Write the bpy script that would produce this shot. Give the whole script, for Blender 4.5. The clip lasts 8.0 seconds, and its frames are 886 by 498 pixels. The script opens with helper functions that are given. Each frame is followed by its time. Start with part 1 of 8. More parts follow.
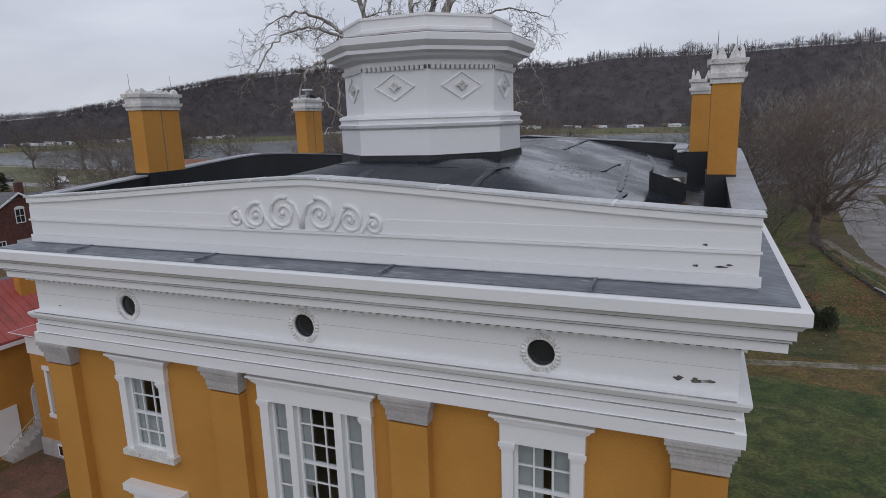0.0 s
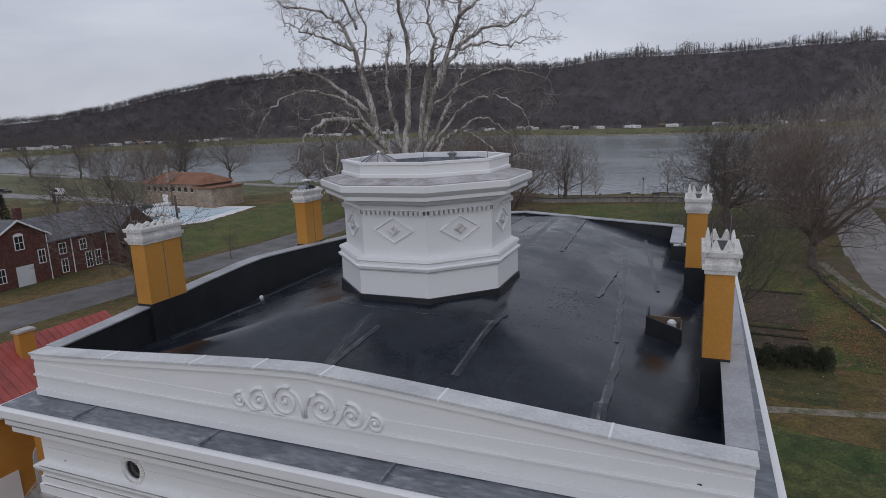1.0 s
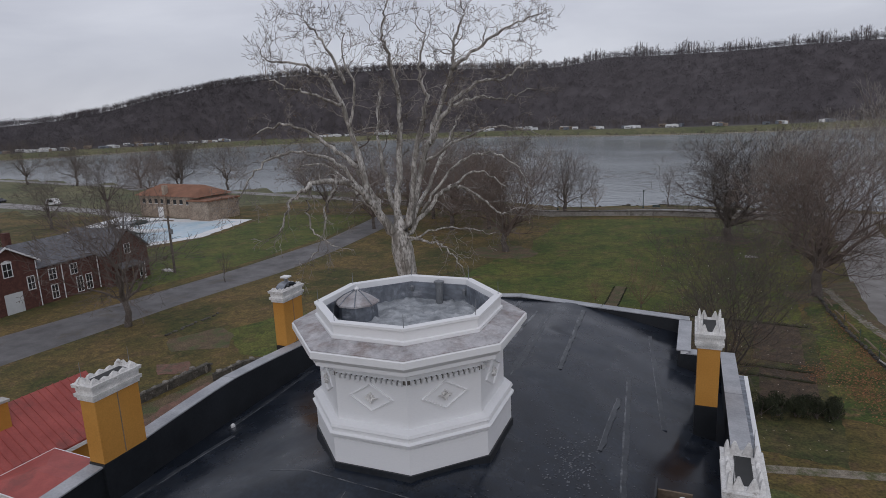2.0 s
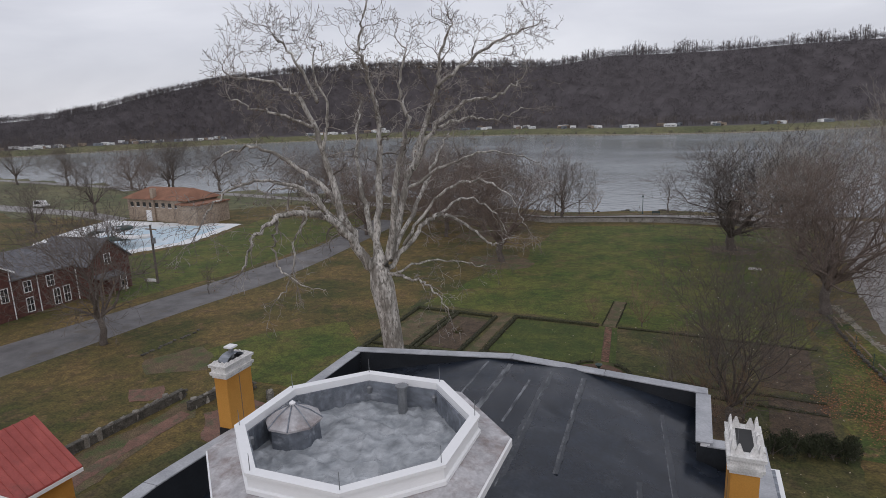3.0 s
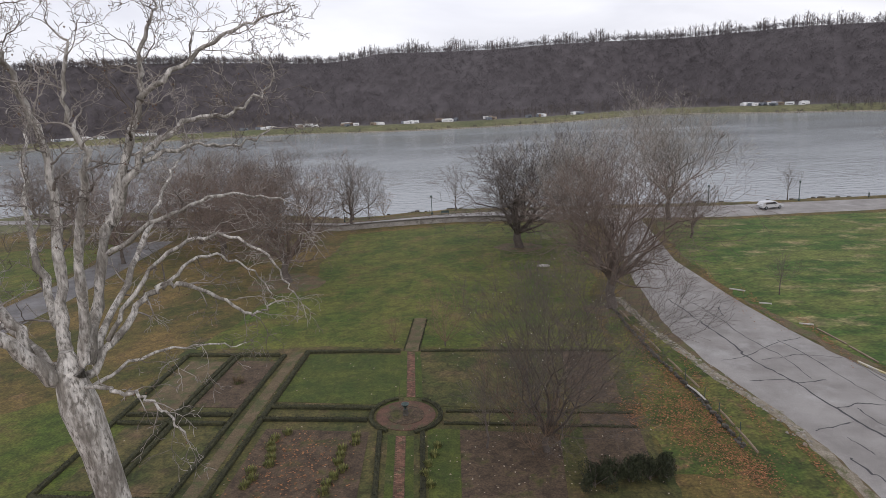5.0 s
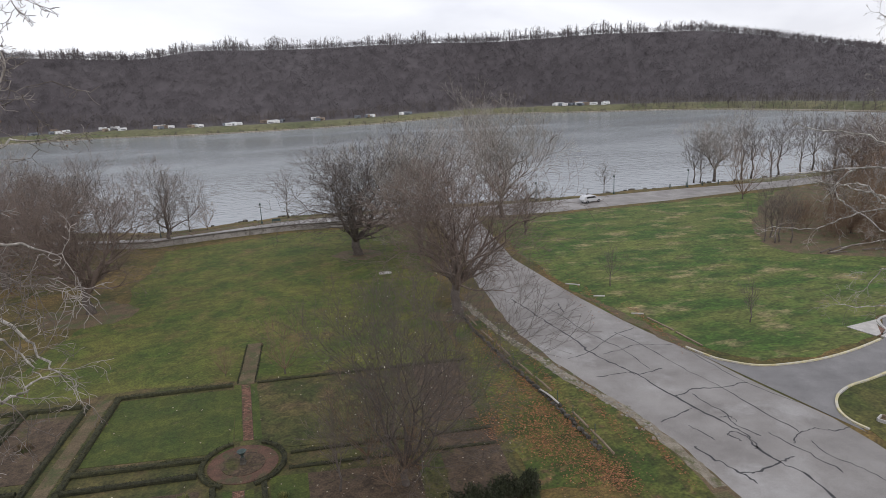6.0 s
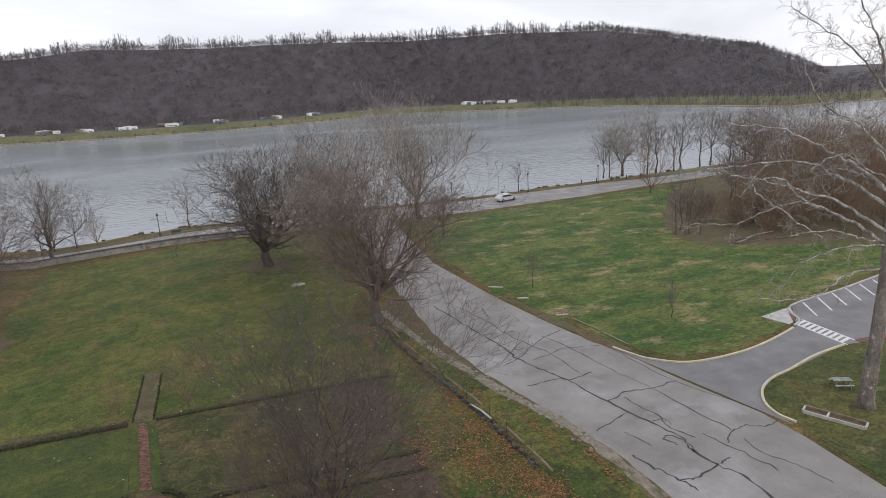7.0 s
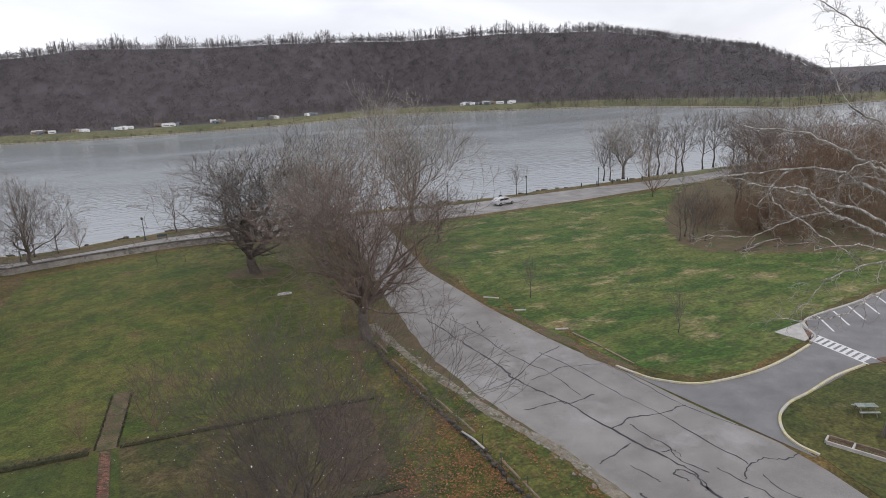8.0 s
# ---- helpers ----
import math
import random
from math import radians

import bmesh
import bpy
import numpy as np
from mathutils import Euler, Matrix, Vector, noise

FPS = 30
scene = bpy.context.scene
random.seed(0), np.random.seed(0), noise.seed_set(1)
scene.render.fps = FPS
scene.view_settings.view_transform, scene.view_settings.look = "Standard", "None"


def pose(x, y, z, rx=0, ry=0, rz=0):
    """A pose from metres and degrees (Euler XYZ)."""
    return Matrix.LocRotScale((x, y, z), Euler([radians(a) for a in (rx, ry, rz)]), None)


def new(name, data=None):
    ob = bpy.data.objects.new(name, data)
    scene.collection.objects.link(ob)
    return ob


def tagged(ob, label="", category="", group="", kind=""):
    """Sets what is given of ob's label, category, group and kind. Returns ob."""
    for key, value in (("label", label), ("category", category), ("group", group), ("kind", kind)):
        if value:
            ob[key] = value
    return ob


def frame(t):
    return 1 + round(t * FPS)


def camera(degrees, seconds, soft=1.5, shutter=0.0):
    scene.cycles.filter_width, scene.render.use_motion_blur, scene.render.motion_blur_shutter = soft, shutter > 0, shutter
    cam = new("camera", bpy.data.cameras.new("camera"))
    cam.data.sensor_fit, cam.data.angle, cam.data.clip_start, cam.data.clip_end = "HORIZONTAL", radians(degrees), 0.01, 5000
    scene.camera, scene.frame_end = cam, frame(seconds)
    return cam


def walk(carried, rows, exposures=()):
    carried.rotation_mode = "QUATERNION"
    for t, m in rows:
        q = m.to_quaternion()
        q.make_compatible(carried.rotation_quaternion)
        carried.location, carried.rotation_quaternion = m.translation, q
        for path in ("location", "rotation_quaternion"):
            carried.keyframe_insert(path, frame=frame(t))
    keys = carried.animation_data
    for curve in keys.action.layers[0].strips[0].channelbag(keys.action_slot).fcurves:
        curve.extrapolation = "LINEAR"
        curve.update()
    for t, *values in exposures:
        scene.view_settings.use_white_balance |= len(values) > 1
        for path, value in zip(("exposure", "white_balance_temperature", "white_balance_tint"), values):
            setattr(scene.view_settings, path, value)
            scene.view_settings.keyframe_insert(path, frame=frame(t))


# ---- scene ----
cam = camera(71.0, 8.0, soft=0.5)
PATH = [
    (0.0, 6.71, -7.98, 15.35, 24.70, -11.81, 1.78),
    (0.5, 6.69, -7.91, 16.86, 24.62, -11.83, 1.90),
    (1.0, 6.59, -7.51, 18.49, 24.47, -11.95, 2.14),
    (1.5, 6.42, -6.69, 20.20, 24.39, -12.10, 2.34),
    (2.8, 5.42, -2.55, 22.52, 24.36, -12.20, 2.16),
    (3.0, 5.25, -1.82, 22.61, 24.22, -12.38, 2.12),
    (3.5, 4.82, 0.22, 22.70, 22.53, -12.44, 2.44),
    (4.0, 4.38, 2.42, 22.84, 18.37, -12.53, 2.98),
    (4.5, 4.06, 4.28, 23.12, 11.80, -12.94, 3.10),
    (5.8, 3.70, 9.74, 23.38, -7.28, -14.22, 2.84),
    (6.0, 3.69, 10.54, 23.32, -10.62, -14.27, 2.88),
    (6.5, 3.72, 12.36, 23.25, -17.60, -14.63, 3.14),
    (7.0, 4.20, 13.95, 23.20, -18.79, -14.74, 3.36),
    (7.5, 5.06, 15.68, 23.10, -18.85, -14.71, 3.29),
    (8.0, 6.04, 17.42, 23.05, -18.86, -14.70, 3.22),
]
walk(cam, [(t, pose(x, y, z, 90 + pitch, roll, yaw)) for t, x, y, z, yaw, pitch, roll in PATH],
     exposures=[(0.0, -0.1, 6160, 15), (0.5, -0.22, 6120, 15), (1.5, -0.28, 6180, 16), (3.0, 0.04, 6420, 16), (4.5, 0.42, 6560, 17), (6.0, 0.50, 6520, 15), (8.0, 0.52, 6500, 15)])

# ---- world, sun and exposure: an overcast winter day ----
SUN_UP, SUN_ROUND = radians(38), radians(160)
world = bpy.data.worlds.new("overcast_sky")
scene.world = world
world.use_nodes = True
wn, wl = world.node_tree.nodes, world.node_tree.links
wn.clear()
w_out = wn.new("ShaderNodeOutputWorld")
w_bg = wn.new("ShaderNodeBackground")
w_sky = wn.new("ShaderNodeTexSky")
w_sky.sky_type, w_sky.sun_disc = "NISHITA", False
w_sky.sun_elevation, w_sky.sun_rotation = SUN_UP, SUN_ROUND
w_dim = wn.new("ShaderNodeMix")
w_dim.data_type, w_dim.blend_type = "RGBA", "MULTIPLY"
w_dim.inputs[0].default_value = 1.0
w_dim.inputs[7].default_value = (0.1, 0.1, 0.1, 1)
w_tc = wn.new("ShaderNodeTexCoord")
w_map = wn.new("ShaderNodeMapping")
w_map.inputs["Scale"].default_value = (1.6, 1.6, 5.0)
w_noise = wn.new("ShaderNodeTexNoise")
w_noise.inputs["Scale"].default_value = 1.7
w_noise.inputs["Detail"].default_value = 5.0
w_noise.inputs["Distortion"].default_value = 0.4
w_ramp = wn.new("ShaderNodeValToRGB")
w_ramp.color_ramp.elements[0].position, w_ramp.color_ramp.elements[0].color = 0.36, (0.585, 0.607, 0.645, 1)
w_ramp.color_ramp.elements[1].position, w_ramp.color_ramp.elements[1].color = 0.62, (0.75, 0.775, 0.80, 1)
w_mix = wn.new("ShaderNodeMix")
w_mix.data_type = "RGBA"
w_mix.inputs[0].default_value = 0.9
wl.new(w_sky.outputs[0], w_dim.inputs[6])
wl.new(w_tc.outputs["Generated"], w_map.inputs[0])
wl.new(w_map.outputs[0], w_noise.inputs[0])
wl.new(w_noise.outputs[0], w_ramp.inputs[0])
wl.new(w_dim.outputs[2], w_mix.inputs[6])
wl.new(w_ramp.outputs[0], w_mix.inputs[7])
wl.new(w_mix.outputs[2], w_bg.inputs[0])
w_bg.inputs[1].default_value = 1.0
wl.new(w_bg.outputs[0], w_out.inputs[0])

# Wide sun from behind the camera, added to brighten the front wall.
sun = new("sun", bpy.data.lights.new("sun", "SUN"))
sun.data.energy, sun.data.angle, sun.data.color = 0.5, radians(60), (1.0, 0.97, 0.93)
sun.matrix_world = pose(0, 0, 60, 52, 0, 20)
scene.view_settings.exposure = 0.0


# ---- materials ----
def mat(name, c1, c2, rough=0.7, scale=1.0, fine=25.0, fine_amt=0.25, bump=0.15, dist=0.02, metal=0.0, spec=0.5,
        stretch=(1, 1, 1), rand=0.0, rough2=None, contrast=(0.35, 0.65), c3=None, c3_scale=0.3, c3_band=(0.55, 0.65), island=False, mid=None):
    """Two colours mixed by a broad noise, a fine grain over them, an optional third in stains, and a fine relief."""
    m = bpy.data.materials.new(name)
    m.use_nodes = True
    n, l = m.node_tree.nodes, m.node_tree.links
    b = n["Principled BSDF"]
    tc = n.new("ShaderNodeTexCoord")
    mp = n.new("ShaderNodeMapping")
    mp.inputs["Scale"].default_value = stretch
    l.new(tc.outputs["Object"], mp.inputs[0])
    a = n.new("ShaderNodeTexNoise")
    a.inputs["Scale"].default_value, a.inputs["Detail"].default_value, a.inputs["Roughness"].default_value = scale, 8.0, 0.62
    f = n.new("ShaderNodeTexNoise")
    f.inputs["Scale"].default_value, f.inputs["Detail"].default_value = fine, 4.0
    l.new(mp.outputs[0], a.inputs[0])
    l.new(mp.outputs[0], f.inputs[0])
    r = n.new("ShaderNodeValToRGB")
    r.color_ramp.elements[0].position, r.color_ramp.elements[1].position = contrast
    r.color_ramp.elements[0].color, r.color_ramp.elements[1].color = (*c1, 1), (*c2, 1)
    l.new(a.outputs[0], r.inputs[0])
    col = r.outputs[0]
    if c3:
        s = n.new("ShaderNodeTexNoise")
        s.inputs["Scale"].default_value, s.inputs["Detail"].default_value, s.inputs["Roughness"].default_value = c3_scale, 8.0, 0.66
        l.new(mp.outputs[0], s.inputs[0])
        sr = n.new("ShaderNodeMapRange")
        sr.inputs[1].default_value, sr.inputs[2].default_value = c3_band
        l.new(s.outputs[0], sr.inputs[0])
        mx = n.new("ShaderNodeMix")
        mx.data_type = "RGBA"
        l.new(sr.outputs[0], mx.inputs[0])
        l.new(col, mx.inputs[6])
        mx.inputs[7].default_value = (*c3, 1)
        col = mx.outputs[2]
    g = n.new("ShaderNodeMapRange")
    g.inputs[1].default_value, g.inputs[2].default_value = 0.3, 0.7
    g.inputs[3].default_value, g.inputs[4].default_value = 1 - fine_amt, 1 + fine_amt
    l.new(f.outputs[0], g.inputs[0])
    k = n.new("ShaderNodeMix")
    k.data_type, k.blend_type = "RGBA", "MULTIPLY"
    k.inputs[0].default_value = 1.0
    l.new(col, k.inputs[6])
    l.new(g.outputs[0], k.inputs[7])
    col = k.outputs[2]
    if mid:
        d = n.new("ShaderNodeTexNoise")
        d.inputs["Scale"].default_value, d.inputs["Detail"].default_value, d.inputs["Distortion"].default_value = mid[0], 6.0, 1.2
        l.new(mp.outputs[0], d.inputs[0])
        e = n.new("ShaderNodeMapRange")
        e.inputs[1].default_value, e.inputs[2].default_value = 0.36, 0.64
        e.inputs[3].default_value, e.inputs[4].default_value = 1 - mid[1], 1 + mid[1]
        l.new(d.outputs[0], e.inputs[0])
        k3 = n.new("ShaderNodeMix")
        k3.data_type, k3.blend_type = "RGBA", "MULTIPLY"
        k3.inputs[0].default_value = 1.0
        l.new(col, k3.inputs[6])
        l.new(e.outputs[0], k3.inputs[7])
        col = k3.outputs[2]
    if rand:
        o = n.new("ShaderNodeNewGeometry") if island else n.new("ShaderNodeObjectInfo")
        q = n.new("ShaderNodeMapRange")
        q.inputs[3].default_value, q.inputs[4].default_value = 1 - rand, 1 + rand
        l.new(o.outputs["Random Per Island" if island else "Random"], q.inputs[0])
        k2 = n.new("ShaderNodeMix")
        k2.data_type, k2.blend_type = "RGBA", "MULTIPLY"
        k2.inputs[0].default_value = 1.0
        l.new(col, k2.inputs[6])
        l.new(q.outputs[0], k2.inputs[7])
        col = k2.outputs[2]
    l.new(col, b.inputs["Base Color"])
    b.inputs["Roughness"].default_value = rough
    b.inputs["Metallic"].default_value = metal
    b.inputs["Specular IOR Level"].default_value = spec
    if rough2 is not None:
        rr = n.new("ShaderNodeMapRange")
        rr.inputs[1].default_value, rr.inputs[2].default_value = 0.35, 0.65
        rr.inputs[3].default_value, rr.inputs[4].default_value = rough, rough2
        l.new(a.outputs[0], rr.inputs[0])
        l.new(rr.outputs[0], b.inputs["Roughness"])
    if bump:
        bp = n.new("ShaderNodeBump")
        bp.inputs["Strength"].default_value, bp.inputs["Distance"].default_value = bump, dist
        l.new(f.outputs[0], bp.inputs["Height"])
        l.new(bp.outputs[0], b.inputs["Normal"])
    return m


OCHRE = mat("ochre_stucco", (0.47, 0.215, 0.035), (0.54, 0.26, 0.05), 0.85, 0.6, 30, 0.08, 0.2, 0.01)
WHITE = mat("white_paint", (0.78, 0.79, 0.80), (0.83, 0.83, 0.83), 0.5, 0.5, 40, 0.02, 0.04, 0.002, c3=(0.70, 0.70, 0.69), c3_scale=1.6, c3_band=(0.62, 0.8), stretch=(0.35, 0.35, 1.6))
WHITE_WORN = mat("weathered_white_paint", (0.55, 0.54, 0.52), (0.78, 0.77, 0.75), 0.7, 3.0, 30, 0.15, 0.3, 0.01, c3=(0.30, 0.27, 0.24), c3_scale=5, c3_band=(0.6, 0.7))
STONE_GREY = mat("grey_limestone", (0.36, 0.34, 0.33), (0.48, 0.46, 0.44), 0.85, 2.0, 30, 0.12, 0.25, 0.01)
LEAD = mat("grey_metal_sheet", (0.12, 0.135, 0.16), (0.24, 0.26, 0.29), 0.4, 0.9, 9, 0.22, 0.1, 0.004, metal=0.25, rough2=0.6, stretch=(0.5, 1.5, 1), c3=(0.36, 0.38, 0.41), c3_scale=2.6, c3_band=(0.57, 0.70), mid=(4.0, 0.16))
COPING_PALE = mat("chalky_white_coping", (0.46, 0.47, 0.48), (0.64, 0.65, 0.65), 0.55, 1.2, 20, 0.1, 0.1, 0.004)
SIDELAWN = mat("side_lawn", (0.033, 0.057, 0.012), (0.076, 0.084, 0.024), 0.95, 0.3, 6, 0.42, 0.2, 0.03, contrast=(0.38, 0.62), c3=(0.118, 0.092, 0.045), c3_scale=0.4, c3_band=(0.56, 0.70), mid=(1.2, 0.30))
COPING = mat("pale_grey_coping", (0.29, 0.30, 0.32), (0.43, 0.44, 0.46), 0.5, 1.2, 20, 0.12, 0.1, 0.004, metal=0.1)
MEMBRANE = mat("black_roof_membrane", (0.008, 0.012, 0.020), (0.017, 0.023, 0.034), 0.13, 0.38, 12, 0.25, 0.08, 0.006, rough2=0.46, c3=(0.040, 0.045, 0.054), c3_scale=0.8, c3_band=(0.54, 0.76), spec=0.38, mid=(1.6, 0.25))
MEMBRANE_SIDE = mat("black_membrane_upstand", (0.010, 0.012, 0.015), (0.022, 0.025, 0.03), 0.45, 1.0, 15, 0.2, 0.15, 0.01)
SEAM_SOFT = mat("dusty_membrane_strip", (0.018, 0.023, 0.031), (0.042, 0.047, 0.056), 0.32, 2.5, 12, 0.25, 0.08, 0.004, contrast=(0.40, 0.62), spec=0.4)
SEAM = mat("grey_seam_tape", (0.014, 0.018, 0.024), (0.15, 0.157, 0.17), 0.42, 3.2, 20, 0.3, 0.1, 0.004, contrast=(0.40, 0.64))
CUP_FLOOR = mat("wrinkled_grey_sheet", (0.18, 0.198, 0.215), (0.40, 0.42, 0.44), 0.42, 2.6, 4, 0.22, 0.8, 0.06, rough2=0.22, contrast=(0.30, 0.62))
CUP_ROOF = mat("stained_grey_roof_sheet", (0.36, 0.35, 0.36), (0.5, 0.49, 0.5), 0.6, 1.5, 18, 0.12, 0.2, 0.01, c3=(0.25, 0.21, 0.20), c3_scale=1.8, c3_band=(0.47, 0.64), mid=(3.0, 0.14))
GLASS = mat("dark_window_glass", (0.02, 0.022, 0.025), (0.03, 0.032, 0.035), 0.06, 1.0, 5, 0.05, 0.02, 0.002, spec=0.6)
BLIND = mat("white_blind", (0.55, 0.57, 0.58), (0.62, 0.64, 0.65), 0.8, 1.0, 20, 0.04, 0.05)
DARK = mat("dark_opening", (0.012, 0.013, 0.013), (0.02, 0.02, 0.02), 0.6, 1.0, 10, 0.1, 0.0)
REDROOF = mat("red_metal_roof", (0.30, 0.055, 0.045), (0.40, 0.085, 0.07), 0.5, 0.8, 14, 0.1, 0.08, 0.004, c3=(0.24, 0.06, 0.05), c3_scale=0.5)
BRICKRED = mat("red_brick_wall", (0.080, 0.034, 0.027), (0.135, 0.056, 0.044), 0.9, 2.0, 9, 0.3, 0.3, 0.02)
SHINGLE = mat("grey_shingle", (0.10, 0.10, 0.11), (0.16, 0.16, 0.17), 0.9, 1.5, 8, 0.25, 0.3, 0.02)
TANROOF = mat("brown_roof_tiles", (0.185, 0.085, 0.050), (0.27, 0.13, 0.078), 0.85, 0.5, 5, 0.2, 0.3, 0.03)
TANWALL = mat("tan_block_wall", (0.24, 0.185, 0.14), (0.36, 0.29, 0.225), 0.9, 0.6, 3, 0.3, 0.3, 0.03)
ASPHALT = mat("cracked_asphalt", (0.190, 0.178, 0.168), (0.262, 0.248, 0.234), 0.75, 0.25, 18, 0.18, 0.2, 0.01, rough2=0.5, c3=(0.31, 0.30, 0.29), c3_scale=0.12)
ASPHALT_DARK = mat("dark_wet_asphalt", (0.095, 0.09, 0.09), (0.150, 0.145, 0.145), 0.8, 0.3, 18, 0.2, 0.2, 0.01, rough2=0.6, c3=(0.105, 0.09, 0.075), c3_scale=0.2)
CRACK = mat("tarred_crack", (0.02, 0.02, 0.022), (0.035, 0.035, 0.038), 0.6, 3, 30, 0.2, 0.0)
CONCRETE = mat("pale_concrete", (0.36, 0.35, 0.33), (0.50, 0.48, 0.45), 0.85, 1.0, 22, 0.15, 0.2, 0.01)
YELLOWKERB = mat("worn_yellow_kerb_paint", (0.46, 0.40, 0.20), (0.60, 0.55, 0.38), 0.75, 2.0, 15, 0.2, 0.15, 0.01, c3=(0.48, 0.46, 0.42), c3_scale=1.2, c3_band=(0.45, 0.6))
ASPHALT_MID = mat("grey_drive_asphalt", (0.150, 0.146, 0.146), (0.205, 0.20, 0.198), 0.78, 0.3, 18, 0.18, 0.2, 0.01, rough2=0.6)
LEAFDRY = mat("bleached_dry_leaf", (0.42, 0.39, 0.34), (0.62, 0.58, 0.50), 0.9, 3.0, 30, 0.15, 0.0, rand=0.25, island=True)
LEAFPALE = mat("pale_fallen_leaf", (0.22, 0.17, 0.12), (0.38, 0.33, 0.26), 0.9, 3.0, 30, 0.2, 0.0, rand=0.35, island=True)
PAINTLINE = mat("white_road_paint", (0.55, 0.55, 0.55), (0.72, 0.72, 0.72), 0.7, 2.5, 20, 0.15, 0.1, 0.004)
GRASS = mat("winter_grass", (0.050, 0.051, 0.009), (0.132, 0.088, 0.027), 0.95, 0.13, 5.5, 0.45, 0.2, 0.03, contrast=(0.40, 0.62), c3=(0.131, 0.080, 0.037), c3_scale=0.45, c3_band=(0.54, 0.68), mid=(1.1, 0.30))
LAWN = mat("green_lawn", (0.046, 0.071, 0.008), (0.102, 0.101, 0.019), 0.95, 0.18, 5.5, 0.45, 0.2, 0.03, contrast=(0.38, 0.64), c3=(0.125, 0.089, 0.032), c3_scale=0.22, c3_band=(0.54, 0.70), mid=(0.9, 0.28))
LAWN_DRY = mat("patchy_lawn", (0.040, 0.082, 0.011), (0.098, 0.116, 0.026), 0.95, 0.16, 3.4, 0.42, 0.2, 0.03, stretch=(0.75, 1.25, 1), contrast=(0.42, 0.58), c3=(0.270, 0.211, 0.110), c3_scale=0.22, c3_band=(0.54, 0.70), mid=(0.8, 0.32))
PANELLAWN = mat("garden_panel_lawn", (0.034, 0.055, 0.008), (0.067, 0.080, 0.013), 0.95, 0.4, 8, 0.35, 0.2, 0.03, c3=(0.095, 0.085, 0.036), c3_scale=0.6, c3_band=(0.6, 0.75), mid=(1.4, 0.22))
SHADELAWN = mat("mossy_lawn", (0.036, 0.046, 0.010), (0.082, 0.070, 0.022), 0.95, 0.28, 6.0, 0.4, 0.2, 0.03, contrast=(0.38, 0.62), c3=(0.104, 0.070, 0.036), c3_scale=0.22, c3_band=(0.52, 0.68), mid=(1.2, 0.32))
SOIL = mat("bare_garden_soil", (0.055, 0.037, 0.022), (0.094, 0.064, 0.041), 0.95, 0.5, 8, 0.38, 0.6, 0.05, c3=(0.053, 0.051, 0.014), c3_scale=0.5, mid=(1.3, 0.30))
LITTER = mat("brown_leaf_litter", (0.085, 0.062, 0.036), (0.155, 0.108, 0.060), 0.95, 1.2, 10, 0.45, 0.6, 0.05, c3=(0.07, 0.085, 0.03), c3_scale=0.6, c3_band=(0.48, 0.62))
BRICKPATH = mat("brick_path", (0.085, 0.046, 0.031), (0.165, 0.085, 0.056), 0.9, 1.2, 14, 0.3, 0.3, 0.02, rand=0.3, c3=(0.085, 0.078, 0.036), c3_scale=0.9, c3_band=(0.5, 0.62))
PATHEDGE = mat("trampled_earth", (0.085, 0.062, 0.034), (0.138, 0.102, 0.058), 0.95, 0.6, 9, 0.3, 0.4, 0.03, c3=(0.065, 0.072, 0.026), c3_scale=0.9, c3_band=(0.48, 0.6))
HEDGE = mat("clipped_box_hedge", (0.017, 0.020, 0.008), (0.050, 0.048, 0.019), 0.9, 4.0, 22, 0.45, 0.8, 0.06, rand=0.2)
LEAF = mat("fallen_orange_leaf", (0.15, 0.070, 0.032), (0.30, 0.140, 0.060), 0.9, 3.0, 30, 0.2, 0.0, rand=0.35, island=True)
STONEWALL = mat("mossy_stone", (0.050, 0.046, 0.038), (0.125, 0.114, 0.096), 0.92, 2.0, 12, 0.3, 0.5, 0.03, rand=0.35, c3=(0.26, 0.25, 0.23), c3_scale=1.1, c3_band=(0.62, 0.72))
TERRACOTTA = mat("terracotta_paving", (0.125, 0.066, 0.046), (0.20, 0.105, 0.076), 0.85, 0.8, 10, 0.3, 0.3, 0.02, c3=(0.095, 0.080, 0.046), c3_scale=0.9, c3_band=(0.48, 0.62))
SYC = mat("pale_sycamore_bark", (0.225, 0.207, 0.180), (0.55, 0.525, 0.485), 0.85, 2.4, 14, 0.25, 0.6, 0.03, contrast=(0.41, 0.56), c3=(0.150, 0.136, 0.116), c3_scale=11.0, c3_band=(0.49, 0.62), stretch=(1, 1, 0.32))
BARK = mat("grey_brown_bark", (0.085, 0.070, 0.060), (0.15, 0.128, 0.112), 0.95, 1.2, 12, 0.3, 0.5, 0.03)
TWIG = mat("brown_twigs", (0.10, 0.080, 0.068), (0.165, 0.138, 0.120), 0.95, 0.8, 6, 0.2, 0.0)
TWIG_WARM = mat("warm_brown_twigs", (0.150, 0.098, 0.064), (0.235, 0.162, 0.112), 0.95, 0.8, 6, 0.2, 0.0)
TWIG_RED = mat("reddish_twigs", (0.125, 0.093, 0.078), (0.20, 0.155, 0.13), 0.95, 0.8, 6, 0.2, 0.0)
SEEDPOD = mat("brown_seed_balls", (0.10, 0.06, 0.035), (0.17, 0.10, 0.06), 0.95, 3, 20, 0.2, 0.0)
# Woods and floor are greyed and lightened, with distance haze in the colour.
WOODS = mat("bare_hill_woods", (0.090, 0.081, 0.086), (0.130, 0.117, 0.122), 1.0, 0.009, 0.04, 0.2, 0.0, rand=0.12, island=True)
HILLSOIL = mat("hill_leaf_floor", (0.070, 0.061, 0.065), (0.088, 0.078, 0.082), 1.0, 0.012, 0.1, 0.2, 0.0)
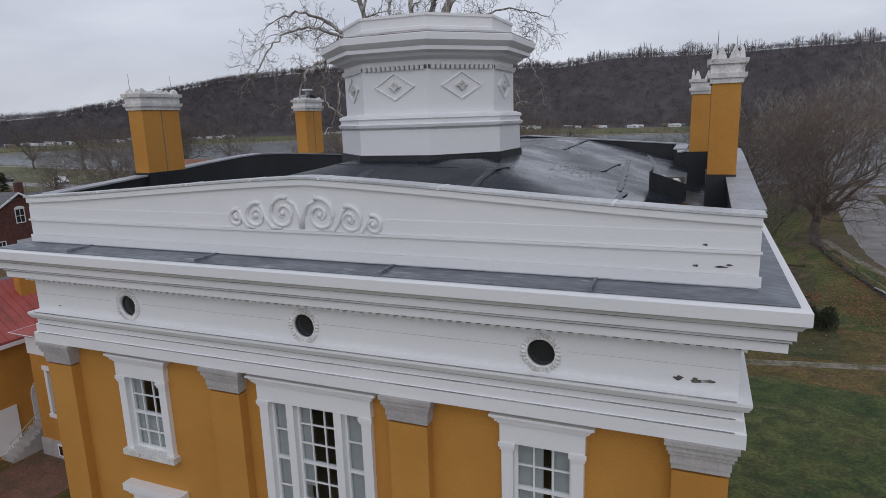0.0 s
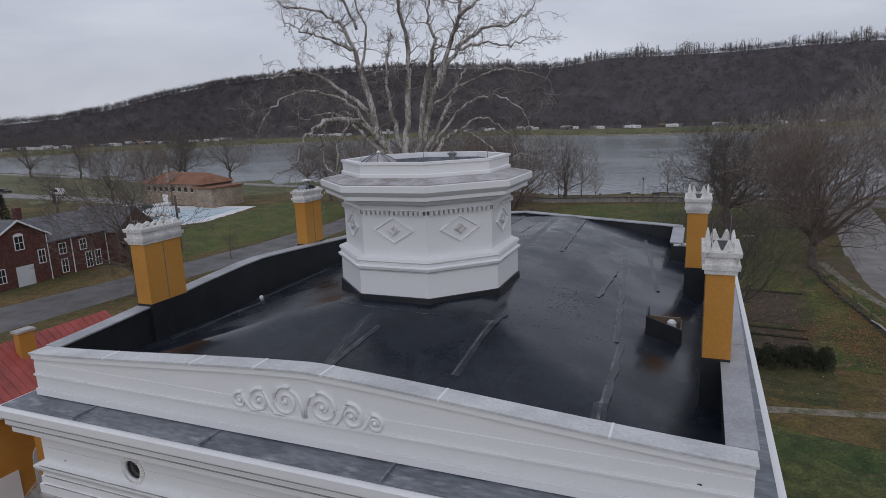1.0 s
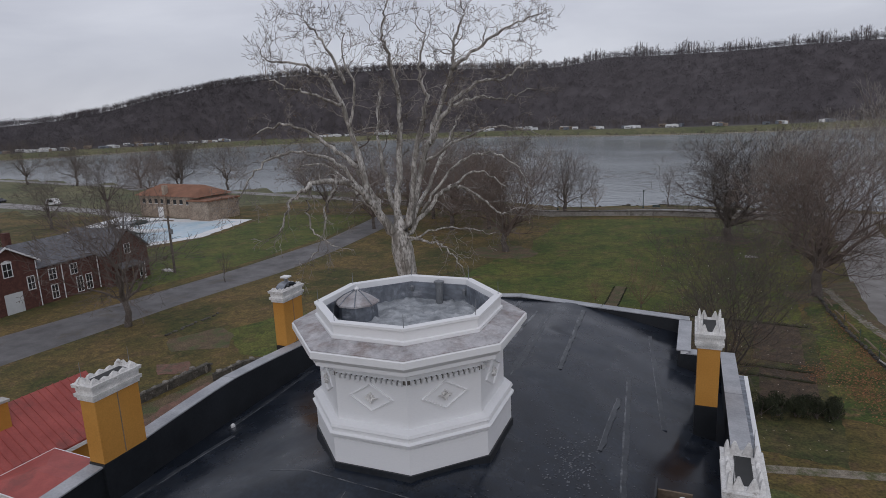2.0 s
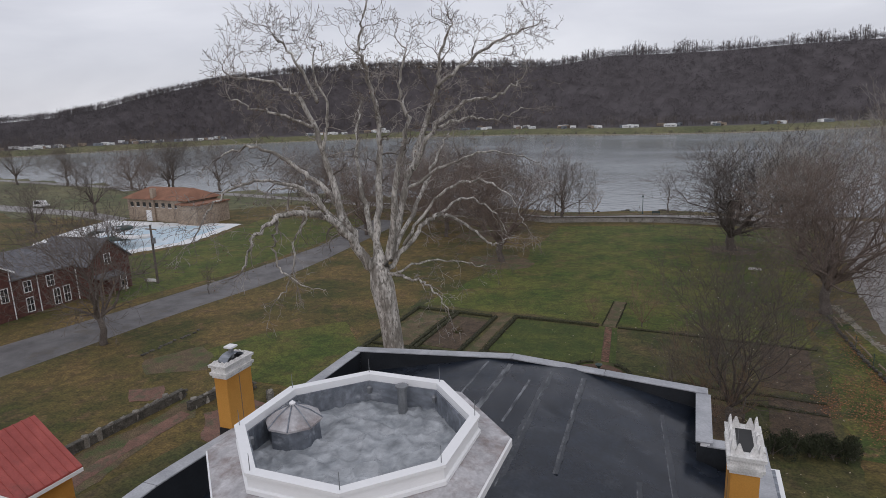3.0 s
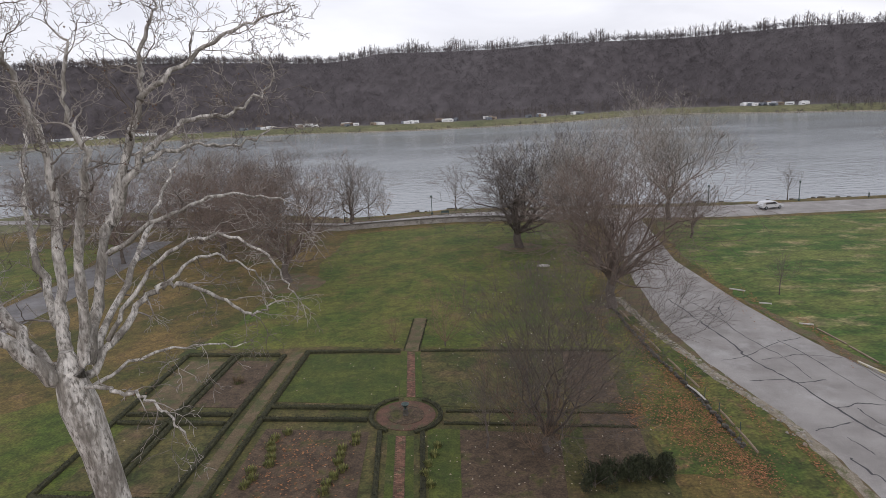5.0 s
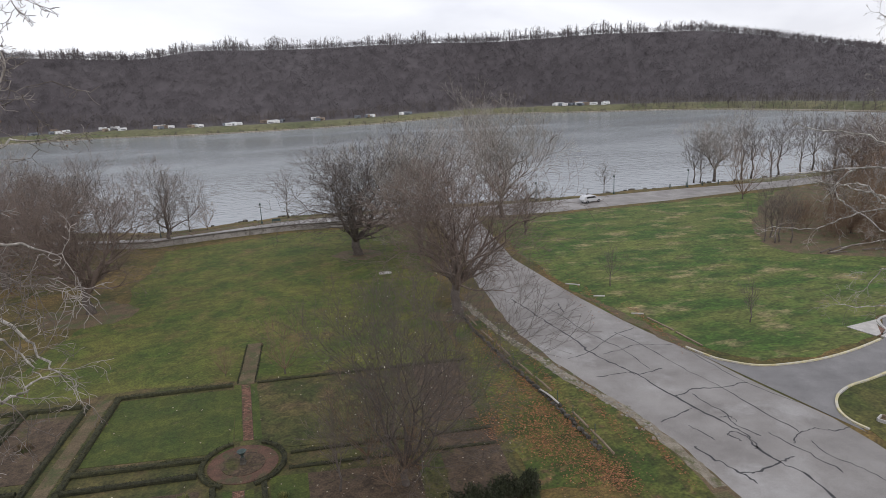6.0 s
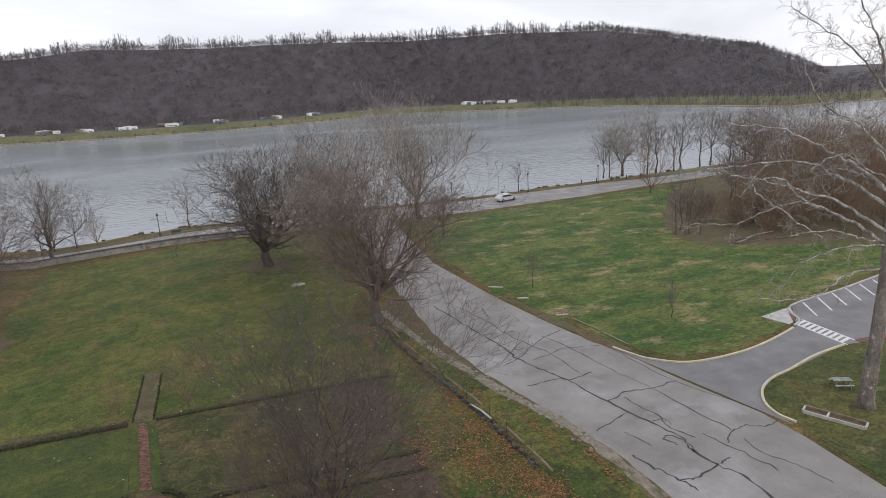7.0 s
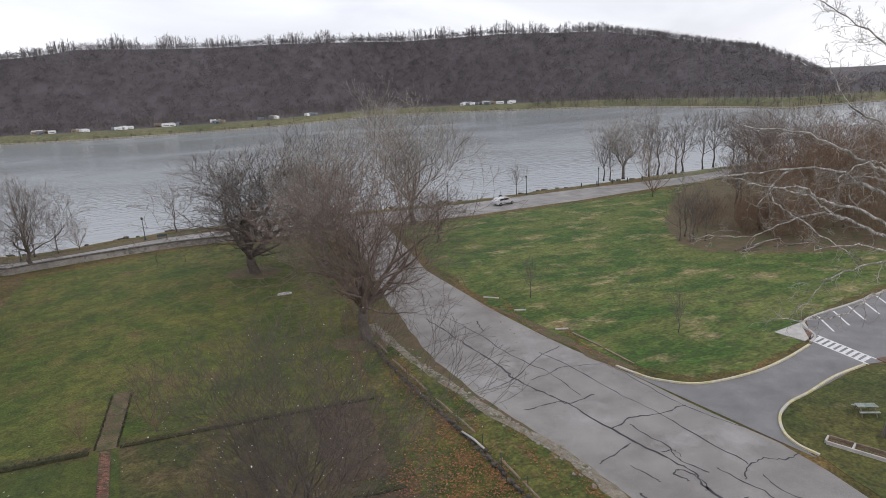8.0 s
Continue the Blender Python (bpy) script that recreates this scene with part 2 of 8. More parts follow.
FARBANK = mat("far_river_bank", (0.080, 0.088, 0.038), (0.150, 0.140, 0.070), 0.95, 0.03, 0.35, 0.35, 0.0, c3=(0.09, 0.105, 0.045), c3_scale=0.025)
PLASTICWHITE = mat("white_enamel", (0.72, 0.72, 0.72), (0.8, 0.8, 0.8), 0.4, 1.0, 10, 0.04, 0.0)
POOLWATER = mat("pale_pool_surface", (0.40, 0.62, 0.76), (0.72, 0.80, 0.84), 0.3, 0.12, 1.2, 0.08, 0.1, 0.02)
POOLDECK = mat("pale_pool_deck", (0.66, 0.68, 0.69), (0.80, 0.80, 0.80), 0.8, 0.2, 4, 0.1, 0.1)
TIMBER = mat("weathered_timber", (0.16, 0.12, 0.085), (0.26, 0.20, 0.145), 0.9, 1.5, 14, 0.2, 0.3, 0.02)
STEEL = mat("dull_grey_steel", (0.20, 0.21, 0.22), (0.30, 0.31, 0.32), 0.45, 2, 20, 0.1, 0.05, 0.004, metal=0.6)
CARPAINT = mat("silver_car_paint", (0.55, 0.56, 0.57), (0.62, 0.63, 0.64), 0.25, 2, 20, 0.03, 0.0, metal=0.3)
RUBBER = mat("black_rubber", (0.015, 0.015, 0.016), (0.025, 0.025, 0.026), 0.8, 3, 20, 0.1, 0.0)
BRONZE = mat("green_bronze", (0.03, 0.05, 0.045), (0.06, 0.09, 0.08), 0.6, 3, 20, 0.2, 0.2, 0.01)


def water_mat():
    m = bpy.data.materials.new("grey_river_water")
    m.use_nodes = True
    n, l = m.node_tree.nodes, m.node_tree.links
    b = n["Principled BSDF"]
    b.inputs["Base Color"].default_value = (0.275, 0.300, 0.310, 1)
    b.inputs["Roughness"].default_value = 0.12
    b.inputs["IOR"].default_value = 1.33
    tc = n.new("ShaderNodeTexCoord")
    mp = n.new("ShaderNodeMapping")
    mp.inputs["Scale"].default_value = (0.6, 1.0, 1)
    l.new(tc.outputs["Object"], mp.inputs[0])
    w = n.new("ShaderNodeTexNoise")
    w.inputs["Scale"].default_value, w.inputs["Detail"].default_value = 0.55, 5.0
    l.new(mp.outputs[0], w.inputs[0])
    big = n.new("ShaderNodeTexNoise")
    big.inputs["Scale"].default_value, big.inputs["Detail"].default_value = 0.012, 4.0
    l.new(mp.outputs[0], big.inputs[0])
    rr = n.new("ShaderNodeMapRange")
    rr.inputs[1].default_value, rr.inputs[2].default_value = 0.35, 0.65
    rr.inputs[3].default_value, rr.inputs[4].default_value = 0.12, 0.22
    l.new(big.outputs[0], rr.inputs[0])
    l.new(rr.outputs[0], b.inputs["Roughness"])
    bp = n.new("ShaderNodeBump")
    bp.inputs["Strength"].default_value, bp.inputs["Distance"].default_value = 0.40, 0.4
    l.new(w.outputs[0], bp.inputs["Height"])
    l.new(bp.outputs[0], b.inputs["Normal"])
    return m


WATER = water_mat()


def pane_mat():
    """Thin window glass: mostly clear, with a mirror gloss over it."""
    m = bpy.data.materials.new("clear_window_pane")
    m.use_nodes = True
    n, l = m.node_tree.nodes, m.node_tree.links
    n.remove(n["Principled BSDF"])
    t, g, x = n.new("ShaderNodeBsdfTransparent"), n.new("ShaderNodeBsdfGlossy"), n.new("ShaderNodeMixShader")
    t.inputs[0].default_value = (0.86, 0.88, 0.88, 1)
    g.inputs["Roughness"].default_value = 0.03
    x.inputs[0].default_value = 0.06
    l.new(t.outputs[0], x.inputs[1])
    l.new(g.outputs[0], x.inputs[2])
    l.new(x.outputs[0], n["Material Output"].inputs[0])
    return m


PANE = pane_mat()


# ---- mesh building ----
class Mesh:
    """Vertices and faces of one mesh."""

    def __init__(self):
        self.v, self.f = [], []

    def add(self, verts, faces):
        k = len(self.v)
        self.v.extend(verts)
        self.f.extend([tuple(i + k for i in f) for f in faces])
        return self

    def box(self, x0, x1, y0, y1, z0, z1):
        return self.add([(x0, y0, z0), (x1, y0, z0), (x1, y1, z0), (x0, y1, z0), (x0, y0, z1), (x1, y0, z1), (x1, y1, z1), (x0, y1, z1)],
                        [(3, 2, 1, 0), (4, 5, 6, 7), (0, 1, 5, 4), (1, 2, 6, 5), (2, 3, 7, 6), (3, 0, 4, 7)])

    def prism(self, ring0, ring1):
        """A solid between two closed rings with as many points each."""
        n = len(ring0)
        return self.add(list(ring0) + list(ring1), [tuple(range(n - 1, -1, -1)), tuple(range(n, 2 * n))] + [(i, (i + 1) % n, n + (i + 1) % n, n + i) for i in range(n)])

    def slab(self, outline, z0, z1):
        """A flat plate with that outline (x, y), counter-clockwise."""
        return self.prism([(x, y, z0) for x, y in outline], [(x, y, z1) for x, y in outline])

    def rings(self, loops, closed=False, caps=True):
        """Skin over a row of rings; closed: the last joins the first."""
        n, m = len(loops[0]), len(loops)
        k = len(self.v)
        for r in loops:
            self.v.extend(r)
        for j in range(m if closed else m - 1):
            a, b = k + j * n, k + ((j + 1) % m) * n
            self.f.extend([(a + i, a + (i + 1) % n, b + (i + 1) % n, b + i) for i in range(n)])
        if caps and not closed:
            self.f.append(tuple(k + i for i in range(n - 1, -1, -1)))
            self.f.append(tuple(k + (m - 1) * n + i for i in range(n)))
        return self

    def lathe(self, prof, n=16, cx=0.0, cy=0.0, turn=0.0):
        """A turned or many-sided solid from (radius, z) pairs."""
        return self.rings([[(cx + r * math.cos(turn + 2 * math.pi * i / n), cy + r * math.sin(turn + 2 * math.pi * i / n), z) for i in range(n)] for r, z in prof])

    def tube(self, pts, radii, n=6, caps=True):
        """A round bar along points."""
        loops = []
        side = Vector((0.31, 0.17, 0.94))
        for i, p in enumerate(pts):
            d = (Vector(pts[min(i + 1, len(pts) - 1)]) - Vector(pts[max(i - 1, 0)]))
            d = d.normalized() if d.length > 1e-9 else Vector((0, 0, 1))
            u = d.cross(side)
            u = u.normalized() if u.length > 1e-3 else d.orthogonal().normalized()
            w = d.cross(u)
            r = radii if isinstance(radii, (int, float)) else radii[i]
            loops.append([tuple(Vector(p) + r * (math.cos(2 * math.pi * k / n) * u + math.sin(2 * math.pi * k / n) * w)) for k in range(n)])
        return self.rings(loops, caps=caps)

    def weld(self):
        """Makes points that coincide one point, so that the pieces hang together."""
        seen, v, to = {}, [], []
        for p in self.v:
            k = tuple(round(c, 4) for c in p)
            if k not in seen:
                seen[k] = len(v)
                v.append(p)
            to.append(seen[k])
        self.v, self.f = v, [tuple(to[i] for i in f) for f in self.f]
        return self

    def data(self, name, material, smooth=False):
        me = bpy.data.meshes.new(name)
        me.from_pydata(self.v, [], self.f)
        me.materials.append(material)
        if smooth:
            me.polygons.foreach_set("use_smooth", [True] * len(me.polygons))
        me.update()
        return me


def site(x, y):
    """Plan coordinates to metres about the mansion, through a warp fitted to the camera's view."""
    u, v = x / 60, (y - 50) / 60
    p, q = max(-1.6, min(1.3, u)), max(-1.0, min(1.1, v))
    return (1.94 + 69.06 * u + 1.23 * v + 6.88 * p * q - 0.84 * p * p + 0.17 * q * q,
            51.75 - 6.42 * u + 68.90 * v - 4.30 * p * q - 4.70 * p * p + 6.39 * q * q)


def thing(name, x=0.0, y=0.0, z=0.0, label="", category="", group="", kind="", turn=0.0, plan=True):
    ob = new(name)
    x, y = site(x, y) if plan else (x, y)
    ob.empty_display_size = 0.3
    ob.matrix_basis = pose(x, y, z, 0, 0, turn)
    return tagged(ob, label, category, group, kind)


def part(name, m, material, parent, label="", smooth=False):
    """One mesh under a thing, in the thing's own measures."""
    me = m if isinstance(m, bpy.types.Mesh) else m.data(name, material, smooth)
    ob = new(name, me)
    ob.parent = parent
    if label:
        ob["label"] = label
    return ob


def solid(name, m, material, label, category, group="", kind="", x=0.0, y=0.0, z=0.0, smooth=False, plan=True):
    """A thing of one mesh; with plan, its place is in plan coordinates that site() warps."""
    if plan and (x or y):
        x, y = site(x, y)
    elif plan:
        m.v = [(*site(p[0], p[1]), p[2]) for p in m.v]
    ob = new(name, m.data(name, material, smooth))
    ob.matrix_basis = pose(x, y, z)
    return tagged(ob, label, category, group, kind)


def sweep_rect(m, prof, x0, x1, y0, y1):
    """A moulding of (out, z) points, mitred round a rectangle."""
    loops = []
    for sx, sy in ((-1, -1), (1, -1), (1, 1), (-1, 1)):
        loops.append([((x1 + o) if sx > 0 else (x0 - o), (y1 + o) if sy > 0 else (y0 - o), z) for o, z in prof])
    return m.rings(loops, closed=True)


def lerp(pairs, x):
    """Straight lines through (x, y) pairs."""
    if x <= pairs[0][0]:
        return pairs[0][1]
    for (a, b), (c, d) in zip(pairs, pairs[1:]):
        if x <= c:
            return b + (d - b) * (x - a) / (c - a)
    return pairs[-1][1]


def smooth01(t):
    t = max(0.0, min(1.0, t))
    return t * t * (3 - 2 * t)


# ---- ground, river and hill ----
BANK = [(-1045, 260), (-355, 190), (-183, 166), (-126, 159), (-61, 148), (-28.5, 133.5), (-6.7, 140), (54, 136), (82, 138), (104, 139), (174, 146), (474, 190), (900, 260)]
SHORE = [(-120, 900), (-80, 780), (-59, 740), (-46, 760), (-30, 740), (-18, 690), (-14, 650), (-10, 620), (-5, 605), (0, 605), (5, 620), (10, 665), (14, 715), (19, 695), (24, 660), (30, 642), (35, 612), (42, 548), (48, 497), (60, 620), (80, 900), (120, 1100)]
RIDGE = [(-120, -0.4), (-75, -0.2), (-61, 0.7), (-57, 1.0), (-53, 1.7), (-50, 2.5), (-47, 3.1), (-44, 3.6), (-39, 4.15), (-30, 4.5), (-22, 4.3), (-15, 4.0), (-12.6, 4.2), (-10, 4.6), (-8.5, 4.6), (-5, 4.5), (0, 4.45), (5, 4.55), (10, 4.5),
         (16, 4.3), (20, 4.35), (25, 4.4), (33, 4.05), (38, 3.25), (42.3, 2.3), (45.5, 1.6), (48, 0.6), (50.5, -0.8), (60, -0.9), (120, -0.4)]
WATER_Z = -5.0


def ground_height(x, y):
    """Level land, the river's trench, the far bank and the wooded ridge."""
    az = math.degrees(math.atan2(x, y - 20))
    r = math.hypot(x, y - 20)
    if abs(az) > 115 or y < 60:
        return 0.0
    past = y - lerp(BANK, x)
    near = -smooth01(past / 7.0) * 9.0
    shore = lerp(SHORE, az)
    far = r - shore
    if far < -30:
        return near
    top = 18 + 880 * math.tan(radians(lerp(RIDGE, az)))
    rise = -9 + 9.5 * smooth01((far + 12) / 40.0)
    climb = smooth01((r - shore - 42) / max(60.0, 880 - shore - 42)) * (top - 0.5)
    beyond = -smooth01((r - 900) / 500) * (top + 10) * 0.5
    bumps = 6 * noise.noise(Vector((x * 0.008, y * 0.008, 0))) * smooth01((far - 60) / 150) * (1 - smooth01((r - 760) / 120))
    return max(near, rise + climb + beyond + bumps) if far > -30 else near


def build_ground():
    radii = [0, 6, 14, 25, 40, 55, 70, 78] + [80 + 1.6 * i for i in range(58)] + [178, 195, 225, 270, 310, 330] + [345 + 8 * i for i in range(70)] + [920, 960, 1020, 1120, 1300, 1600, 2200, 3200, 4600]
    az = [-180 + 4 * i for i in range(15)] + [-120 + 0.8 * i for i in range(300)] + [120 + 4 * i for i in range(15)]
    m = Mesh()
    n = len(az)
    for r in radii:
        for a in az:
            x, y = r * math.sin(radians(a)), 20 + r * math.cos(radians(a))
            m.v.append((x, y, ground_height(x, y)))
    for j in range(len(radii) - 1):
        for i in range(n):
            k = (i + 1) % n
            if j == 0:
                m.f.append((i, n + i, n + k))
            else:
                m.f.append((j * n + i, (j + 1) * n + i, (j + 1) * n + k, j * n + k))
    me = m.data("ground", GRASS)
    me.materials.append(FARBANK)
    me.materials.append(HILLSOIL)
    for p in me.polygons:
        c = p.center
        r = math.hypot(c.x, c.y - 20)
        a = math.degrees(math.atan2(c.x, c.y - 20))
        if r > 150 and c.y > 100:
            far = r - lerp(SHORE, a)
            p.material_index = 1 if far < 44 else 2
        p.use_smooth = r > 300
    return tagged(new("ground", me), "winter grass land with a river trench and a far wooded ridge", "ground", kind="structure")


build_ground()
solid("water", Mesh().slab([(-3000, 100), (3000, 100), (3000, 900), (-3000, 900)], WATER_Z - 0.5, WATER_Z), WATER, "broad grey river with light ripples under an overcast sky", "river", kind="structure", plan=False)


def strip(left, right, step=3.0):
    """A band of ground between two edges, each y to x, from the first y to the last."""
    ys = [left[0][0]]
    while ys[-1] + step < left[-1][0]:
        ys.append(ys[-1] + step)
    ys.append(left[-1][0])
    return [(lerp(left, y), y) for y in ys], [(lerp(right, y), y) for y in ys]


def band(left, right, z0, z1, step=3.0):
    m = Mesh()
    a, b = strip(left, right, step)
    m.rings([[(p[0], p[1], z0), (q[0], q[1], z0), (q[0], q[1], z1), (p[0], p[1], z1)] for p, q in zip(a, b)])
    return m


# the side road with its junction, and the road along the river
ROAD_L = [(-40, 20.9), (20, 20.9), (40, 20.2), (46, 19.6), (50, 18.7), (54, 17.3), (58, 16.1), (64, 14.9), (70, 14.6), (76, 14.7), (90, 15.2), (112, 15.5)]
ROAD_R = [(-40, 31.0), (20, 31.0), (46, 30.6), (52, 28.6), (58, 27.1), (63, 25.2), (72, 23.0), (86, 20.6), (112, 21.0)]
solid("road", band(ROAD_L, ROAD_R, -0.3, 0.012), ASPHALT, "pale grey cracked asphalt side road", "road", kind="structure")
RIV_N = [(-260, 128), (-100, 118), (-60, 110), (-24, 103.5), (-16, 106.3), (-7, 108.8), (32, 110.6), (52, 116.4), (72, 125.4), (90, 132), (160, 144)]
RIV_F = [(-260, 132), (-100, 122), (-60, 114), (-24, 107.7), (-16, 110.6), (-7, 114.6), (35, 120.5), (56, 127.3), (72, 132), (90, 137), (160, 150)]
m = Mesh()
xs = [-260 + 6 * i for i in range(71)]
m.rings([[(x, lerp(RIV_N, x), -0.3), (x, lerp(RIV_F, x), -0.3), (x, lerp(RIV_F, x), 0.02), (x, lerp(RIV_N, x), 0.02)] for x in xs])
solid("road_riverside", m, ASPHALT, "pale riverside drive of worn asphalt along the bank", "road", kind="structure")
LEFT_E = [(-60, -54), (28, -55.6), (49, -54.6), (66, -52.6), (80, -53.4), (119, -58)]
LEFT_W = [(-60, -66), (30, -65), (48, -62.6), (66, -60.8), (88, -60.6), (119, -66)]
m = Mesh()
ys = [-60 + 4 * i for i in range(45)]
m.rings([[(lerp(LEFT_W, y), y, -0.3), (lerp(LEFT_E, y), y, -0.3), (lerp(LEFT_E, y), y, 0.012), (lerp(LEFT_W, y), y, 0.012)] for y in ys])
solid("road_west", m, ASPHALT_DARK, "grey asphalt street between lawns and brick houses", "road", kind="structure", plan=False)

# parking drive
m = Mesh().slab([(31.0, 45.2), (31.15, 46.9), (32.3, 49.4), (36.1, 51.6), (42.4, 54.4), (60, 54.8), (80, 56), (80, 80), (62, 70.2), (45.0, 62.6), (42.0, 58.4), (34.4, 54.9), (30.6, 54.5), (28.2, 55.9), (27.2, 57.6)], -0.3, 0.016)
solid("road_parking", m, ASPHALT_MID, "grey asphalt drive into a marked parking area", "road", kind="structure")


# lawns that differ from the rough grass
def patch(name, outline, material, label, z1=0.008, ragged=0.45, plan=True):
    pts = []
    for (ax, ay), (bx, by) in zip(outline, outline[1:] + outline[:1]):
        d = math.hypot(bx - ax, by - ay)
        n = max(1, int(d / 0.7))
        for i in range(n):
            x, y = ax + (bx - ax) * i / n, ay + (by - ay) * i / n
            k = 0.55 if ragged < 0.8 else 0.16
            q = ragged * noise.noise(Vector((x * k, y * k, 0))) + 0.6 * min(ragged, 0.5) * noise.noise(Vector((x * 1.9, y * 1.9, 4)))
            pts.append((x - (by - ay) / d * q, y + (bx - ax) / d * q))
    return solid(name, Mesh().slab(pts, -0.2, z1), material, label, "lawn", kind="structure", plan=plan)


patch("ground_meadow", [(24.5, 66), (27.6, 58.8), (31, 55.4), (35, 55.8), (41.5, 58.8), (44.6, 62.9), (62, 71), (80, 82), (66, 79), (60, 84), (62, 100), (72, 123), (52, 114.6), (32, 108.9), (22.5, 108), (21.8, 88), (23.6, 72)], LAWN_DRY, "patchy green meadow with dry straw-coloured streaks")
patch("ground_thicket", [(63.5, 88), (63.6, 81), (70, 76.5), (81, 72), (120, 66), (165, 90), (165, 146), (112, 128), (92, 121.5), (72, 101)], LITTER, "brown leaf litter and brush under the thicket", 0.009, 1.0, plan=False)
patch("ground_greensward", [(-25, 57.6), (9.6, 59.4), (9.8, 74), (12, 90), (13, 107), (-6, 106), (-22, 100), (-21, 80)], LAWN, "bright green mown lawn towards the river", 0.007, 1.2)


# ---- the mansion ----
HX = 0.42
house = thing("mansion", HX, 0, 0, "ochre stucco mansion with white entablature and wet black roof", "house", turn=2.5, plan=False)
WX, WY = 6.5, 14.15


def wall_openings(m, x0, x1, z0, z1, y0, y1, holes):
    """A wall with openings (x0, x1, z0, z1) left out of it."""
    xs = sorted({x0, x1, *(h[0] for h in holes), *(h[1] for h in holes)})
    zs = sorted({z0, z1, *(h[2] for h in holes), *(h[3] for h in holes)})
    for a, b in zip(xs, xs[1:]):
        for c, d in zip(zs, zs[1:]):
            if not any(h[0] <= a and b <= h[1] and h[2] <= c and d <= h[3] for h in holes):
                m.box(a, b, y0, y1, c, d)
    return m


BAYS = (-4.0, -0.02, 3.98)
HOLES = [(-4.5, -3.5, 8.90, 10.59), (3.48, 4.48, 8.90, 10.59), (-1.02, 0.98, 8.22, 10.59), (-4.5, -3.5, 4.92, 7.64), (3.48, 4.48, 4.92, 7.64), (-0.66, 0.94, 1.0, 6.6)]
part("wall", wall_openings(Mesh(), -WX, WX, 0, 11.1, 0.1, 0.55, HOLES).weld(), OCHRE, house, "ochre stucco front wall with window openings")
part("wall", Mesh().box(-WX, -WX + 0.45, 0.55, WY, 0, 11.1), OCHRE, house)
part("wall", Mesh().box(WX - 0.45, WX, 0.55, WY, 0, 11.1), OCHRE, house)
part("wall", Mesh().box(-WX + 0.45, WX - 0.45, WY - 0.45, WY, 0, 11.1), OCHRE, house)
part("floor_slab", Mesh().box(-WX + 0.45, WX - 0.45, 0.55, WY - 0.45, 7.9, 8.1), TIMBER, house)
part("attic_floor", Mesh().box(-WX + 0.45, WX - 0.45, 0.55, WY - 0.45, 11.1, 11.3), TIMBER, house)
part("plinth", Mesh().box(-WX - 0.1, WX + 0.1, -0.02, WY + 0.1, 0, 0.9), STONE_GREY, house, "grey stone plinth")

# pilasters with grey capitals
for px, w in ((-6.14, 0.70), (-1.84, 0.68), (1.84, 0.68), (6.14, 0.70)):
    p = part("pilaster", Mesh().box(px - w / 2, px + w / 2, -0.1, 0.098, 0.9, 10.62), OCHRE, house)
    c = Mesh()
    for o, z0, z1 in ((0.015, 10.66, 10.74), (0.03, 10.74, 10.88), (0.055, 10.88, 10.94), (0.08, 10.94, 11.03), (0.11, 11.03, 11.098)):
        c.box(px - w / 2 - o, px + w / 2 + o, -0.1 - o, 0.1, z0, z1)
    part("capital", c, STONE_GREY, p, "grey moulded stone capital")

# Dark tone that paints the shade behind the front dentils.
GROOVE_SHADE = mat("groove_shade", (0.10, 0.10, 0.10), (0.22, 0.22, 0.22), 0.9, 3, 20, 0.2, 0.0)
# entablature: architrave, frieze with round openings, cornice
m = Mesh()
sweep_rect(m, [(-0.3, 11.1), (0.16, 11.1), (0.16, 11.3), (0.12, 11.32), (0.12, 11.47), (0.09, 11.49), (0.09, 11.58), (0.16, 11.62), (0.2, 11.7), (0.2, 11.74), (0.06, 11.78), (-0.3, 11.78)], -WX, WX, 0, WY)
part("architrave", m, WHITE, house, "white painted stepped architrave")
m = Mesh()
OC_Z, OC_R = 12.06, 0.215


def round_holes(m, x0, x1, z0, z1, y0, y1, holes, r, n=24):
    """A slab in x and z with round holes through it in y."""
    edges = [x0]
    for h in holes:
        edges += [h - 0.45, h + 0.45]
    edges.append(x1)
    for i in range(0, len(edges), 2):
        m.box(edges[i], edges[i + 1], y0, y1, z0, z1)
    for h in holes:
        for k in range(n):
            q = []
            for a in (k, k + 1):
                t = 2 * math.pi * a / n + math.pi / 4
                c, s = math.cos(t), math.sin(t)
                g = max(abs(c), abs(s))
                zc = (z0 + z1) / 2
                q.append(((h + r * c, OC_Z + r * s), (h + 0.45 * c / g, zc + (z1 - z0) / 2 * s / g)))
            (a0, b0), (a1, b1) = q
            vs = [(a0[0], y0, a0[1]), (b0[0], y0, b0[1]), (b1[0], y0, b1[1]), (a1[0], y0, a1[1]), (a0[0], y1, a0[1]), (b0[0], y1, b0[1]), (b1[0], y1, b1[1]), (a1[0], y1, a1[1])]
            m.add(vs, [(0, 1, 2, 3), (7, 6, 5, 4), (0, 3, 7, 4), (1, 5, 6, 2)])
    return m


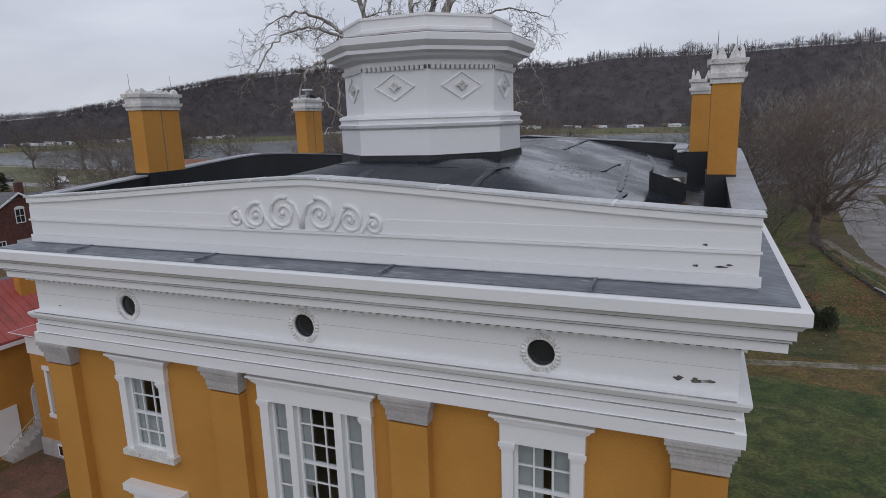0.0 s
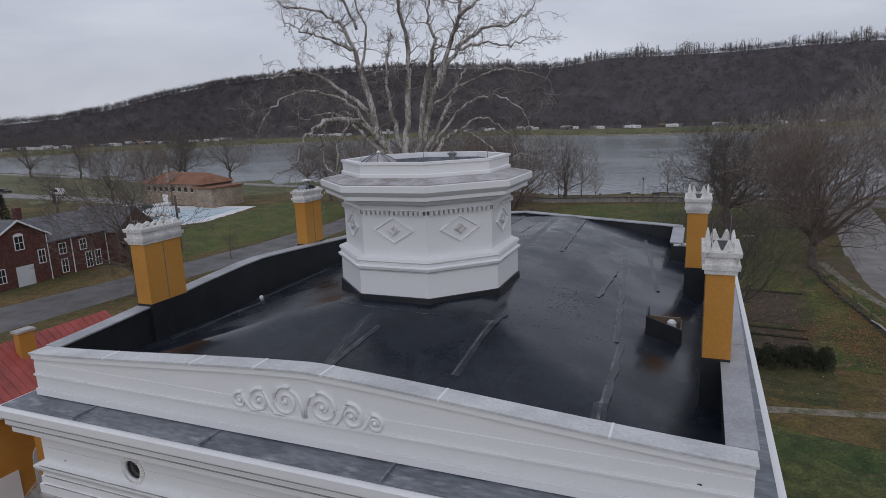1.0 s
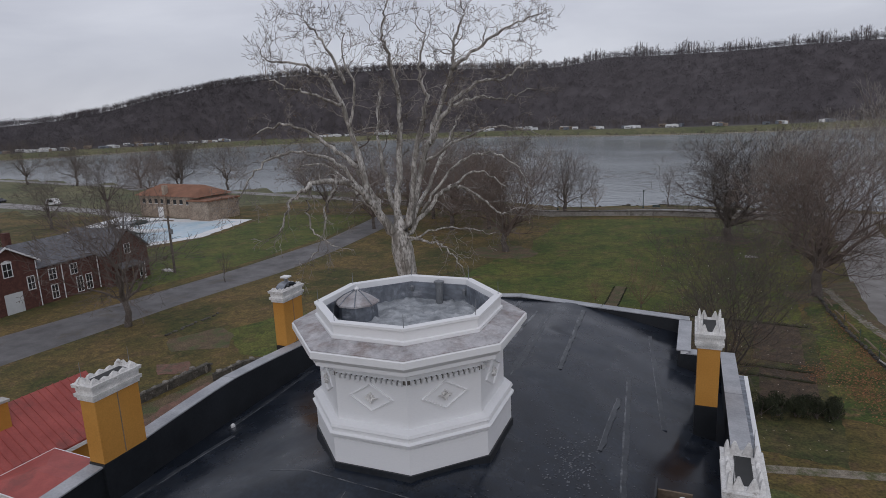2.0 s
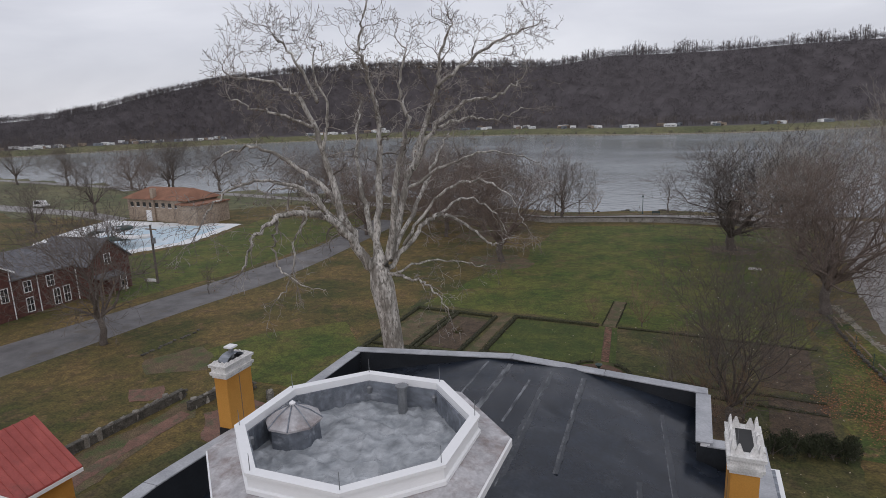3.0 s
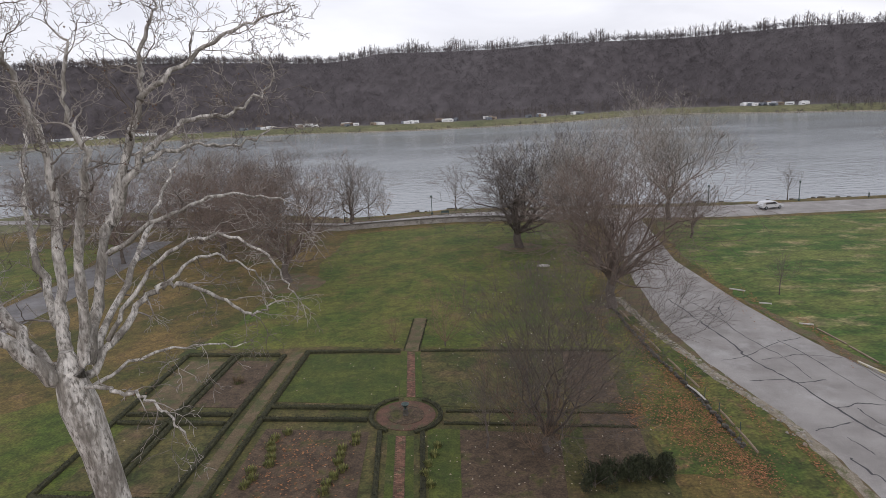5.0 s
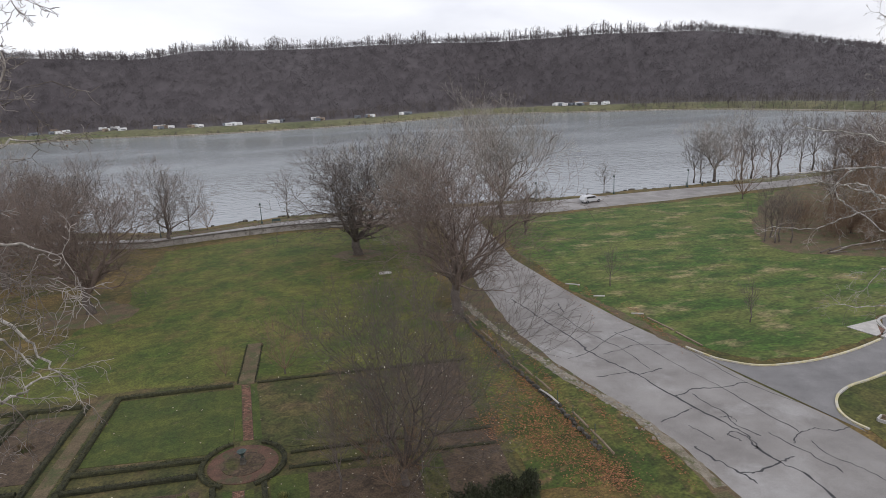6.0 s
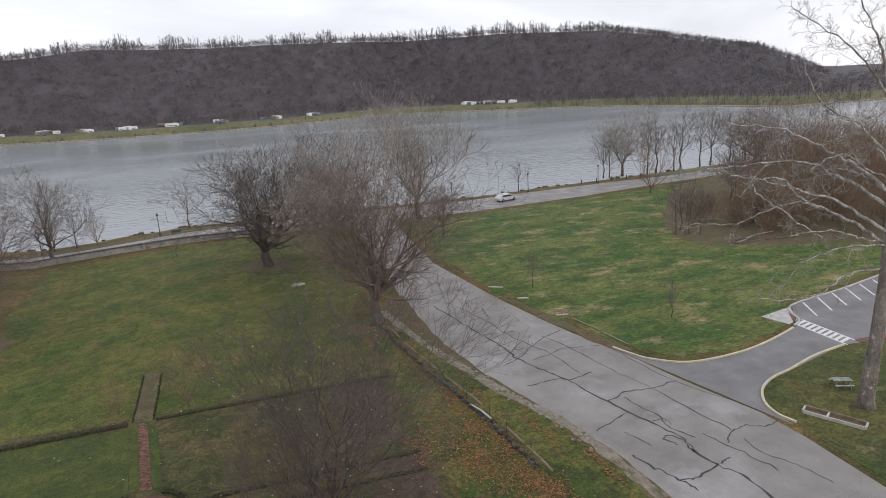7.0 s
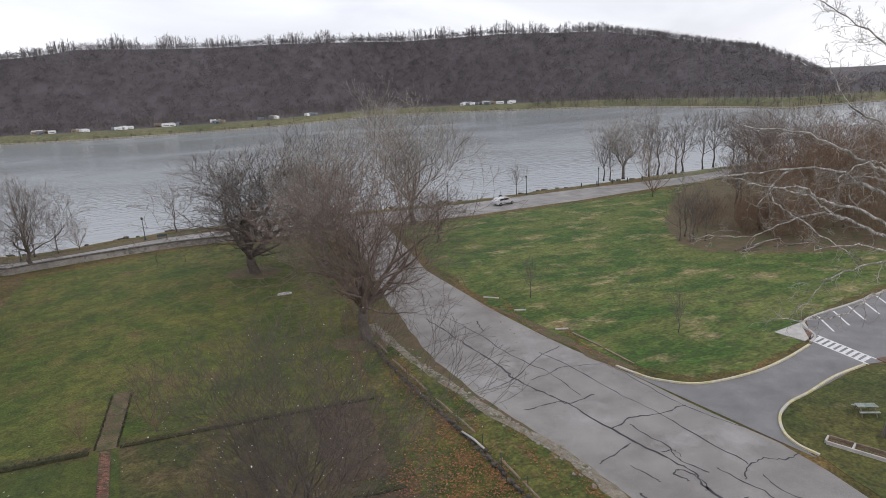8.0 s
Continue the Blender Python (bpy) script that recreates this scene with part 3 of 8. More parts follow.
round_holes(m, -WX - 0.04, WX + 0.04, 11.78, 12.42, -0.04, 0.3, BAYS, OC_R)
part("frieze", m.weld(), WHITE, house, "white boarded frieze with round attic openings")
for x0, x1, y0, y1 in ((-WX - 0.04, -WX + 0.3, 0.3, WY + 0.04), (WX - 0.3, WX + 0.04, 0.3, WY + 0.04), (-WX + 0.3, WX - 0.3, WY - 0.3, WY + 0.04)):
    part("frieze", Mesh().box(x0, x1, y0, y1, 11.78, 12.42), WHITE, house)
for bx in BAYS:
    g = Mesh()
    ring = []
    for k in range(24):
        t = 2 * math.pi * k / 24
        ring.append([(bx + (OC_R + o) * math.cos(t), y, OC_Z + (OC_R + o) * math.sin(t)) for o, y in ((-0.012, 0.06), (-0.012, -0.06), (0.0, -0.065), (0.015, -0.06), (0.02, -0.042))])
    g.rings(ring, closed=True)
    oc = part("oculus", g, WHITE, house, "round attic window in a carved wreath frame", smooth=True)
    g, ring = Mesh(), []
    for k in range(96):
        t = 2 * math.pi * k / 96
        q = 0.55 * abs(math.cos(14 * t)) + 0.15 * math.sin(5 * t + bx)
        ring.append([(bx + (OC_R + o) * math.cos(t), y, OC_Z + (OC_R + o) * math.sin(t)) for o, y in ((0.016, -0.042), (0.012 - 0.03 * q, -0.05 - 0.05 * q), (0.045, -0.05 - 0.06 * q), (0.065 + 0.04 * q, -0.05 - 0.02 * q), (0.065 + 0.035 * q, -0.042))])
    g.rings(ring, closed=True)
    part("wreath", g, WHITE_WORN, oc, "carved leaf wreath")
    part("pane", Mesh().box(bx - 0.26, bx + 0.26, 0.03, 0.05, OC_Z - 0.26, OC_Z + 0.26), GLASS, oc, "dark glass")
m = Mesh()
CORN = [(-0.2, 12.42), (0.12, 12.42), (0.14, 12.47), (0.52, 12.49), (0.52, 12.62), (0.55, 12.63), (0.55, 12.66), (0.59, 12.68), (0.59, 12.80), (0.63, 12.82), (0.66, 12.86), (0.72, 12.90), (0.72, 13.06), (0.66, 13.08), (-0.2, 13.14)]
sweep_rect(m, CORN, -WX, WX, 0.25, WY)
part("cornice", m, WHITE, house, "projecting white moulded cornice")
for k in range(90):
    x = -WX - 0.06 + k * (2 * WX + 0.12) / 89
    DENT = Mesh().box(-0.035, 0.035, -0.19, -0.10, 12.425, 12.48).data("dentil", WHITE) if k == 0 else DENT
    part("dentil", DENT, WHITE, house).location = (x, 0, 0)
part("dentil_shade", Mesh().box(-WX - 0.1, WX + 0.1, -0.125, -0.105, 12.428, 12.478), GROOVE_SHADE, house, "dark strip painted as the shade behind the dentils")
m = Mesh()
sweep_rect(m, [(-0.3, 13.142), (0.60, 13.092), (0.60, 13.10), (-0.3, 13.16)], -WX, WX, 0.25, WY)
part("cornice_flashing", m, LEAD, house, "blue-grey wet metal sheet on the cornice")
for x in (-5.0, -1.9, 1.6, 4.7):
    part("flashing_seam", Mesh().box(x - 0.02, x + 0.02, -0.36, 0.22, 13.10, 13.165), LEAD, house)

JOINT_SHADE = mat("board_joint_shade", (0.22, 0.22, 0.225), (0.46, 0.46, 0.46), 0.8, 1.1, 12, 0.3, 0.0)
# Dark strips: board joints, and painted shadow lines at the architrave steps.
for z, y, h in ((11.306, -0.164, 0.010), (11.478, -0.124, 0.010), (11.596, -0.128, 0.012), (11.60, -0.097, 0.01), (11.752, -0.2, 0.008), (12.12, -0.0425, 0.003)):
    for a, b in ((-WX - 0.02, -4.36), (-3.64, -0.36), (0.36, 3.64), (4.36, WX + 0.02)) if abs(z - OC_Z) < 0.3 else ((-WX - 0.02, WX + 0.02),):
        part("board_joint", Mesh().box(a, b, y, y + 0.02, z, z + h), JOINT_SHADE, house)
# Shadow lines of the cornice setbacks, laid on as dark strips.
for z, o, h in ((12.622, 0.556, 0.010), (12.668, 0.595, 0.010), (12.81, 0.634, 0.012), (12.885, 0.705, 0.012)):
    part("board_joint", Mesh().box(-WX - o, WX + o, 0.25 - o, 0.27 - o, z, z + h), JOINT_SHADE, house)
# Bare wood of peeled paint; also painted as shade behind cupola dentils.
PEEL_SHADE = mat("bare_wood_and_shade", (0.05, 0.045, 0.04), (0.17, 0.155, 0.14), 0.95, 6, 30, 0.3, 0.3, 0.01)


def peel(x, y, z, w, h, seed):
    rr = random.Random(seed)
    o = [(x + w * math.cos(t) * rr.uniform(0.45, 1.1), z + h * math.sin(t) * rr.uniform(0.4, 1.1)) for t in (2 * math.pi * k / 11 for k in range(11))]
    part("peeled_patch", Mesh().prism([(a, y, b) for a, b in o], [(a, y - 0.004, b) for a, b in o]), PEEL_SHADE, house, "patch of peeled paint and bare wood")


for q in ((5.82, -0.041, 11.93, 0.08, 0.04, 1), (6.05, -0.041, 11.91, 0.11, 0.03, 2), (6.2, -0.041, 11.93, 0.09, 0.025, 3), (6.02, -0.041, 11.94, 0.05, 0.025, 4), (5.95, 0.185, 13.40, 0.04, 0.018, 5), (6.25, 0.185, 13.40, 0.09, 0.015, 6), (6.34, 0.185, 13.43, 0.06, 0.016, 7), (-5.9, -0.041, 11.9, 0.05, 0.015, 8), (6.05, 0.185, 13.68, 0.04, 0.02, 9)):
    peel(*q)

# parapets
PX, PY0, PY1 = 6.69, 0.2, WY - 0.15
PZ = 13.13


def top_z(u, half):
    """The parapet's top, rising to the middle of its side."""
    return 14.05 + 0.43 * smooth01(1 - abs(u) / half) * 0.35 + 0.43 * (1 - abs(u) / half) * 0.65


def wall_run(m, pts, y0, y1, zb, axis="x"):
    """An upright slab with an uneven top along x or y: pts are (along, top)."""
    loops = [[(u, y0, zb), (u, y1, zb), (u, y1, z), (u, y0, z)] if axis == "x" else [(y0, u, zb), (y1, u, zb), (y1, u, z), (y0, u, z)] for u, z in pts]
    return m.rings(loops)


def flat_run(m, pts, y0, y1, t, axis="x"):
    """A strip that lies on such a top."""
    loops = [[(u, y0, z), (u, y1, z), (u, y1, z + t), (u, y0, z + t)] if axis == "x" else [(y0, u, z), (y1, u, z), (y1, u, z + t), (y0, u, z + t)] for u, z in pts]
    return m.rings(loops)


N = 24
FRONT = [(-PX + 2 * PX * i / N, top_z(-PX + 2 * PX * i / N, PX)) for i in range(N + 1)]
par = part("parapet", wall_run(Mesh(), FRONT, PY0, PY0 + 0.22, PZ), WHITE, house, "white boarded front parapet with a low gable line")
part("band", Mesh().box(-PX - 0.02, PX + 0.02, PY0 - 0.045, PY0 - 0.002, 13.585, 13.62), WHITE, par)
part("base_band", Mesh().box(-PX - 0.03, PX + 0.03, PY0 - 0.04, PY0 - 0.002, 13.16, 13.3), WHITE, par)
for zb, zt in ((13.31, 13.58), (13.625, 13.86)):
    part("board", Mesh().box(-PX, PX, PY0 - 0.012, PY0 - 0.002, zb, zt), WHITE, par)
m = flat_run(Mesh(), [(u, z - 0.10) for u, z in FRONT], PY0 - 0.05, PY0 - 0.002, 0.095)
part("top_moulding", m, WHITE, par)
cuts = [-PX - 0.05, -4.6, -2.4, -1.0, 0.35, 2.4, 4.9, PX + 0.05]
for a, b in zip(cuts, cuts[1:]):
    pts = [(a + 0.012 + (b - a - 0.024) * i / 6, top_z(max(-PX, min(PX, a + (b - a) * i / 6)), PX) + 0.003) for i in range(7)]
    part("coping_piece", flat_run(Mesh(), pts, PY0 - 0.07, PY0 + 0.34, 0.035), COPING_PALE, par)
    part("coping_joint", flat_run(Mesh(), [(b - 0.02, pts[-1][1]), (b + 0.02, pts[-1][1])], PY0 - 0.075, PY0 + 0.345, 0.04), WHITE, par) if b < PX else None

HALF = (PY1 - PY0) / 2
MID = (PY0 + PY1) / 2
for s in (-1, 1):
    side = [(PY0 + 0.34 + (PY1 - PY0 - 0.34) * i / 16, top_z(PY0 + 0.34 + (PY1 - PY0 - 0.34) * i / 16 - MID, HALF)) for i in range(17)]
    a, b = sorted((s * PX, s * (PX - 0.22)))
    par = part("parapet", wall_run(Mesh(), side, a, b, PZ, "y"), WHITE, house, "white boarded side parapet")
    a, b = sorted((s * (PX + 0.07), s * (PX - 0.34)))
    for j in range(4):
        seg = side[4 * j:4 * j + 5]
        seg = [(u + (0.01 if i == 0 else -0.01 if i == 4 else 0), z + 0.003) for i, (u, z) in enumerate(seg)]
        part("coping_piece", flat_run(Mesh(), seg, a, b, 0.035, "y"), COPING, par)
    a, b = sorted((s * (PX - 0.222), s * (PX - 0.30)))
    part("upstand", wall_run(Mesh(), [(u, z - 0.004) for u, z in side], a, b, PZ, "y"), MEMBRANE_SIDE, par, "black membrane upstand")
part("upstand", wall_run(Mesh(), [(u, z - 0.004) for u, z in [(max(-PX + 0.3, min(PX - 0.3, u)), z) for u, z in FRONT]], PY0 + 0.222, PY0 + 0.30, PZ), MEMBRANE_SIDE, house, "black membrane upstand")

# portico block behind
QX0, QX1, QY = -6.62, 5.45, 16.95
m = Mesh().box(QX0, QX1, WY + 0.8, QY, 11.1, 13.13)
part("portico_block", m, WHITE, house, "white portico entablature over the river front")
for x in (-5.8, -2.2, 1.4, 4.8):
    part("column", Mesh().lathe([(0.55, 0.5), (0.5, 0.9), (0.48, 4), (0.42, 10.4), (0.6, 11.09)], 20, x, QY - 0.7), WHITE, house, "tall white portico column", smooth=True)
part("portico_floor", Mesh().box(QX0, QX1, WY + 0.12, QY + 0.2, 0, 0.5), STONE_GREY, house)
BACK = [(QX0 + (QX1 - QX0) * i / 16, 14.05 + 0.42 * (1 - abs(i - 8) / 8) + 0.1) for i in range(17)]
par = part("parapet", wall_run(Mesh(), BACK, QY - 0.22, QY, 13.13), WHITE, house, "white rear parapet over the portico")
for j in range(4):
    seg = [(u + (0.01 if i == 0 else -0.01 if i == 4 else 0), z + 0.003) for i, (u, z) in enumerate(BACK[4 * j:4 * j + 5])]
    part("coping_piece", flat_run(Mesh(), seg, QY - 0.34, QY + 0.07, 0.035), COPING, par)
part("upstand", wall_run(Mesh(), [(u, z - 0.004) for u, z in [(max(QX0 + 0.302, min(QX1 - 0.302, u)), z) for u, z in BACK]], QY - 0.30, QY - 0.222, 13.13), MEMBRANE_SIDE, par)
for s, q in ((-1, QX0), (1, QX1)):
    a, b = (q, q + 0.22) if s < 0 else (q - 0.22, q)
    par = part("parapet", Mesh().box(a, b, PY1 - 0.3, QY - 0.22, 13.13, 14.13), WHITE, house)
    a, b = (q - 0.07, q + 0.34) if s < 0 else (q - 0.34, q + 0.07)
    part("coping_piece", Mesh().box(a, b, PY1 - 0.3, QY - 0.345, 14.135, 14.17), COPING, par)
    a, b = (q + 0.222, q + 0.30) if s < 0 else (q - 0.30, q - 0.222)
    part("upstand", Mesh().box(a, b, PY1 - 0.3, QY - 0.3, 13.13, 14.12), MEMBRANE_SIDE, par)
    # end of the main block's rear parapet
    a, b = (-PX, q) if s < 0 else (q, PX)
    if b - a > 0.1:
        par = part("parapet", Mesh().box(a, b, PY1 - 0.22, PY1, 13.13, 14.05), WHITE, house)
        part("coping_piece", Mesh().box(a - 0.07, b + 0.07, PY1 - 0.34, PY1 + 0.07, 14.055, 14.09), COPING, par)
        part("upstand", Mesh().box(a - 0.3, b - 0.302, PY1 - 0.302, PY1 - 0.222, 13.13, 14.045), MEMBRANE_SIDE, par)

# roof membrane: a low hip up to the cupola
CX, CY = -0.36, 6.35


def roof_z(x, y):
    u = max(abs(x) / 6.53, 0)
    v = (y - 0.4) / (CY - 0.4) * 1.2 if y < CY else 1.0
    e = min(1 - u if u < 1 else 0, max(0.0, min(1.0, v)))
    return 13.32 + 1.17 * min(1.0, e / 0.78) + 0.025 * noise.noise(Vector((x * 0.9, y * 0.9, 3.0)))


m = Mesh()
nx, ny = 44, 50
for j in range(ny + 1):
    y = 0.45 + (QY - 0.3 - 0.45) * j / ny
    lo, hi = (-6.51, 6.51) if y < PY1 - 0.3 else (QX0 + 0.24, QX1 - 0.24)
    for i in range(nx + 1):
        x = lo + (hi - lo) * i / nx
        m.v.append((x, y, roof_z(x, y)))
for j in range(ny):
    for i in range(nx):
        a = j * (nx + 1) + i
        m.f.append((a, a + 1, a + nx + 2, a + nx + 1))
part("roof", m, MEMBRANE, house, "wet black membrane roof with pale seams", smooth=True)


def seam(x0, y0, x1, y1, w=0.05, up=0.0035, material=None):
    m = Mesh()
    d = Vector((x1 - x0, y1 - y0)).normalized()
    nrm = Vector((-d.y, d.x)) * w / 2
    loops = []
    for i in range(25):
        x, y = x0 + (x1 - x0) * i / 24, y0 + (y1 - y0) * i / 24
        wob = 0.012 * noise.noise(Vector((x0 * 3 + i * 0.3, y0, 2)))
        x, y = x - d.y * wob, y + d.x * wob
        z = roof_z(x, y)
        ww = nrm * (0.8 + 0.3 * noise.noise(Vector((x * 3, y * 3, 1))))
        loops.append([(x - ww.x, y - ww.y, z - 0.02), (x + ww.x, y + ww.y, z - 0.02), (x + ww.x, y + ww.y, z + up), (x - ww.x, y - ww.y, z + up)])
    part("roof_seam", m.rings(loops), material or SEAM, house)


for q in ((x0 * 1.07, y0 * 1.14, x1 * 1.07, y1 * 1.14, 0.95 * w) for x0, y0, x1, y1, w in ((-0.75, 1.0, -0.65, 3.3, 0.03), (-0.95, 0.9, -0.3, 2.95, 0.07), (1.7, 1.9, 2.0, 3.9, 0.05), (4.25, 0.9, 4.2, 4.2, 0.07), (4.1, 4.2, 3.6, 10.3, 0.06), (0.2, 1.0, 1.6, 0.8, 0.03), (1.9, 9.5, 1.7, 14.2, 0.12), (0.9, 8.5, 0.8, 14.2, 0.05), (3.4, 6.5, 3.5, 9.0, 0.03), (4.6, 8.2, 3.9, 13.6, 0.03), (-3.2, 7.5, -3.6, 12.0, 0.06), (-5.4, 2.6, -5.0, 5.2, 0.05), (-5.5, 5.6, -5.6, 9.2, 0.05), (-2.6, 3.6, 1.2, 3.4, 0.04))):
    seam(*q)
    if abs(q[3] - q[1]) > 1.8:
        seam(*q[:4], 0.30, 0.002, SEAM_SOFT)
CHALK = mat("chalky_dried_streak", (0.016, 0.020, 0.027), (0.20, 0.21, 0.225), 0.5, 1.8, 14, 0.35, 0.05, 0.003, contrast=(0.40, 0.66), stretch=(2.5, 0.7, 1))
for q in ((-1.38, 12.5, -1.30, 16.4, 0.09), (-0.62, 12.3, -0.52, 16.4, 0.24), (0.3, 12.6, 0.36, 15.4, 0.10)):
    seam(*q, 0.004, CHALK)
rs = random.Random(61)
m = Mesh()
for i in range(420):
    x, y = (rs.gauss(3.3, 0.34), rs.gauss(6.7, 0.85)) if i < 300 else (rs.uniform(1.7, 4.7), rs.uniform(3.6, 9.1))
    z, r = roof_z(x, y) + 0.005, rs.uniform(0.008, 0.024) * (1 if i < 300 else 0.8)
    m.add([(x + r * math.cos(a) * (1 + 0.5 * (k % 2)), y + 1.5 * r * math.sin(a), z) for k, a in enumerate((0.2, 1.4, 2.6, 3.7, 5.1))], [(0, 1, 2, 3, 4)])
tagged(part("roof_speck", m, SEAM, house, "pale water spots and grit on the membrane"), kind="stuff")
HA, HB = 4.95, 5.75
sk = part("roof_hatch", Mesh().prism([(HA, HB, 13.4), (HA + 0.74, HB, 13.4), (HA + 0.74, HB + 0.04, 13.4), (HA, HB + 0.04, 13.4)], [(HA, HB, 14.12), (HA + 0.74, HB, 13.86), (HA + 0.74, HB + 0.04, 13.86), (HA, HB + 0.04, 14.12)]), MEMBRANE_SIDE, house, "black roof hatch standing open")
for x, z in ((HA, 14.12), (HA + 0.70, 13.86)):
    part("side", Mesh().prism([(x, HB + 0.04, 13.4), (x + 0.04, HB + 0.04, 13.4), (x + 0.04, HB + 0.62, 13.4), (x, HB + 0.62, 13.4)], [(x, HB + 0.04, z), (x + 0.04, HB + 0.04, z), (x + 0.04, HB + 0.62, z + 0.04), (x, HB + 0.62, z + 0.04)]), MEMBRANE_SIDE, sk)
part("back", Mesh().box(HA + 0.041, HA + 0.699, HB + 0.58, HB + 0.62, 13.4, 13.95), TIMBER, sk, "bare brown timber inside the hatch")
part("pipe_end", Mesh().lathe([(0.0, 13.5), (0.10, 13.5), (0.10, 13.88), (0.06, 13.93), (0.0, 13.93)], 10, HA + 0.52, HB + 0.44), PLASTICWHITE, sk, "white pipe end")
m = Mesh().box(-2.75, -2.05, 9.7, 10.4, 13.6, 14.75)
vent = part("roof_ventilator", m, MEMBRANE_SIDE, house, "dark box ventilator on the roof")
part("cap", Mesh().box(-2.82, -1.98, 9.63, 10.47, 14.752, 14.82), STEEL, vent)
for x, y in ((-5.9, 6.5), (-3.4, 1.5)):
    part("roof_vent_cap", Mesh().lathe([(0.06, roof_z(x, y) - 0.02), (0.06, roof_z(x, y) + 0.06), (0.03, roof_z(x, y) + 0.09)], 8, x, y), PLASTICWHITE, house)

# ---- cupola ----
T8, K8 = radians(-67.5), 1.03


def ring8(prof):
    return Mesh().lathe([(K8 * r, z) for r, z in prof], 8, CX, CY, T8)


def hollow8(prof):
    """An eight-sided moulding that is open in the middle."""
    return Mesh().rings([[(CX + K8 * r * math.cos(T8 + i * math.pi / 4), CY + K8 * r * math.sin(T8 + i * math.pi / 4), z) for r, z in prof] for i in range(8)], closed=True)


cup = part("cupola", ring8([(2.02, 15.1), (2.02, 16.70)]), WHITE, house, "white octagonal cupola with diamond panels and a broad cornice")
part("flashing", ring8([(2.25, 13.7), (2.21, 14.59)]), MEMBRANE_SIDE, cup, "black membrane skirt")
part("plinth", ring8([(2.17, 14.592), (2.17, 15.14), (2.1, 15.16)]), WHITE, cup)
part("plinth_moulding", ring8([(2.1, 15.14), (2.23, 15.20), (2.25, 15.26), (2.18, 15.29), (2.18, 15.36), (2.22, 15.39), (2.20, 15.45), (2.08, 15.49), (1.99, 15.50)]), WHITE, cup)
part("cornice", hollow8([(1.9, 16.52), (2.0, 16.54), (2.03, 16.62), (2.22, 16.68), (2.27, 16.74), (2.43, 16.78), (2.43, 16.86), (2.48, 16.90), (2.55, 16.97), (2.55, 17.10), (2.51, 17.12), (1.9, 17.2), (1.845, 17.2), (1.845, 16.72), (1.9, 16.72)]), WHITE, cup, "broad white octagonal cornice")
part("cornice_roof", hollow8([(2.52, 17.125), (2.52, 17.135), (1.97, 17.235), (1.9, 17.235), (1.9, 17.205)]), CUP_ROOF, cup, "stained grey sheet roofing")
m = Mesh()
prof = [(2.0, 17.2), (2.03, 17.24), (2.03, 17.30), (1.99, 17.32), (1.99, 17.50), (2.03, 17.52), (2.03, 17.57), (1.85, 17.57), (1.844, 16.80), (1.9, 16.80)]
loops = [[(CX + K8 * r * math.cos(T8 + i * math.pi / 4), CY + K8 * r * math.sin(T8 + i * math.pi / 4), z) for r, z in prof] for i in range(8)]
part("rim", m.rings(loops, closed=True), WHITE, cup, "white blocking course")
m = Mesh()
loops = [[(CX + K8 * r * math.cos(T8 + i * math.pi / 4), CY + K8 * r * math.sin(T8 + i * math.pi / 4), z) for r, z in ((1.838, 16.80), (1.838, 17.44), (1.81, 17.44), (1.80, 16.80))] for i in range(8)]
part("rim_lining", m.rings(loops, closed=True), LEAD, cup, "grey sheet lining")
m = Mesh()
nr, na = 48, 144
for j in range(nr + 1):
    for i in range(na):
        t = 2 * math.pi * i / na
        k = (t - T8) % (math.pi / 4) - math.pi / 8
        r = K8 * 1.85 * math.cos(math.pi / 8) / math.cos(k) * j / nr
        x, y = CX + r * math.cos(t), CY + r * math.sin(t)
        m.v.append((x, y, 16.98 + 0.03 * noise.noise(Vector((x * 2.6, y * 2.6, 0))) + 0.045 * max(0.0, 1 - 6 * abs(noise.noise(Vector((x * 1.7 + 0.9 * noise.noise(Vector((y * 2, x, 1))), y * 2.2, 5))))) + 0.03 * max(0.0, 1 - 7 * abs(noise.noise(Vector((y * 1.5 + 0.7 * noise.noise(Vector((x * 2, y, 8))), x * 2.4, 9))))) + 0.03 * (j / nr) ** 3))
for j in range(nr):
    for i in range(na):
        k = (i + 1) % na
        m.f.append((j * na + i, (j + 1) * na + i, (j + 1) * na + k, j * na + k))
part("deck", m, CUP_FLOOR, cup, "wrinkled grey sheet deck", smooth=True)
LX, LY = -1.3 + CX, 0.0 + CY
lan = part("lantern", Mesh().lathe([(0.47, 16.94), (0.45, 17.36)], 8, LX, LY, T8), LEAD, cup, "small octagonal vent with a pointed sheet roof")
part("lantern_roof", Mesh().lathe([(0.51, 17.362), (0.51, 17.40), (0.30, 17.55), (0.06, 17.66), (0.0, 17.66)], 8, LX, LY, T8), CUP_ROOF, lan)
part("finial", Mesh().lathe([(0.0, 17.64), (0.05, 17.66), (0.06, 17.70), (0.0, 17.75)], 8, LX, LY), PLASTICWHITE, lan)
for i in range(8):
    t = T8 + i * math.pi / 4
    part("hip_roll", Mesh().tube([(LX + 0.52 * math.cos(t), LY + 0.52 * math.sin(t), 17.40), (LX + 0.305 * math.cos(t), LY + 0.305 * math.sin(t), 17.555), (LX + 0.06 * math.cos(t), LY + 0.06 * math.sin(t), 17.67)], 0.014, 4), LEAD, lan)
part("deck_vent", Mesh().lathe([(0.09, 16.95), (0.09, 17.5), (0.13, 17.52), (0.13, 17.56), (0.0, 17.6)], 10, CX + 0.12, CY + 1.5), STEEL, cup)
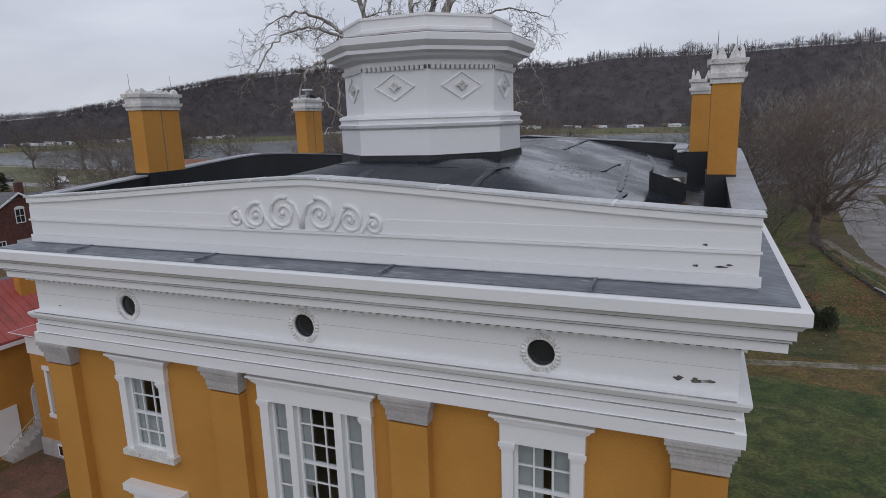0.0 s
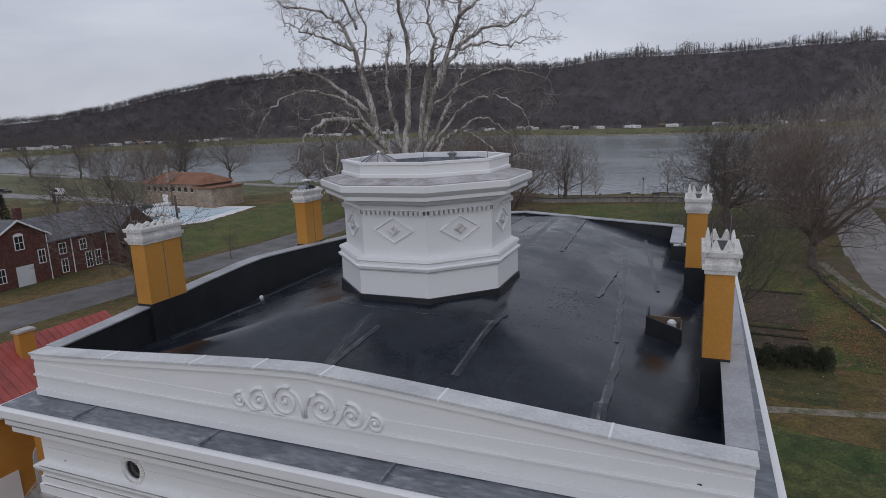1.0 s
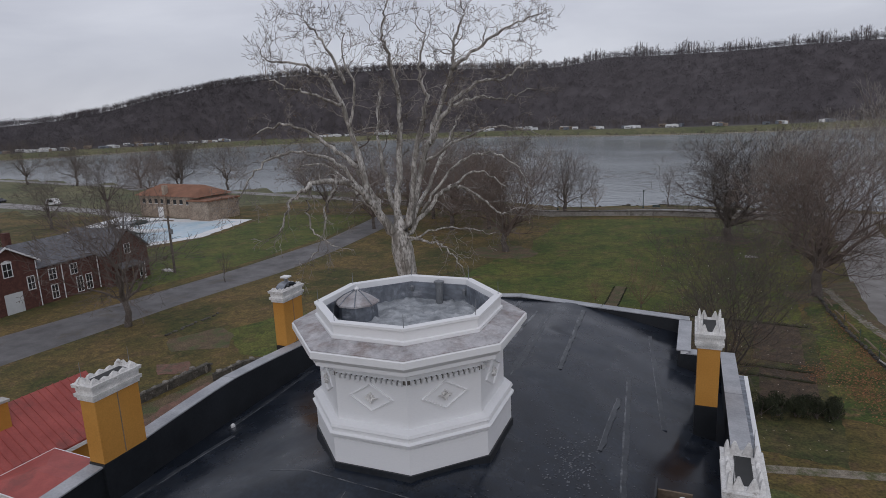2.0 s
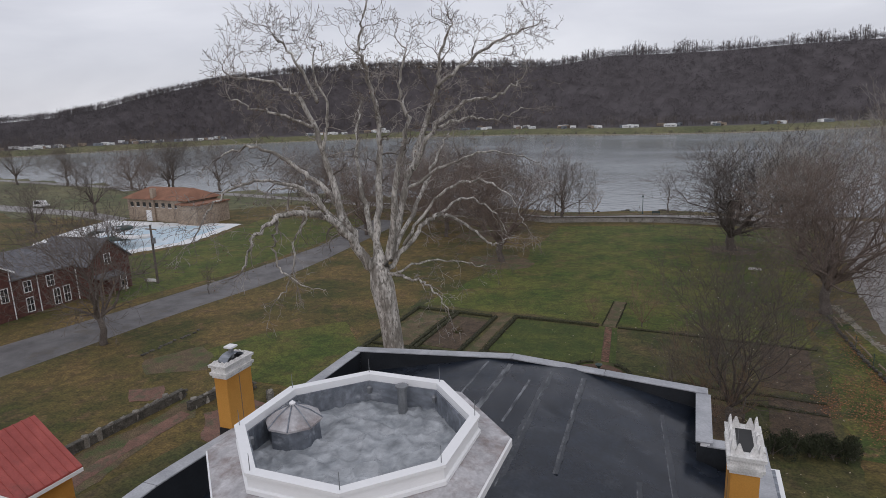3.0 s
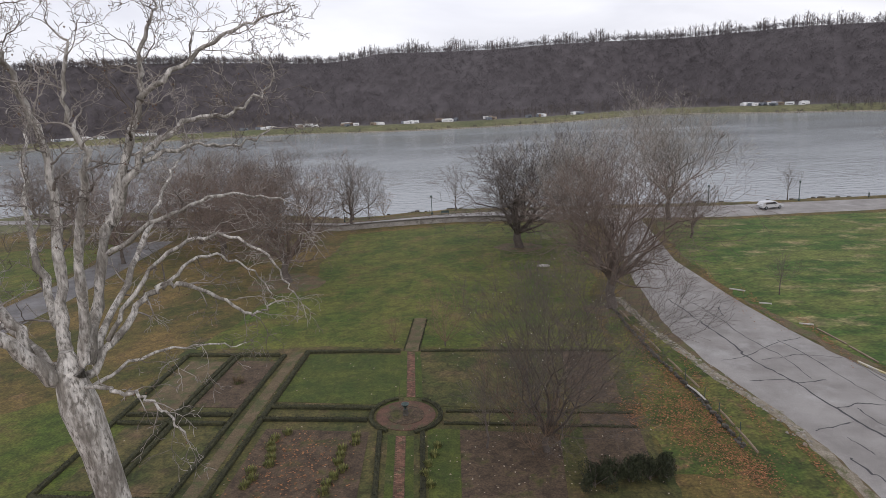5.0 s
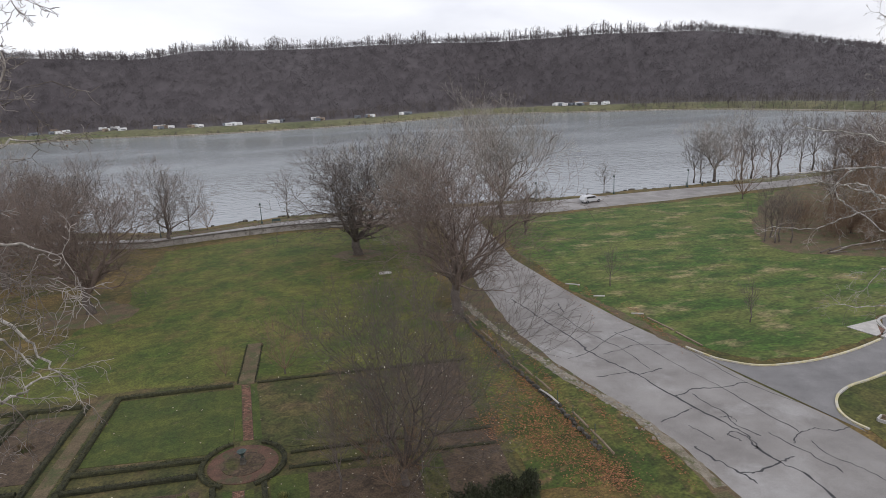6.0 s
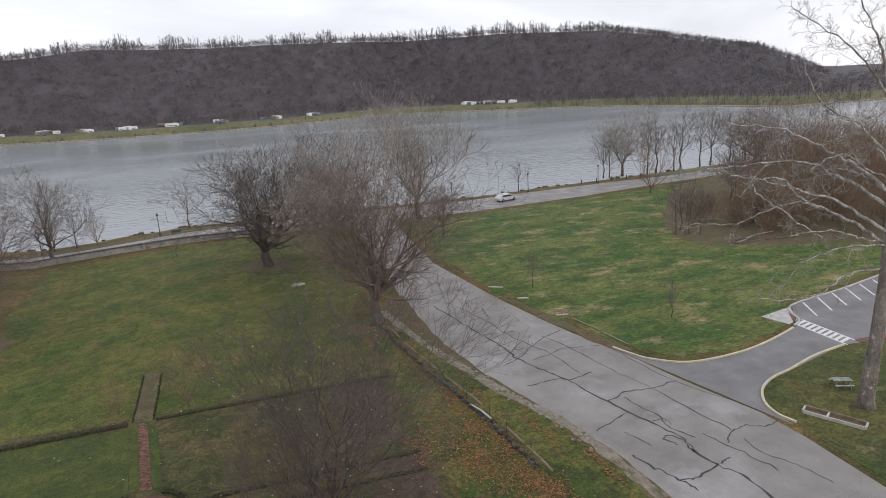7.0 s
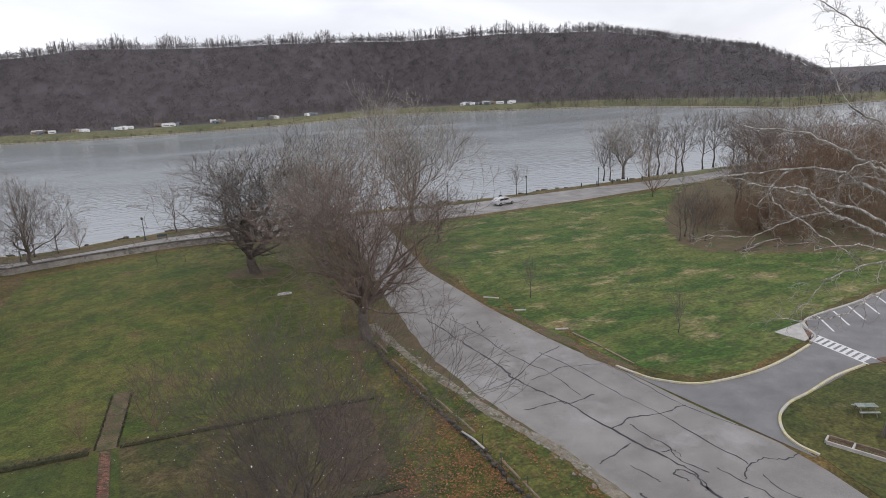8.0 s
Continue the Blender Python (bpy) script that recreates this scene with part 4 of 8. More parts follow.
for i in range(8):
    t = T8 + i * math.pi / 4
    x, y = CX + K8 * 1.94 * math.cos(t), CY + K8 * 1.94 * math.sin(t)
    part("lightning_rod", Mesh().tube([(x, y, 17.3), (x, y, 17.85)], [0.012, 0.004], 5).lathe([(0.05, 17.2), (0.06, 17.32), (0.0, 17.36)], 6, CX + K8 * 1.78 * math.cos(t), CY + K8 * 1.78 * math.sin(t)), STEEL, cup)
# diamonds and dentils on the eight faces
for i in range(8):
    t = T8 + math.pi / 8 + i * math.pi / 4
    nx_, ny_ = math.cos(t), math.sin(t)
    ux, uy = -ny_, nx_
    ap = K8 * 2.02 * math.cos(math.pi / 8)

    def on(u, z, o):
        return (CX + nx_ * (ap + o) + ux * u, CY + ny_ * (ap + o) + uy * u, z)

    zc, a, b = 16.07, 0.50, 0.30
    dia = []
    for k in range(4):
        cu, cz = ((1, 0), (0, 1), (-1, 0), (0, -1))[k]
        dia.append([on(cu * a * q, zc + cz * b * q, o) for q, o in ((1.0, 0.0), (1.0, 0.03), (0.92, 0.035), (0.885, 0.004), (0.885, 0.0))])
    d = part("diamond_panel", Mesh().rings(dia, closed=True), WHITE, cup, "raised diamond panel with a carved rosette")
    g = Mesh()
    for k in range(8):
        w = 2 * math.pi * k / 8
        r = 0.10 if k % 2 else 0.15
        g.tube([on(0.02 * math.cos(w), zc + 0.02 * math.sin(w), 0.02), on(0.6 * r * math.cos(w), zc + 0.6 * r * math.sin(w), 0.045), on(r * math.cos(w), zc + r * 0.8 * math.sin(w), 0.012)], [0.03, 0.035, 0.01], 5)
    part("rosette", g, WHITE_WORN, d)
    # Dark strip puts the shade between the dentils into colour.
    part("dentil_shade", Mesh().prism([on(-0.78, 16.425, 0.0), on(0.78, 16.425, 0.0), on(0.78, 16.425, 0.006), on(-0.78, 16.425, 0.006)], [on(-0.78, 16.51, 0.0), on(0.78, 16.51, 0.0), on(0.78, 16.51, 0.006), on(-0.78, 16.51, 0.006)]), PEEL_SHADE, cup, "dark strip standing in for shade between the dentils")
    for k in range(13):
        u = -0.69 + 0.115 * k
        g = Mesh().prism([on(u - 0.034, 16.42, 0.0), on(u + 0.034, 16.42, 0.0), on(u + 0.034, 16.42, 0.07), on(u - 0.034, 16.42, 0.07)], [on(u - 0.034, 16.515, 0.0), on(u + 0.034, 16.515, 0.0), on(u + 0.034, 16.515, 0.09), on(u - 0.034, 16.515, 0.09)])
        part("dentil", g, WHITE, cup)

# ---- chimneys ----


def chimney(x0, x1, y0, y1, broken, tall=1.0):
    """A thin stuccoed stack with a battered white crown."""
    zb = 13.2
    c = part("chimney", Mesh().box(x0, x1, y0, y1, 14.3, 15.88), OCHRE, house, "ochre stucco chimney with a weathered white crown")
    ym = (y0 + y1) / 2
    for xs in (x0 - 0.006, x1 - 0.004):
        part("flue_joint", Mesh().box(xs, xs + 0.01, ym - 0.012, ym + 0.012, 14.32, 15.77), TIMBER, c, "dark vertical joint in the stucco")
    part("membrane_base", Mesh().box(x0 - 0.02 if x0 > 0 else x0 - 0.0, x1 + (0.02 if x0 < 0 else 0.0), y0 - 0.03, y1 + 0.03, zb, 14.298), MEMBRANE_SIDE, c)
    w = Mesh()
    for o, z0, z1 in ((0.03, 15.78, 15.86), (0.07, 15.862, 15.94), (0.03, 15.942, 16.08), (0.08, 16.082, 16.16)):
        w.prism([(x0 - o, y0 - o, z0), (x1 + o, y0 - o, z0), (x1 + o, y1 + o, z0), (x0 - o, y1 + o, z0)], [(x0 - o - 0.01, y0 - o - 0.01, z1), (x1 + o + 0.01, y0 - o - 0.01, z1), (x1 + o + 0.01, y1 + o + 0.01, z1), (x0 - o - 0.01, y1 + o + 0.01, z1)])
    part("crown", w, WHITE_WORN, c, "peeling white moulded crown")
    rr = random.Random(int(100 * (x0 + y0)))
    for side in (0, 1):
        for i in range(5):
            y = y0 + 0.08 + (y1 - y0 - 0.16) * i / 4
            h = (0.30 if i in (0, 4) else 0.2) * rr.uniform(0.8, 1.15) * tall
            if broken and i in (1, 2, 3) and rr.random() < 0.45:
                h *= 0.45
            x = x0 - 0.03 if side == 0 else x1 - 0.05
            m = Mesh().prism([(x, y - 0.11, 16.162), (x + 0.08, y - 0.11, 16.162), (x + 0.08, y + 0.11, 16.162), (x, y + 0.11, 16.162)], [(x + 0.01, y - 0.07, 16.16 + 0.6 * h), (x + 0.07, y - 0.07, 16.16 + 0.6 * h), (x + 0.07, y + 0.07, 16.16 + 0.6 * h), (x + 0.01, y + 0.07, 16.16 + 0.6 * h)])
            m.prism([(x + 0.01, y - 0.07, 16.16 + 0.6 * h), (x + 0.07, y - 0.07, 16.16 + 0.6 * h), (x + 0.07, y + 0.07, 16.16 + 0.6 * h), (x + 0.01, y + 0.07, 16.16 + 0.6 * h)], [(x + 0.03, y - 0.015, 16.16 + h), (x + 0.05, y - 0.015, 16.16 + h), (x + 0.05, y + 0.015, 16.16 + h), (x + 0.03, y + 0.015, 16.16 + h)])
            part("antefix", m, WHITE_WORN, c, "pointed white crown ornament")
    for y in (y0 + 0.0, y1 - 0.07):
        for k in (0, 1):
            xx = x0 + 0.12 + k * (x1 - x0 - 0.24)
            m = Mesh().prism([(xx - 0.09, y, 16.162), (xx + 0.09, y, 16.162), (xx + 0.09, y + 0.07, 16.162), (xx - 0.09, y + 0.07, 16.162)], [(xx - 0.015, y + 0.02, 16.16 + 0.26 * tall), (xx + 0.015, y + 0.02, 16.16 + 0.26 * tall), (xx + 0.015, y + 0.05, 16.16 + 0.26 * tall), (xx - 0.015, y + 0.05, 16.16 + 0.26 * tall)])
            part("antefix", m, WHITE_WORN, c)
    part("flue", Mesh().box(x0 + 0.1, x1 - 0.1, y0 + 0.15, y1 - 0.15, 16.1, 16.17), DARK, c, "dark flue opening")
    return c


chimney(-6.76, -6.32, 2.98, 4.12, False, 0.45)
c2 = chimney(-7.16, -6.74, 10.26, 11.26, True, 0.3)
part("cap_post", Mesh().box(-7.0, -6.9, 10.74, 10.84, 16.16, 16.48), STEEL, c2)
part("cap_plate", Mesh().box(-7.08, -6.82, 10.66, 10.92, 16.482, 16.53), PLASTICWHITE, c2)
cap = Mesh()
for i in range(9):
    t = math.pi * i / 8
    cap.v.extend([(-7.11, 10.76 - 0.34 * math.cos(t), 16.17 + 0.17 * math.sin(t)), (-6.79, 10.76 - 0.34 * math.cos(t), 16.17 + 0.17 * math.sin(t))])
for i in range(8):
    cap.f.append((2 * i, 2 * i + 1, 2 * i + 3, 2 * i + 2))
part("cap_hood", cap, LEAD, c2, "curved grey metal hood")
chimney(6.06, 6.50, 3.15, 4.25, True, 0.75)
chimney(5.66, 6.16, 9.7, 10.9, True, 0.8)

for x, y in ((6.12, 3.25), (6.44, 4.15), (-6.7, 3.05), (-6.45, 4.08), (5.75, 9.8)):
    part("lightning_rod", Mesh().tube([(x, y, 16.1), (x, y, 16.62)], [0.01, 0.004], 5), STEEL, house)


# ---- windows of the front ----
def sash(parent, x0, x1, z0, z1, y, cols, rows, blind=(0, 0)):
    part("pane", Mesh().box(x0, x1, y + 0.02, y + 0.028, z0, z1), PANE, parent, "clear reflecting glass").visible_shadow = False
    g = Mesh()
    g.box(x0, x0 + 0.045, y - 0.02, y + 0.05, z0, z1).box(x1 - 0.045, x1, y - 0.02, y + 0.05, z0, z1)
    g.box(x0 + 0.045, x1 - 0.045, y - 0.02, y + 0.05, z0, z0 + 0.06).box(x0 + 0.045, x1 - 0.045, y - 0.02, y + 0.05, z1 - 0.05, z1)
    zm = (z0 + z1) / 2
    g.box(x0 + 0.045, x1 - 0.045, y - 0.022, y + 0.05, zm - 0.025, zm + 0.025)
    part("sash_frame", g, WHITE, parent)
    for i in range(1, cols):
        x = x0 + (x1 - x0) * i / cols
        part("glazing_bar", Mesh().box(x - 0.012, x + 0.012, y - 0.012, y + 0.018, z0 + 0.06, z1 - 0.05), WHITE, parent)
    for i in range(1, rows):
        z = z0 + (z1 - z0) * i / rows
        if abs(z - zm) > 0.05:
            part("glazing_bar", Mesh().box(x0 + 0.045, x1 - 0.045, y - 0.01, y + 0.016, z - 0.012, z + 0.012), WHITE, parent)


def window(x, half, z0, z1, crown, posts, lights, label):
    """A white surround with a crown moulding; posts are (x0, x1), lights (x0, x1, columns, rows)."""
    g = Mesh()
    g.box(x - half - 0.02, x + half + 0.02, -0.014, 0.098, z1 + 0.001, z1 + 0.32)
    win = part("window", g, WHITE, house, label)
    for i, (a, b) in enumerate(posts):
        part("jamb", Mesh().box(x + a, x + b, 0.0, 0.4, z0, z1), WHITE, win)
        if i in (0, len(posts) - 1):
            part("jamb_cap", Mesh().box(x + a - 0.04, x + b + 0.04, -0.035, -0.001, z1 - 0.07, z1 - 0.002).box(x + a - 0.02, x + b + 0.02, -0.02, -0.001, z1 - 0.12, z1 - 0.071), WHITE, win)
    for o, a, b in ((0.05, 0.321, 0.355), (0.085, 0.356, 0.405), (0.12, 0.406, 0.44), (0.16, 0.441, crown)):
        part("crown_moulding", Mesh().box(x - half - o, x + half + o, -o * 0.75, 0.098, z1 + a, z1 + b), WHITE, win)
    part("sill", Mesh().box(x - half - 0.06, x + half + 0.06, -0.07, 0.42, z0 - 0.13, z0 - 0.001), WHITE_WORN, win, "weathered white sill")
    part("head", Mesh().box(x - half + 0.1, x + half - 0.1, 0.1, 0.42, z1 - 0.02, z1 + 0.06), WHITE, win)
    for a, b, cols, rows in lights:
        sash(win, x + a, x + b, z0, z1 - 0.02, 0.14, cols, rows)
    return win


def shade(win, x0, x1, z0, z1, label="white drawn blind"):
    part("blind", Mesh().box(x0, x1, 0.215, 0.235, z0, z1), BLIND, win, label)


for x in (-4.0, 3.98):
    w = window(x, 0.62, 8.98, 10.55, 0.48, ((-0.62, -0.44), (0.44, 0.62)), ((-0.44, 0.44, 3, 4),), "tall white sash window with a drawn blind")
    window(x, 0.62, 5.0, 7.6, 0.6, ((-0.62, -0.44), (0.44, 0.62)), ((-0.44, 0.44, 3, 6),), "tall white sash window with dark panes")
    if x > 0:
        shade(w, 3.55, 3.96, 8.99, 10.52)
        shade(w, 4.08, 4.41, 8.99, 10.52)
    else:
        shade(w, -4.43, -3.57, 8.99, 9.72)
        shade(w, -4.43, -4.19, 9.74, 10.52, "pale curtain edge")
TX = -0.02
tri = window(TX, 1.13, 8.3, 10.55, 0.48, ((-1.13, -0.95), (-0.56, -0.41), (0.41, 0.56), (0.95, 1.13)), ((-0.41, 0.41, 3, 6), (-0.95, -0.56, 1, 4), (0.56, 0.95, 1, 4)), "triple white window with narrow side lights")
shade(tri, TX - 0.94, TX - 0.57, 8.32, 10.52, "pale curtain")
shade(tri, TX + 0.57, TX + 0.94, 8.32, 10.52, "pale curtain")
shade(tri, TX - 0.40, TX - 0.20, 8.9, 10.52, "pale curtain")
door = part("door", Mesh().box(-0.66, 0.94, 0.2, 0.3, 1.0, 4.6), WHITE, house, "white entrance door")
part("fanlight", Mesh().box(-0.66, 0.94, 0.22, 0.28, 4.602, 6.6), GLASS, door)

# scroll ornament on the front parapet


def spiral(m, cx, cz, r, turns, hand, start):
    pts, rad = [], []
    n = 26
    for i in range(n + 1):
        q = i / n
        a = start + hand * 2 * math.pi * turns * q
        rr = 1.16 * r * (1 - 0.8 * q)
        pts.append((cx + rr * math.cos(a), PY0 - 0.012, cz + rr * math.sin(a)))
        rad.append(0.040 * (1 - 0.35 * q))
    m.tube(pts, rad, 6)
    m.tube([(cx - 0.03, PY0 - 0.012, cz), (cx + 0.03, PY0 - 0.012, cz)], 0.05, 6)


g = Mesh()
SX = -0.06
for sg in (-1, 1):
    for cx, cz, r, hand, st in ((0.30, 13.90, 0.245, 1, 1.9), (0.76, 13.85, 0.20, 1, 2.0), (1.11, 13.80, 0.135, 1, 2.0)):
        spiral(g, SX + sg * cx * 1.2, cz - 0.03 * (sg > 0) * cx, r, 1.55, hand * (1 if sg > 0 else -1) * -1, st if sg > 0 else math.pi - st)
    dz = -0.03 if sg > 0 else 0.0
    for c in ([(0.02, 13.66), (0.03, 13.86), (0.10, 14.06), (0.22, 14.13)], [(0.34, 13.655), (0.50, 13.66), (0.58, 13.78), (0.66, 14.0), (0.70, 14.04)], [(0.80, 13.65), (0.92, 13.66), (0.99, 13.76), (1.05, 13.91), (1.08, 13.93)]):
        p = [(SX + sg * u * 1.2, PY0 - 0.012, z + dz * u) for u, z in c]
        g.tube(p, [0.03] + [0.036] * (len(p) - 2) + [0.028], 6)
part("scroll_ornament", g, WHITE, house, "white carved scroll ornament", smooth=True)


# ---- bare trees ----
def branch(m, tips, rr, p, d, r, length, depth, spread, lift, wig, sides, rmin=0.006):
    """One limb with its side shoots, thinning and turning as it grows."""
    n = 4 if depth > 2 else 3 if depth > 1 or len(sides) == 5 else 2 if depth > 0 else 1
    length *= 0.72 if depth == 0 else 1.0
    pts, rad = [p.copy()], [r]
    for i in range(n):
        d = (d + Vector((rr.gauss(0, wig), rr.gauss(0, wig), rr.gauss(0, wig) + lift))).normalized()
        p = p + d * (length / n)
        pts.append(p.copy())
        rad.append(max(rmin, r * (1 - 0.42 * (i + 1) / n)))
    m.tube([tuple(q) for q in pts], rad, sides[min(depth, len(sides) - 1)], caps=depth > 2)
    if depth == 0:
        tips.append(tuple(p))
        return
    kids = 2 if rr.random() < 0.5 else 3
    base = rr.uniform(0, 6.28)
    for k in range(kids):
        side = d.orthogonal().normalized()
        side.rotate(Matrix.Rotation(base + k * 6.28 / kids + rr.uniform(-0.5, 0.5), 3, d))
        a = rr.uniform(0.6, 1.2) * spread
        nd = (d * math.cos(a) + side * math.sin(a)).normalized()
        branch(m, tips, rr, p, nd, rad[-1] * rr.uniform(0.62, 0.85), length * rr.uniform(0.62, 0.9), depth - 1, spread, lift, wig, sides, rmin)
    for i in range(1, n):
        if rr.random() < 0.75:
            side = d.orthogonal().normalized()
            side.rotate(Matrix.Rotation(rr.uniform(0, 6.28), 3, d))
            nd = (d * 0.5 + side * 0.9).normalized()
            branch(m, tips, rr, pts[i], nd, rad[i] * 0.45, length * rr.uniform(0.4, 0.65), max(0, depth - 2), spread, lift, wig, sides, rmin)


def tree_parts(seed, height, trunk_r, depth, spread=0.55, lift=0.06, wig=0.12, lean=(0, 0), clear=0.25, limbs=5, rmin=0.008, droop=0.0):
    """Trunk and crown meshes of a bare tree that stands at its own origin."""
    rr = random.Random(seed)
    trunk, crown, tips = Mesh(), Mesh(), []
    h = height * clear
    top = Vector((lean[0] * h, lean[1] * h, h))
    pts = [Vector((0, 0, -0.2)), Vector((0, 0, 0.15 * h)), top * 0.55 + Vector((rr.gauss(0, 0.05 * h), rr.gauss(0, 0.05 * h), 0)), top]
    trunk.tube([tuple(q) for q in pts], [trunk_r * 1.35, trunk_r * 1.05, trunk_r * 0.92, trunk_r * 0.85], 10)
    first = height * (1 - clear) * 0.34
    base = rr.uniform(0, 6.28)
    for k in range(limbs):
        a = base + 6.28 * k / limbs + rr.uniform(-0.4, 0.4)
        e = rr.uniform(0.45, 1.25) if k else 1.45
        d = Vector((math.cos(a) * math.cos(e), math.sin(a) * math.cos(e), math.sin(e)))
        start = top * rr.uniform(0.82, 1.0) if k else top
        branch(crown, tips, rr, start, d, trunk_r * rr.uniform(0.4, 0.62), first * rr.uniform(0.8, 1.2), depth, spread, lift - droop, wig, (3, 3, 3, 4, 5, 6, 6), rmin)
    return trunk, crown, tips


TREES, TIPS = {}, {}


def tree_kind(kind, seed, bark, twig, **kw):
    t, c, TIPS[kind] = tree_parts(seed, **kw)
    TREES[kind] = (t.data("trunk", bark, True), c.data("crown", twig))


def tree(kind, x, y, label, scale=1.0, turn=0.0, z=0.0, group="bare trees", name="tree", plan=True):
    ob = thing(name, x, y, z, label, "tree", group, turn=turn, plan=plan)
    ob.scale = (1.13 * scale,) * 3
    part("trunk", TREES[kind][0], None, ob)
    part("crown", TREES[kind][1], None, ob)
    return ob


TWIG_DARK = mat("dark_brown_twigs", (0.074, 0.060, 0.052), (0.125, 0.104, 0.09), 0.95, 0.8, 6, 0.2, 0.0)
tree_kind("oak", 3, BARK, TWIG_DARK, height=13, trunk_r=0.42, depth=6, spread=0.62, lift=0.05, wig=0.15, lean=(-0.2, 0.0), clear=0.16, limbs=9, rmin=0.0135)
tree_kind("maple", 8, BARK, TWIG_RED, height=13, trunk_r=0.43, depth=6, spread=0.60, lift=0.045, wig=0.14, clear=0.2, limbs=10, rmin=0.0115)
tree_kind("slim", 5, BARK, TWIG, height=8, trunk_r=0.12, depth=4, spread=0.45, lift=0.10, wig=0.12, clear=0.3, limbs=5, rmin=0.013)
tree_kind("shrub", 9, BARK, TWIG_WARM, height=7, trunk_r=0.10, depth=4, spread=0.40, lift=0.12, wig=0.10, clear=0.1, limbs=8, rmin=0.011)


# ---- formal garden ----
def flat_bed(name, x0, x1, y0, y1, material, label, z1=0.02, category="garden bed"):
    return solid(name, Mesh().slab([(x0, y0), (x1, y0), (x1, y1), (x0, y1)], -0.1, z1), material, label, category)


def askew_bed(name, outline, material, label, z1=0.035, category="garden bed"):
    return solid(name, Mesh().slab(outline, -0.1, z1), material, label, category)


def leafy_strip(pts, w, h, seed, step=0.35):
    """A clipped hedge along a line, with an uneven leafy face."""
    m = Mesh()
    prof = [(-0.5, 0.0), (-0.52, 0.45), (-0.46, 0.85), (-0.2, 1.0), (0.2, 1.0), (0.46, 0.85), (0.52, 0.45), (0.5, 0.0)]
    loops = []
    for (ax, ay), (bx, by) in zip(pts, pts[1:]):
        d = Vector((bx - ax, by - ay))
        n = max(1, int(d.length / step))
        nr = Vector((-d.y, d.x)).normalized()
        for i in range(n + 1):
            c = Vector((ax, ay)) + d * i / n
            ring = []
            for k, (o, z) in enumerate(prof):
                q = 1 + 0.28 * noise.noise(Vector((c.x * 2.3 + k * 3.1, c.y * 2.3, seed + z * 2)))
                ring.append((c.x + nr.x * o * w * q, c.y + nr.y * o * w * q, max(-0.02, z * h * (1 + 0.25 * noise.noise(Vector((c.x * 1.9, c.y * 1.9, seed + 7 + k * 0.7)))))))
            loops.append(ring)
    m.rings(loops)
    rr = random.Random(seed)
    total = sum((Vector(a) - Vector(b)).length for a, b in zip(pts, pts[1:]))
    for _ in range(int(total * 55)):
        (ax, ay), (bx, by) = rr.choice(list(zip(pts, pts[1:])))
        t = rr.random()
        d = Vector((bx - ax, by - ay))
        nr = Vector((-d.y, d.x)).normalized()
        o = rr.uniform(-0.55, 0.55) * w
        z = h * (rr.uniform(0.95, 1.12) if abs(o) < 0.42 * w else rr.uniform(0.2, 1.05))
        c = Vector((ax + d.x * t + nr.x * o, ay + d.y * t + nr.y * o, z))
        a, b = Vector((rr.gauss(0, 1), rr.gauss(0, 1), rr.gauss(0, 1))).normalized() * 0.06, Vector((rr.gauss(0, 1), rr.gauss(0, 1), rr.gauss(0, 1))).normalized() * 0.06
        m.add([tuple(c), tuple(c + a), tuple(c + a + b), tuple(c + b)], [(0, 1, 2, 3)])
    return m


def hedge(pts, w=0.34, h=0.26, seed=1, label="low clipped dark green box hedge along a garden bed"):
    return solid("hedge", leafy_strip(pts, w, h, seed), HEDGE, label, "hedge", "box hedges of the formal garden")


askew_bed("lawn_panel", [(-14.5, 48.6), (-5.75, 48.6), (-6.75, 57.0), (-14.5, 56.8)], PANELLAWN, "bright green lawn panel framed by hedges", 0.03, "lawn")
askew_bed("lawn_panel", [(-3.7, 48.6), (5.0, 48.6), (5.0, 57.4), (-5.3, 57.2)], SHADELAWN, "mossy lawn panel in the garden", 0.03, "lawn")
flat_bed("garden_bed", -20.4, -16.8, 47.6, 55.4, SOIL, "bare brown soil bed with a small dark shrub", 0.035)
flat_bed("garden_bed", -24.3, -21.3, 47.0, 55.2, PATHEDGE, "dry brown grass bed framed by box hedge", 0.035)
askew_bed("garden_bed", [(-13.9, 37.4), (-6.2, 37.4), (-7.0, 44.9), (-13.9, 44.9)], SOIL, "bare brown soil bed with scattered red leaves")
flat_bed("garden_bed", -23.8, -16.6, 37.8, 44.6, SHADELAWN, "mossy grass bed framed by box hedge", 0.035)
askew_bed("garden_bed", [(-0.4, 36.6), (5.0, 36.6), (5.0, 45.6), (-1.2, 45.6)], SOIL, "bare grey-brown soil bed under a bare tree")
askew_bed("garden_bed", [(-2.1, 36.6), (-0.42, 36.6), (-1.22, 45.6), (-3.3, 45.6)], PANELLAWN, "strip of green moss beside the brick walk", 0.03)
flat_bed("garden_bed", 6.0, 9.4, 50.0, 58.6, SOIL, "long brown soil bed", 0.035)
flat_bed("garden_bed", 6.4, 9.9, 41.6, 48.6, SOIL, "long brown soil bed", 0.035)
patch("ground_garden", [(-26, 35.6), (10.8, 35.6), (10.4, 61), (-26, 60)], SHADELAWN, "mossy winter grass between the garden beds", 0.006, 1.0)
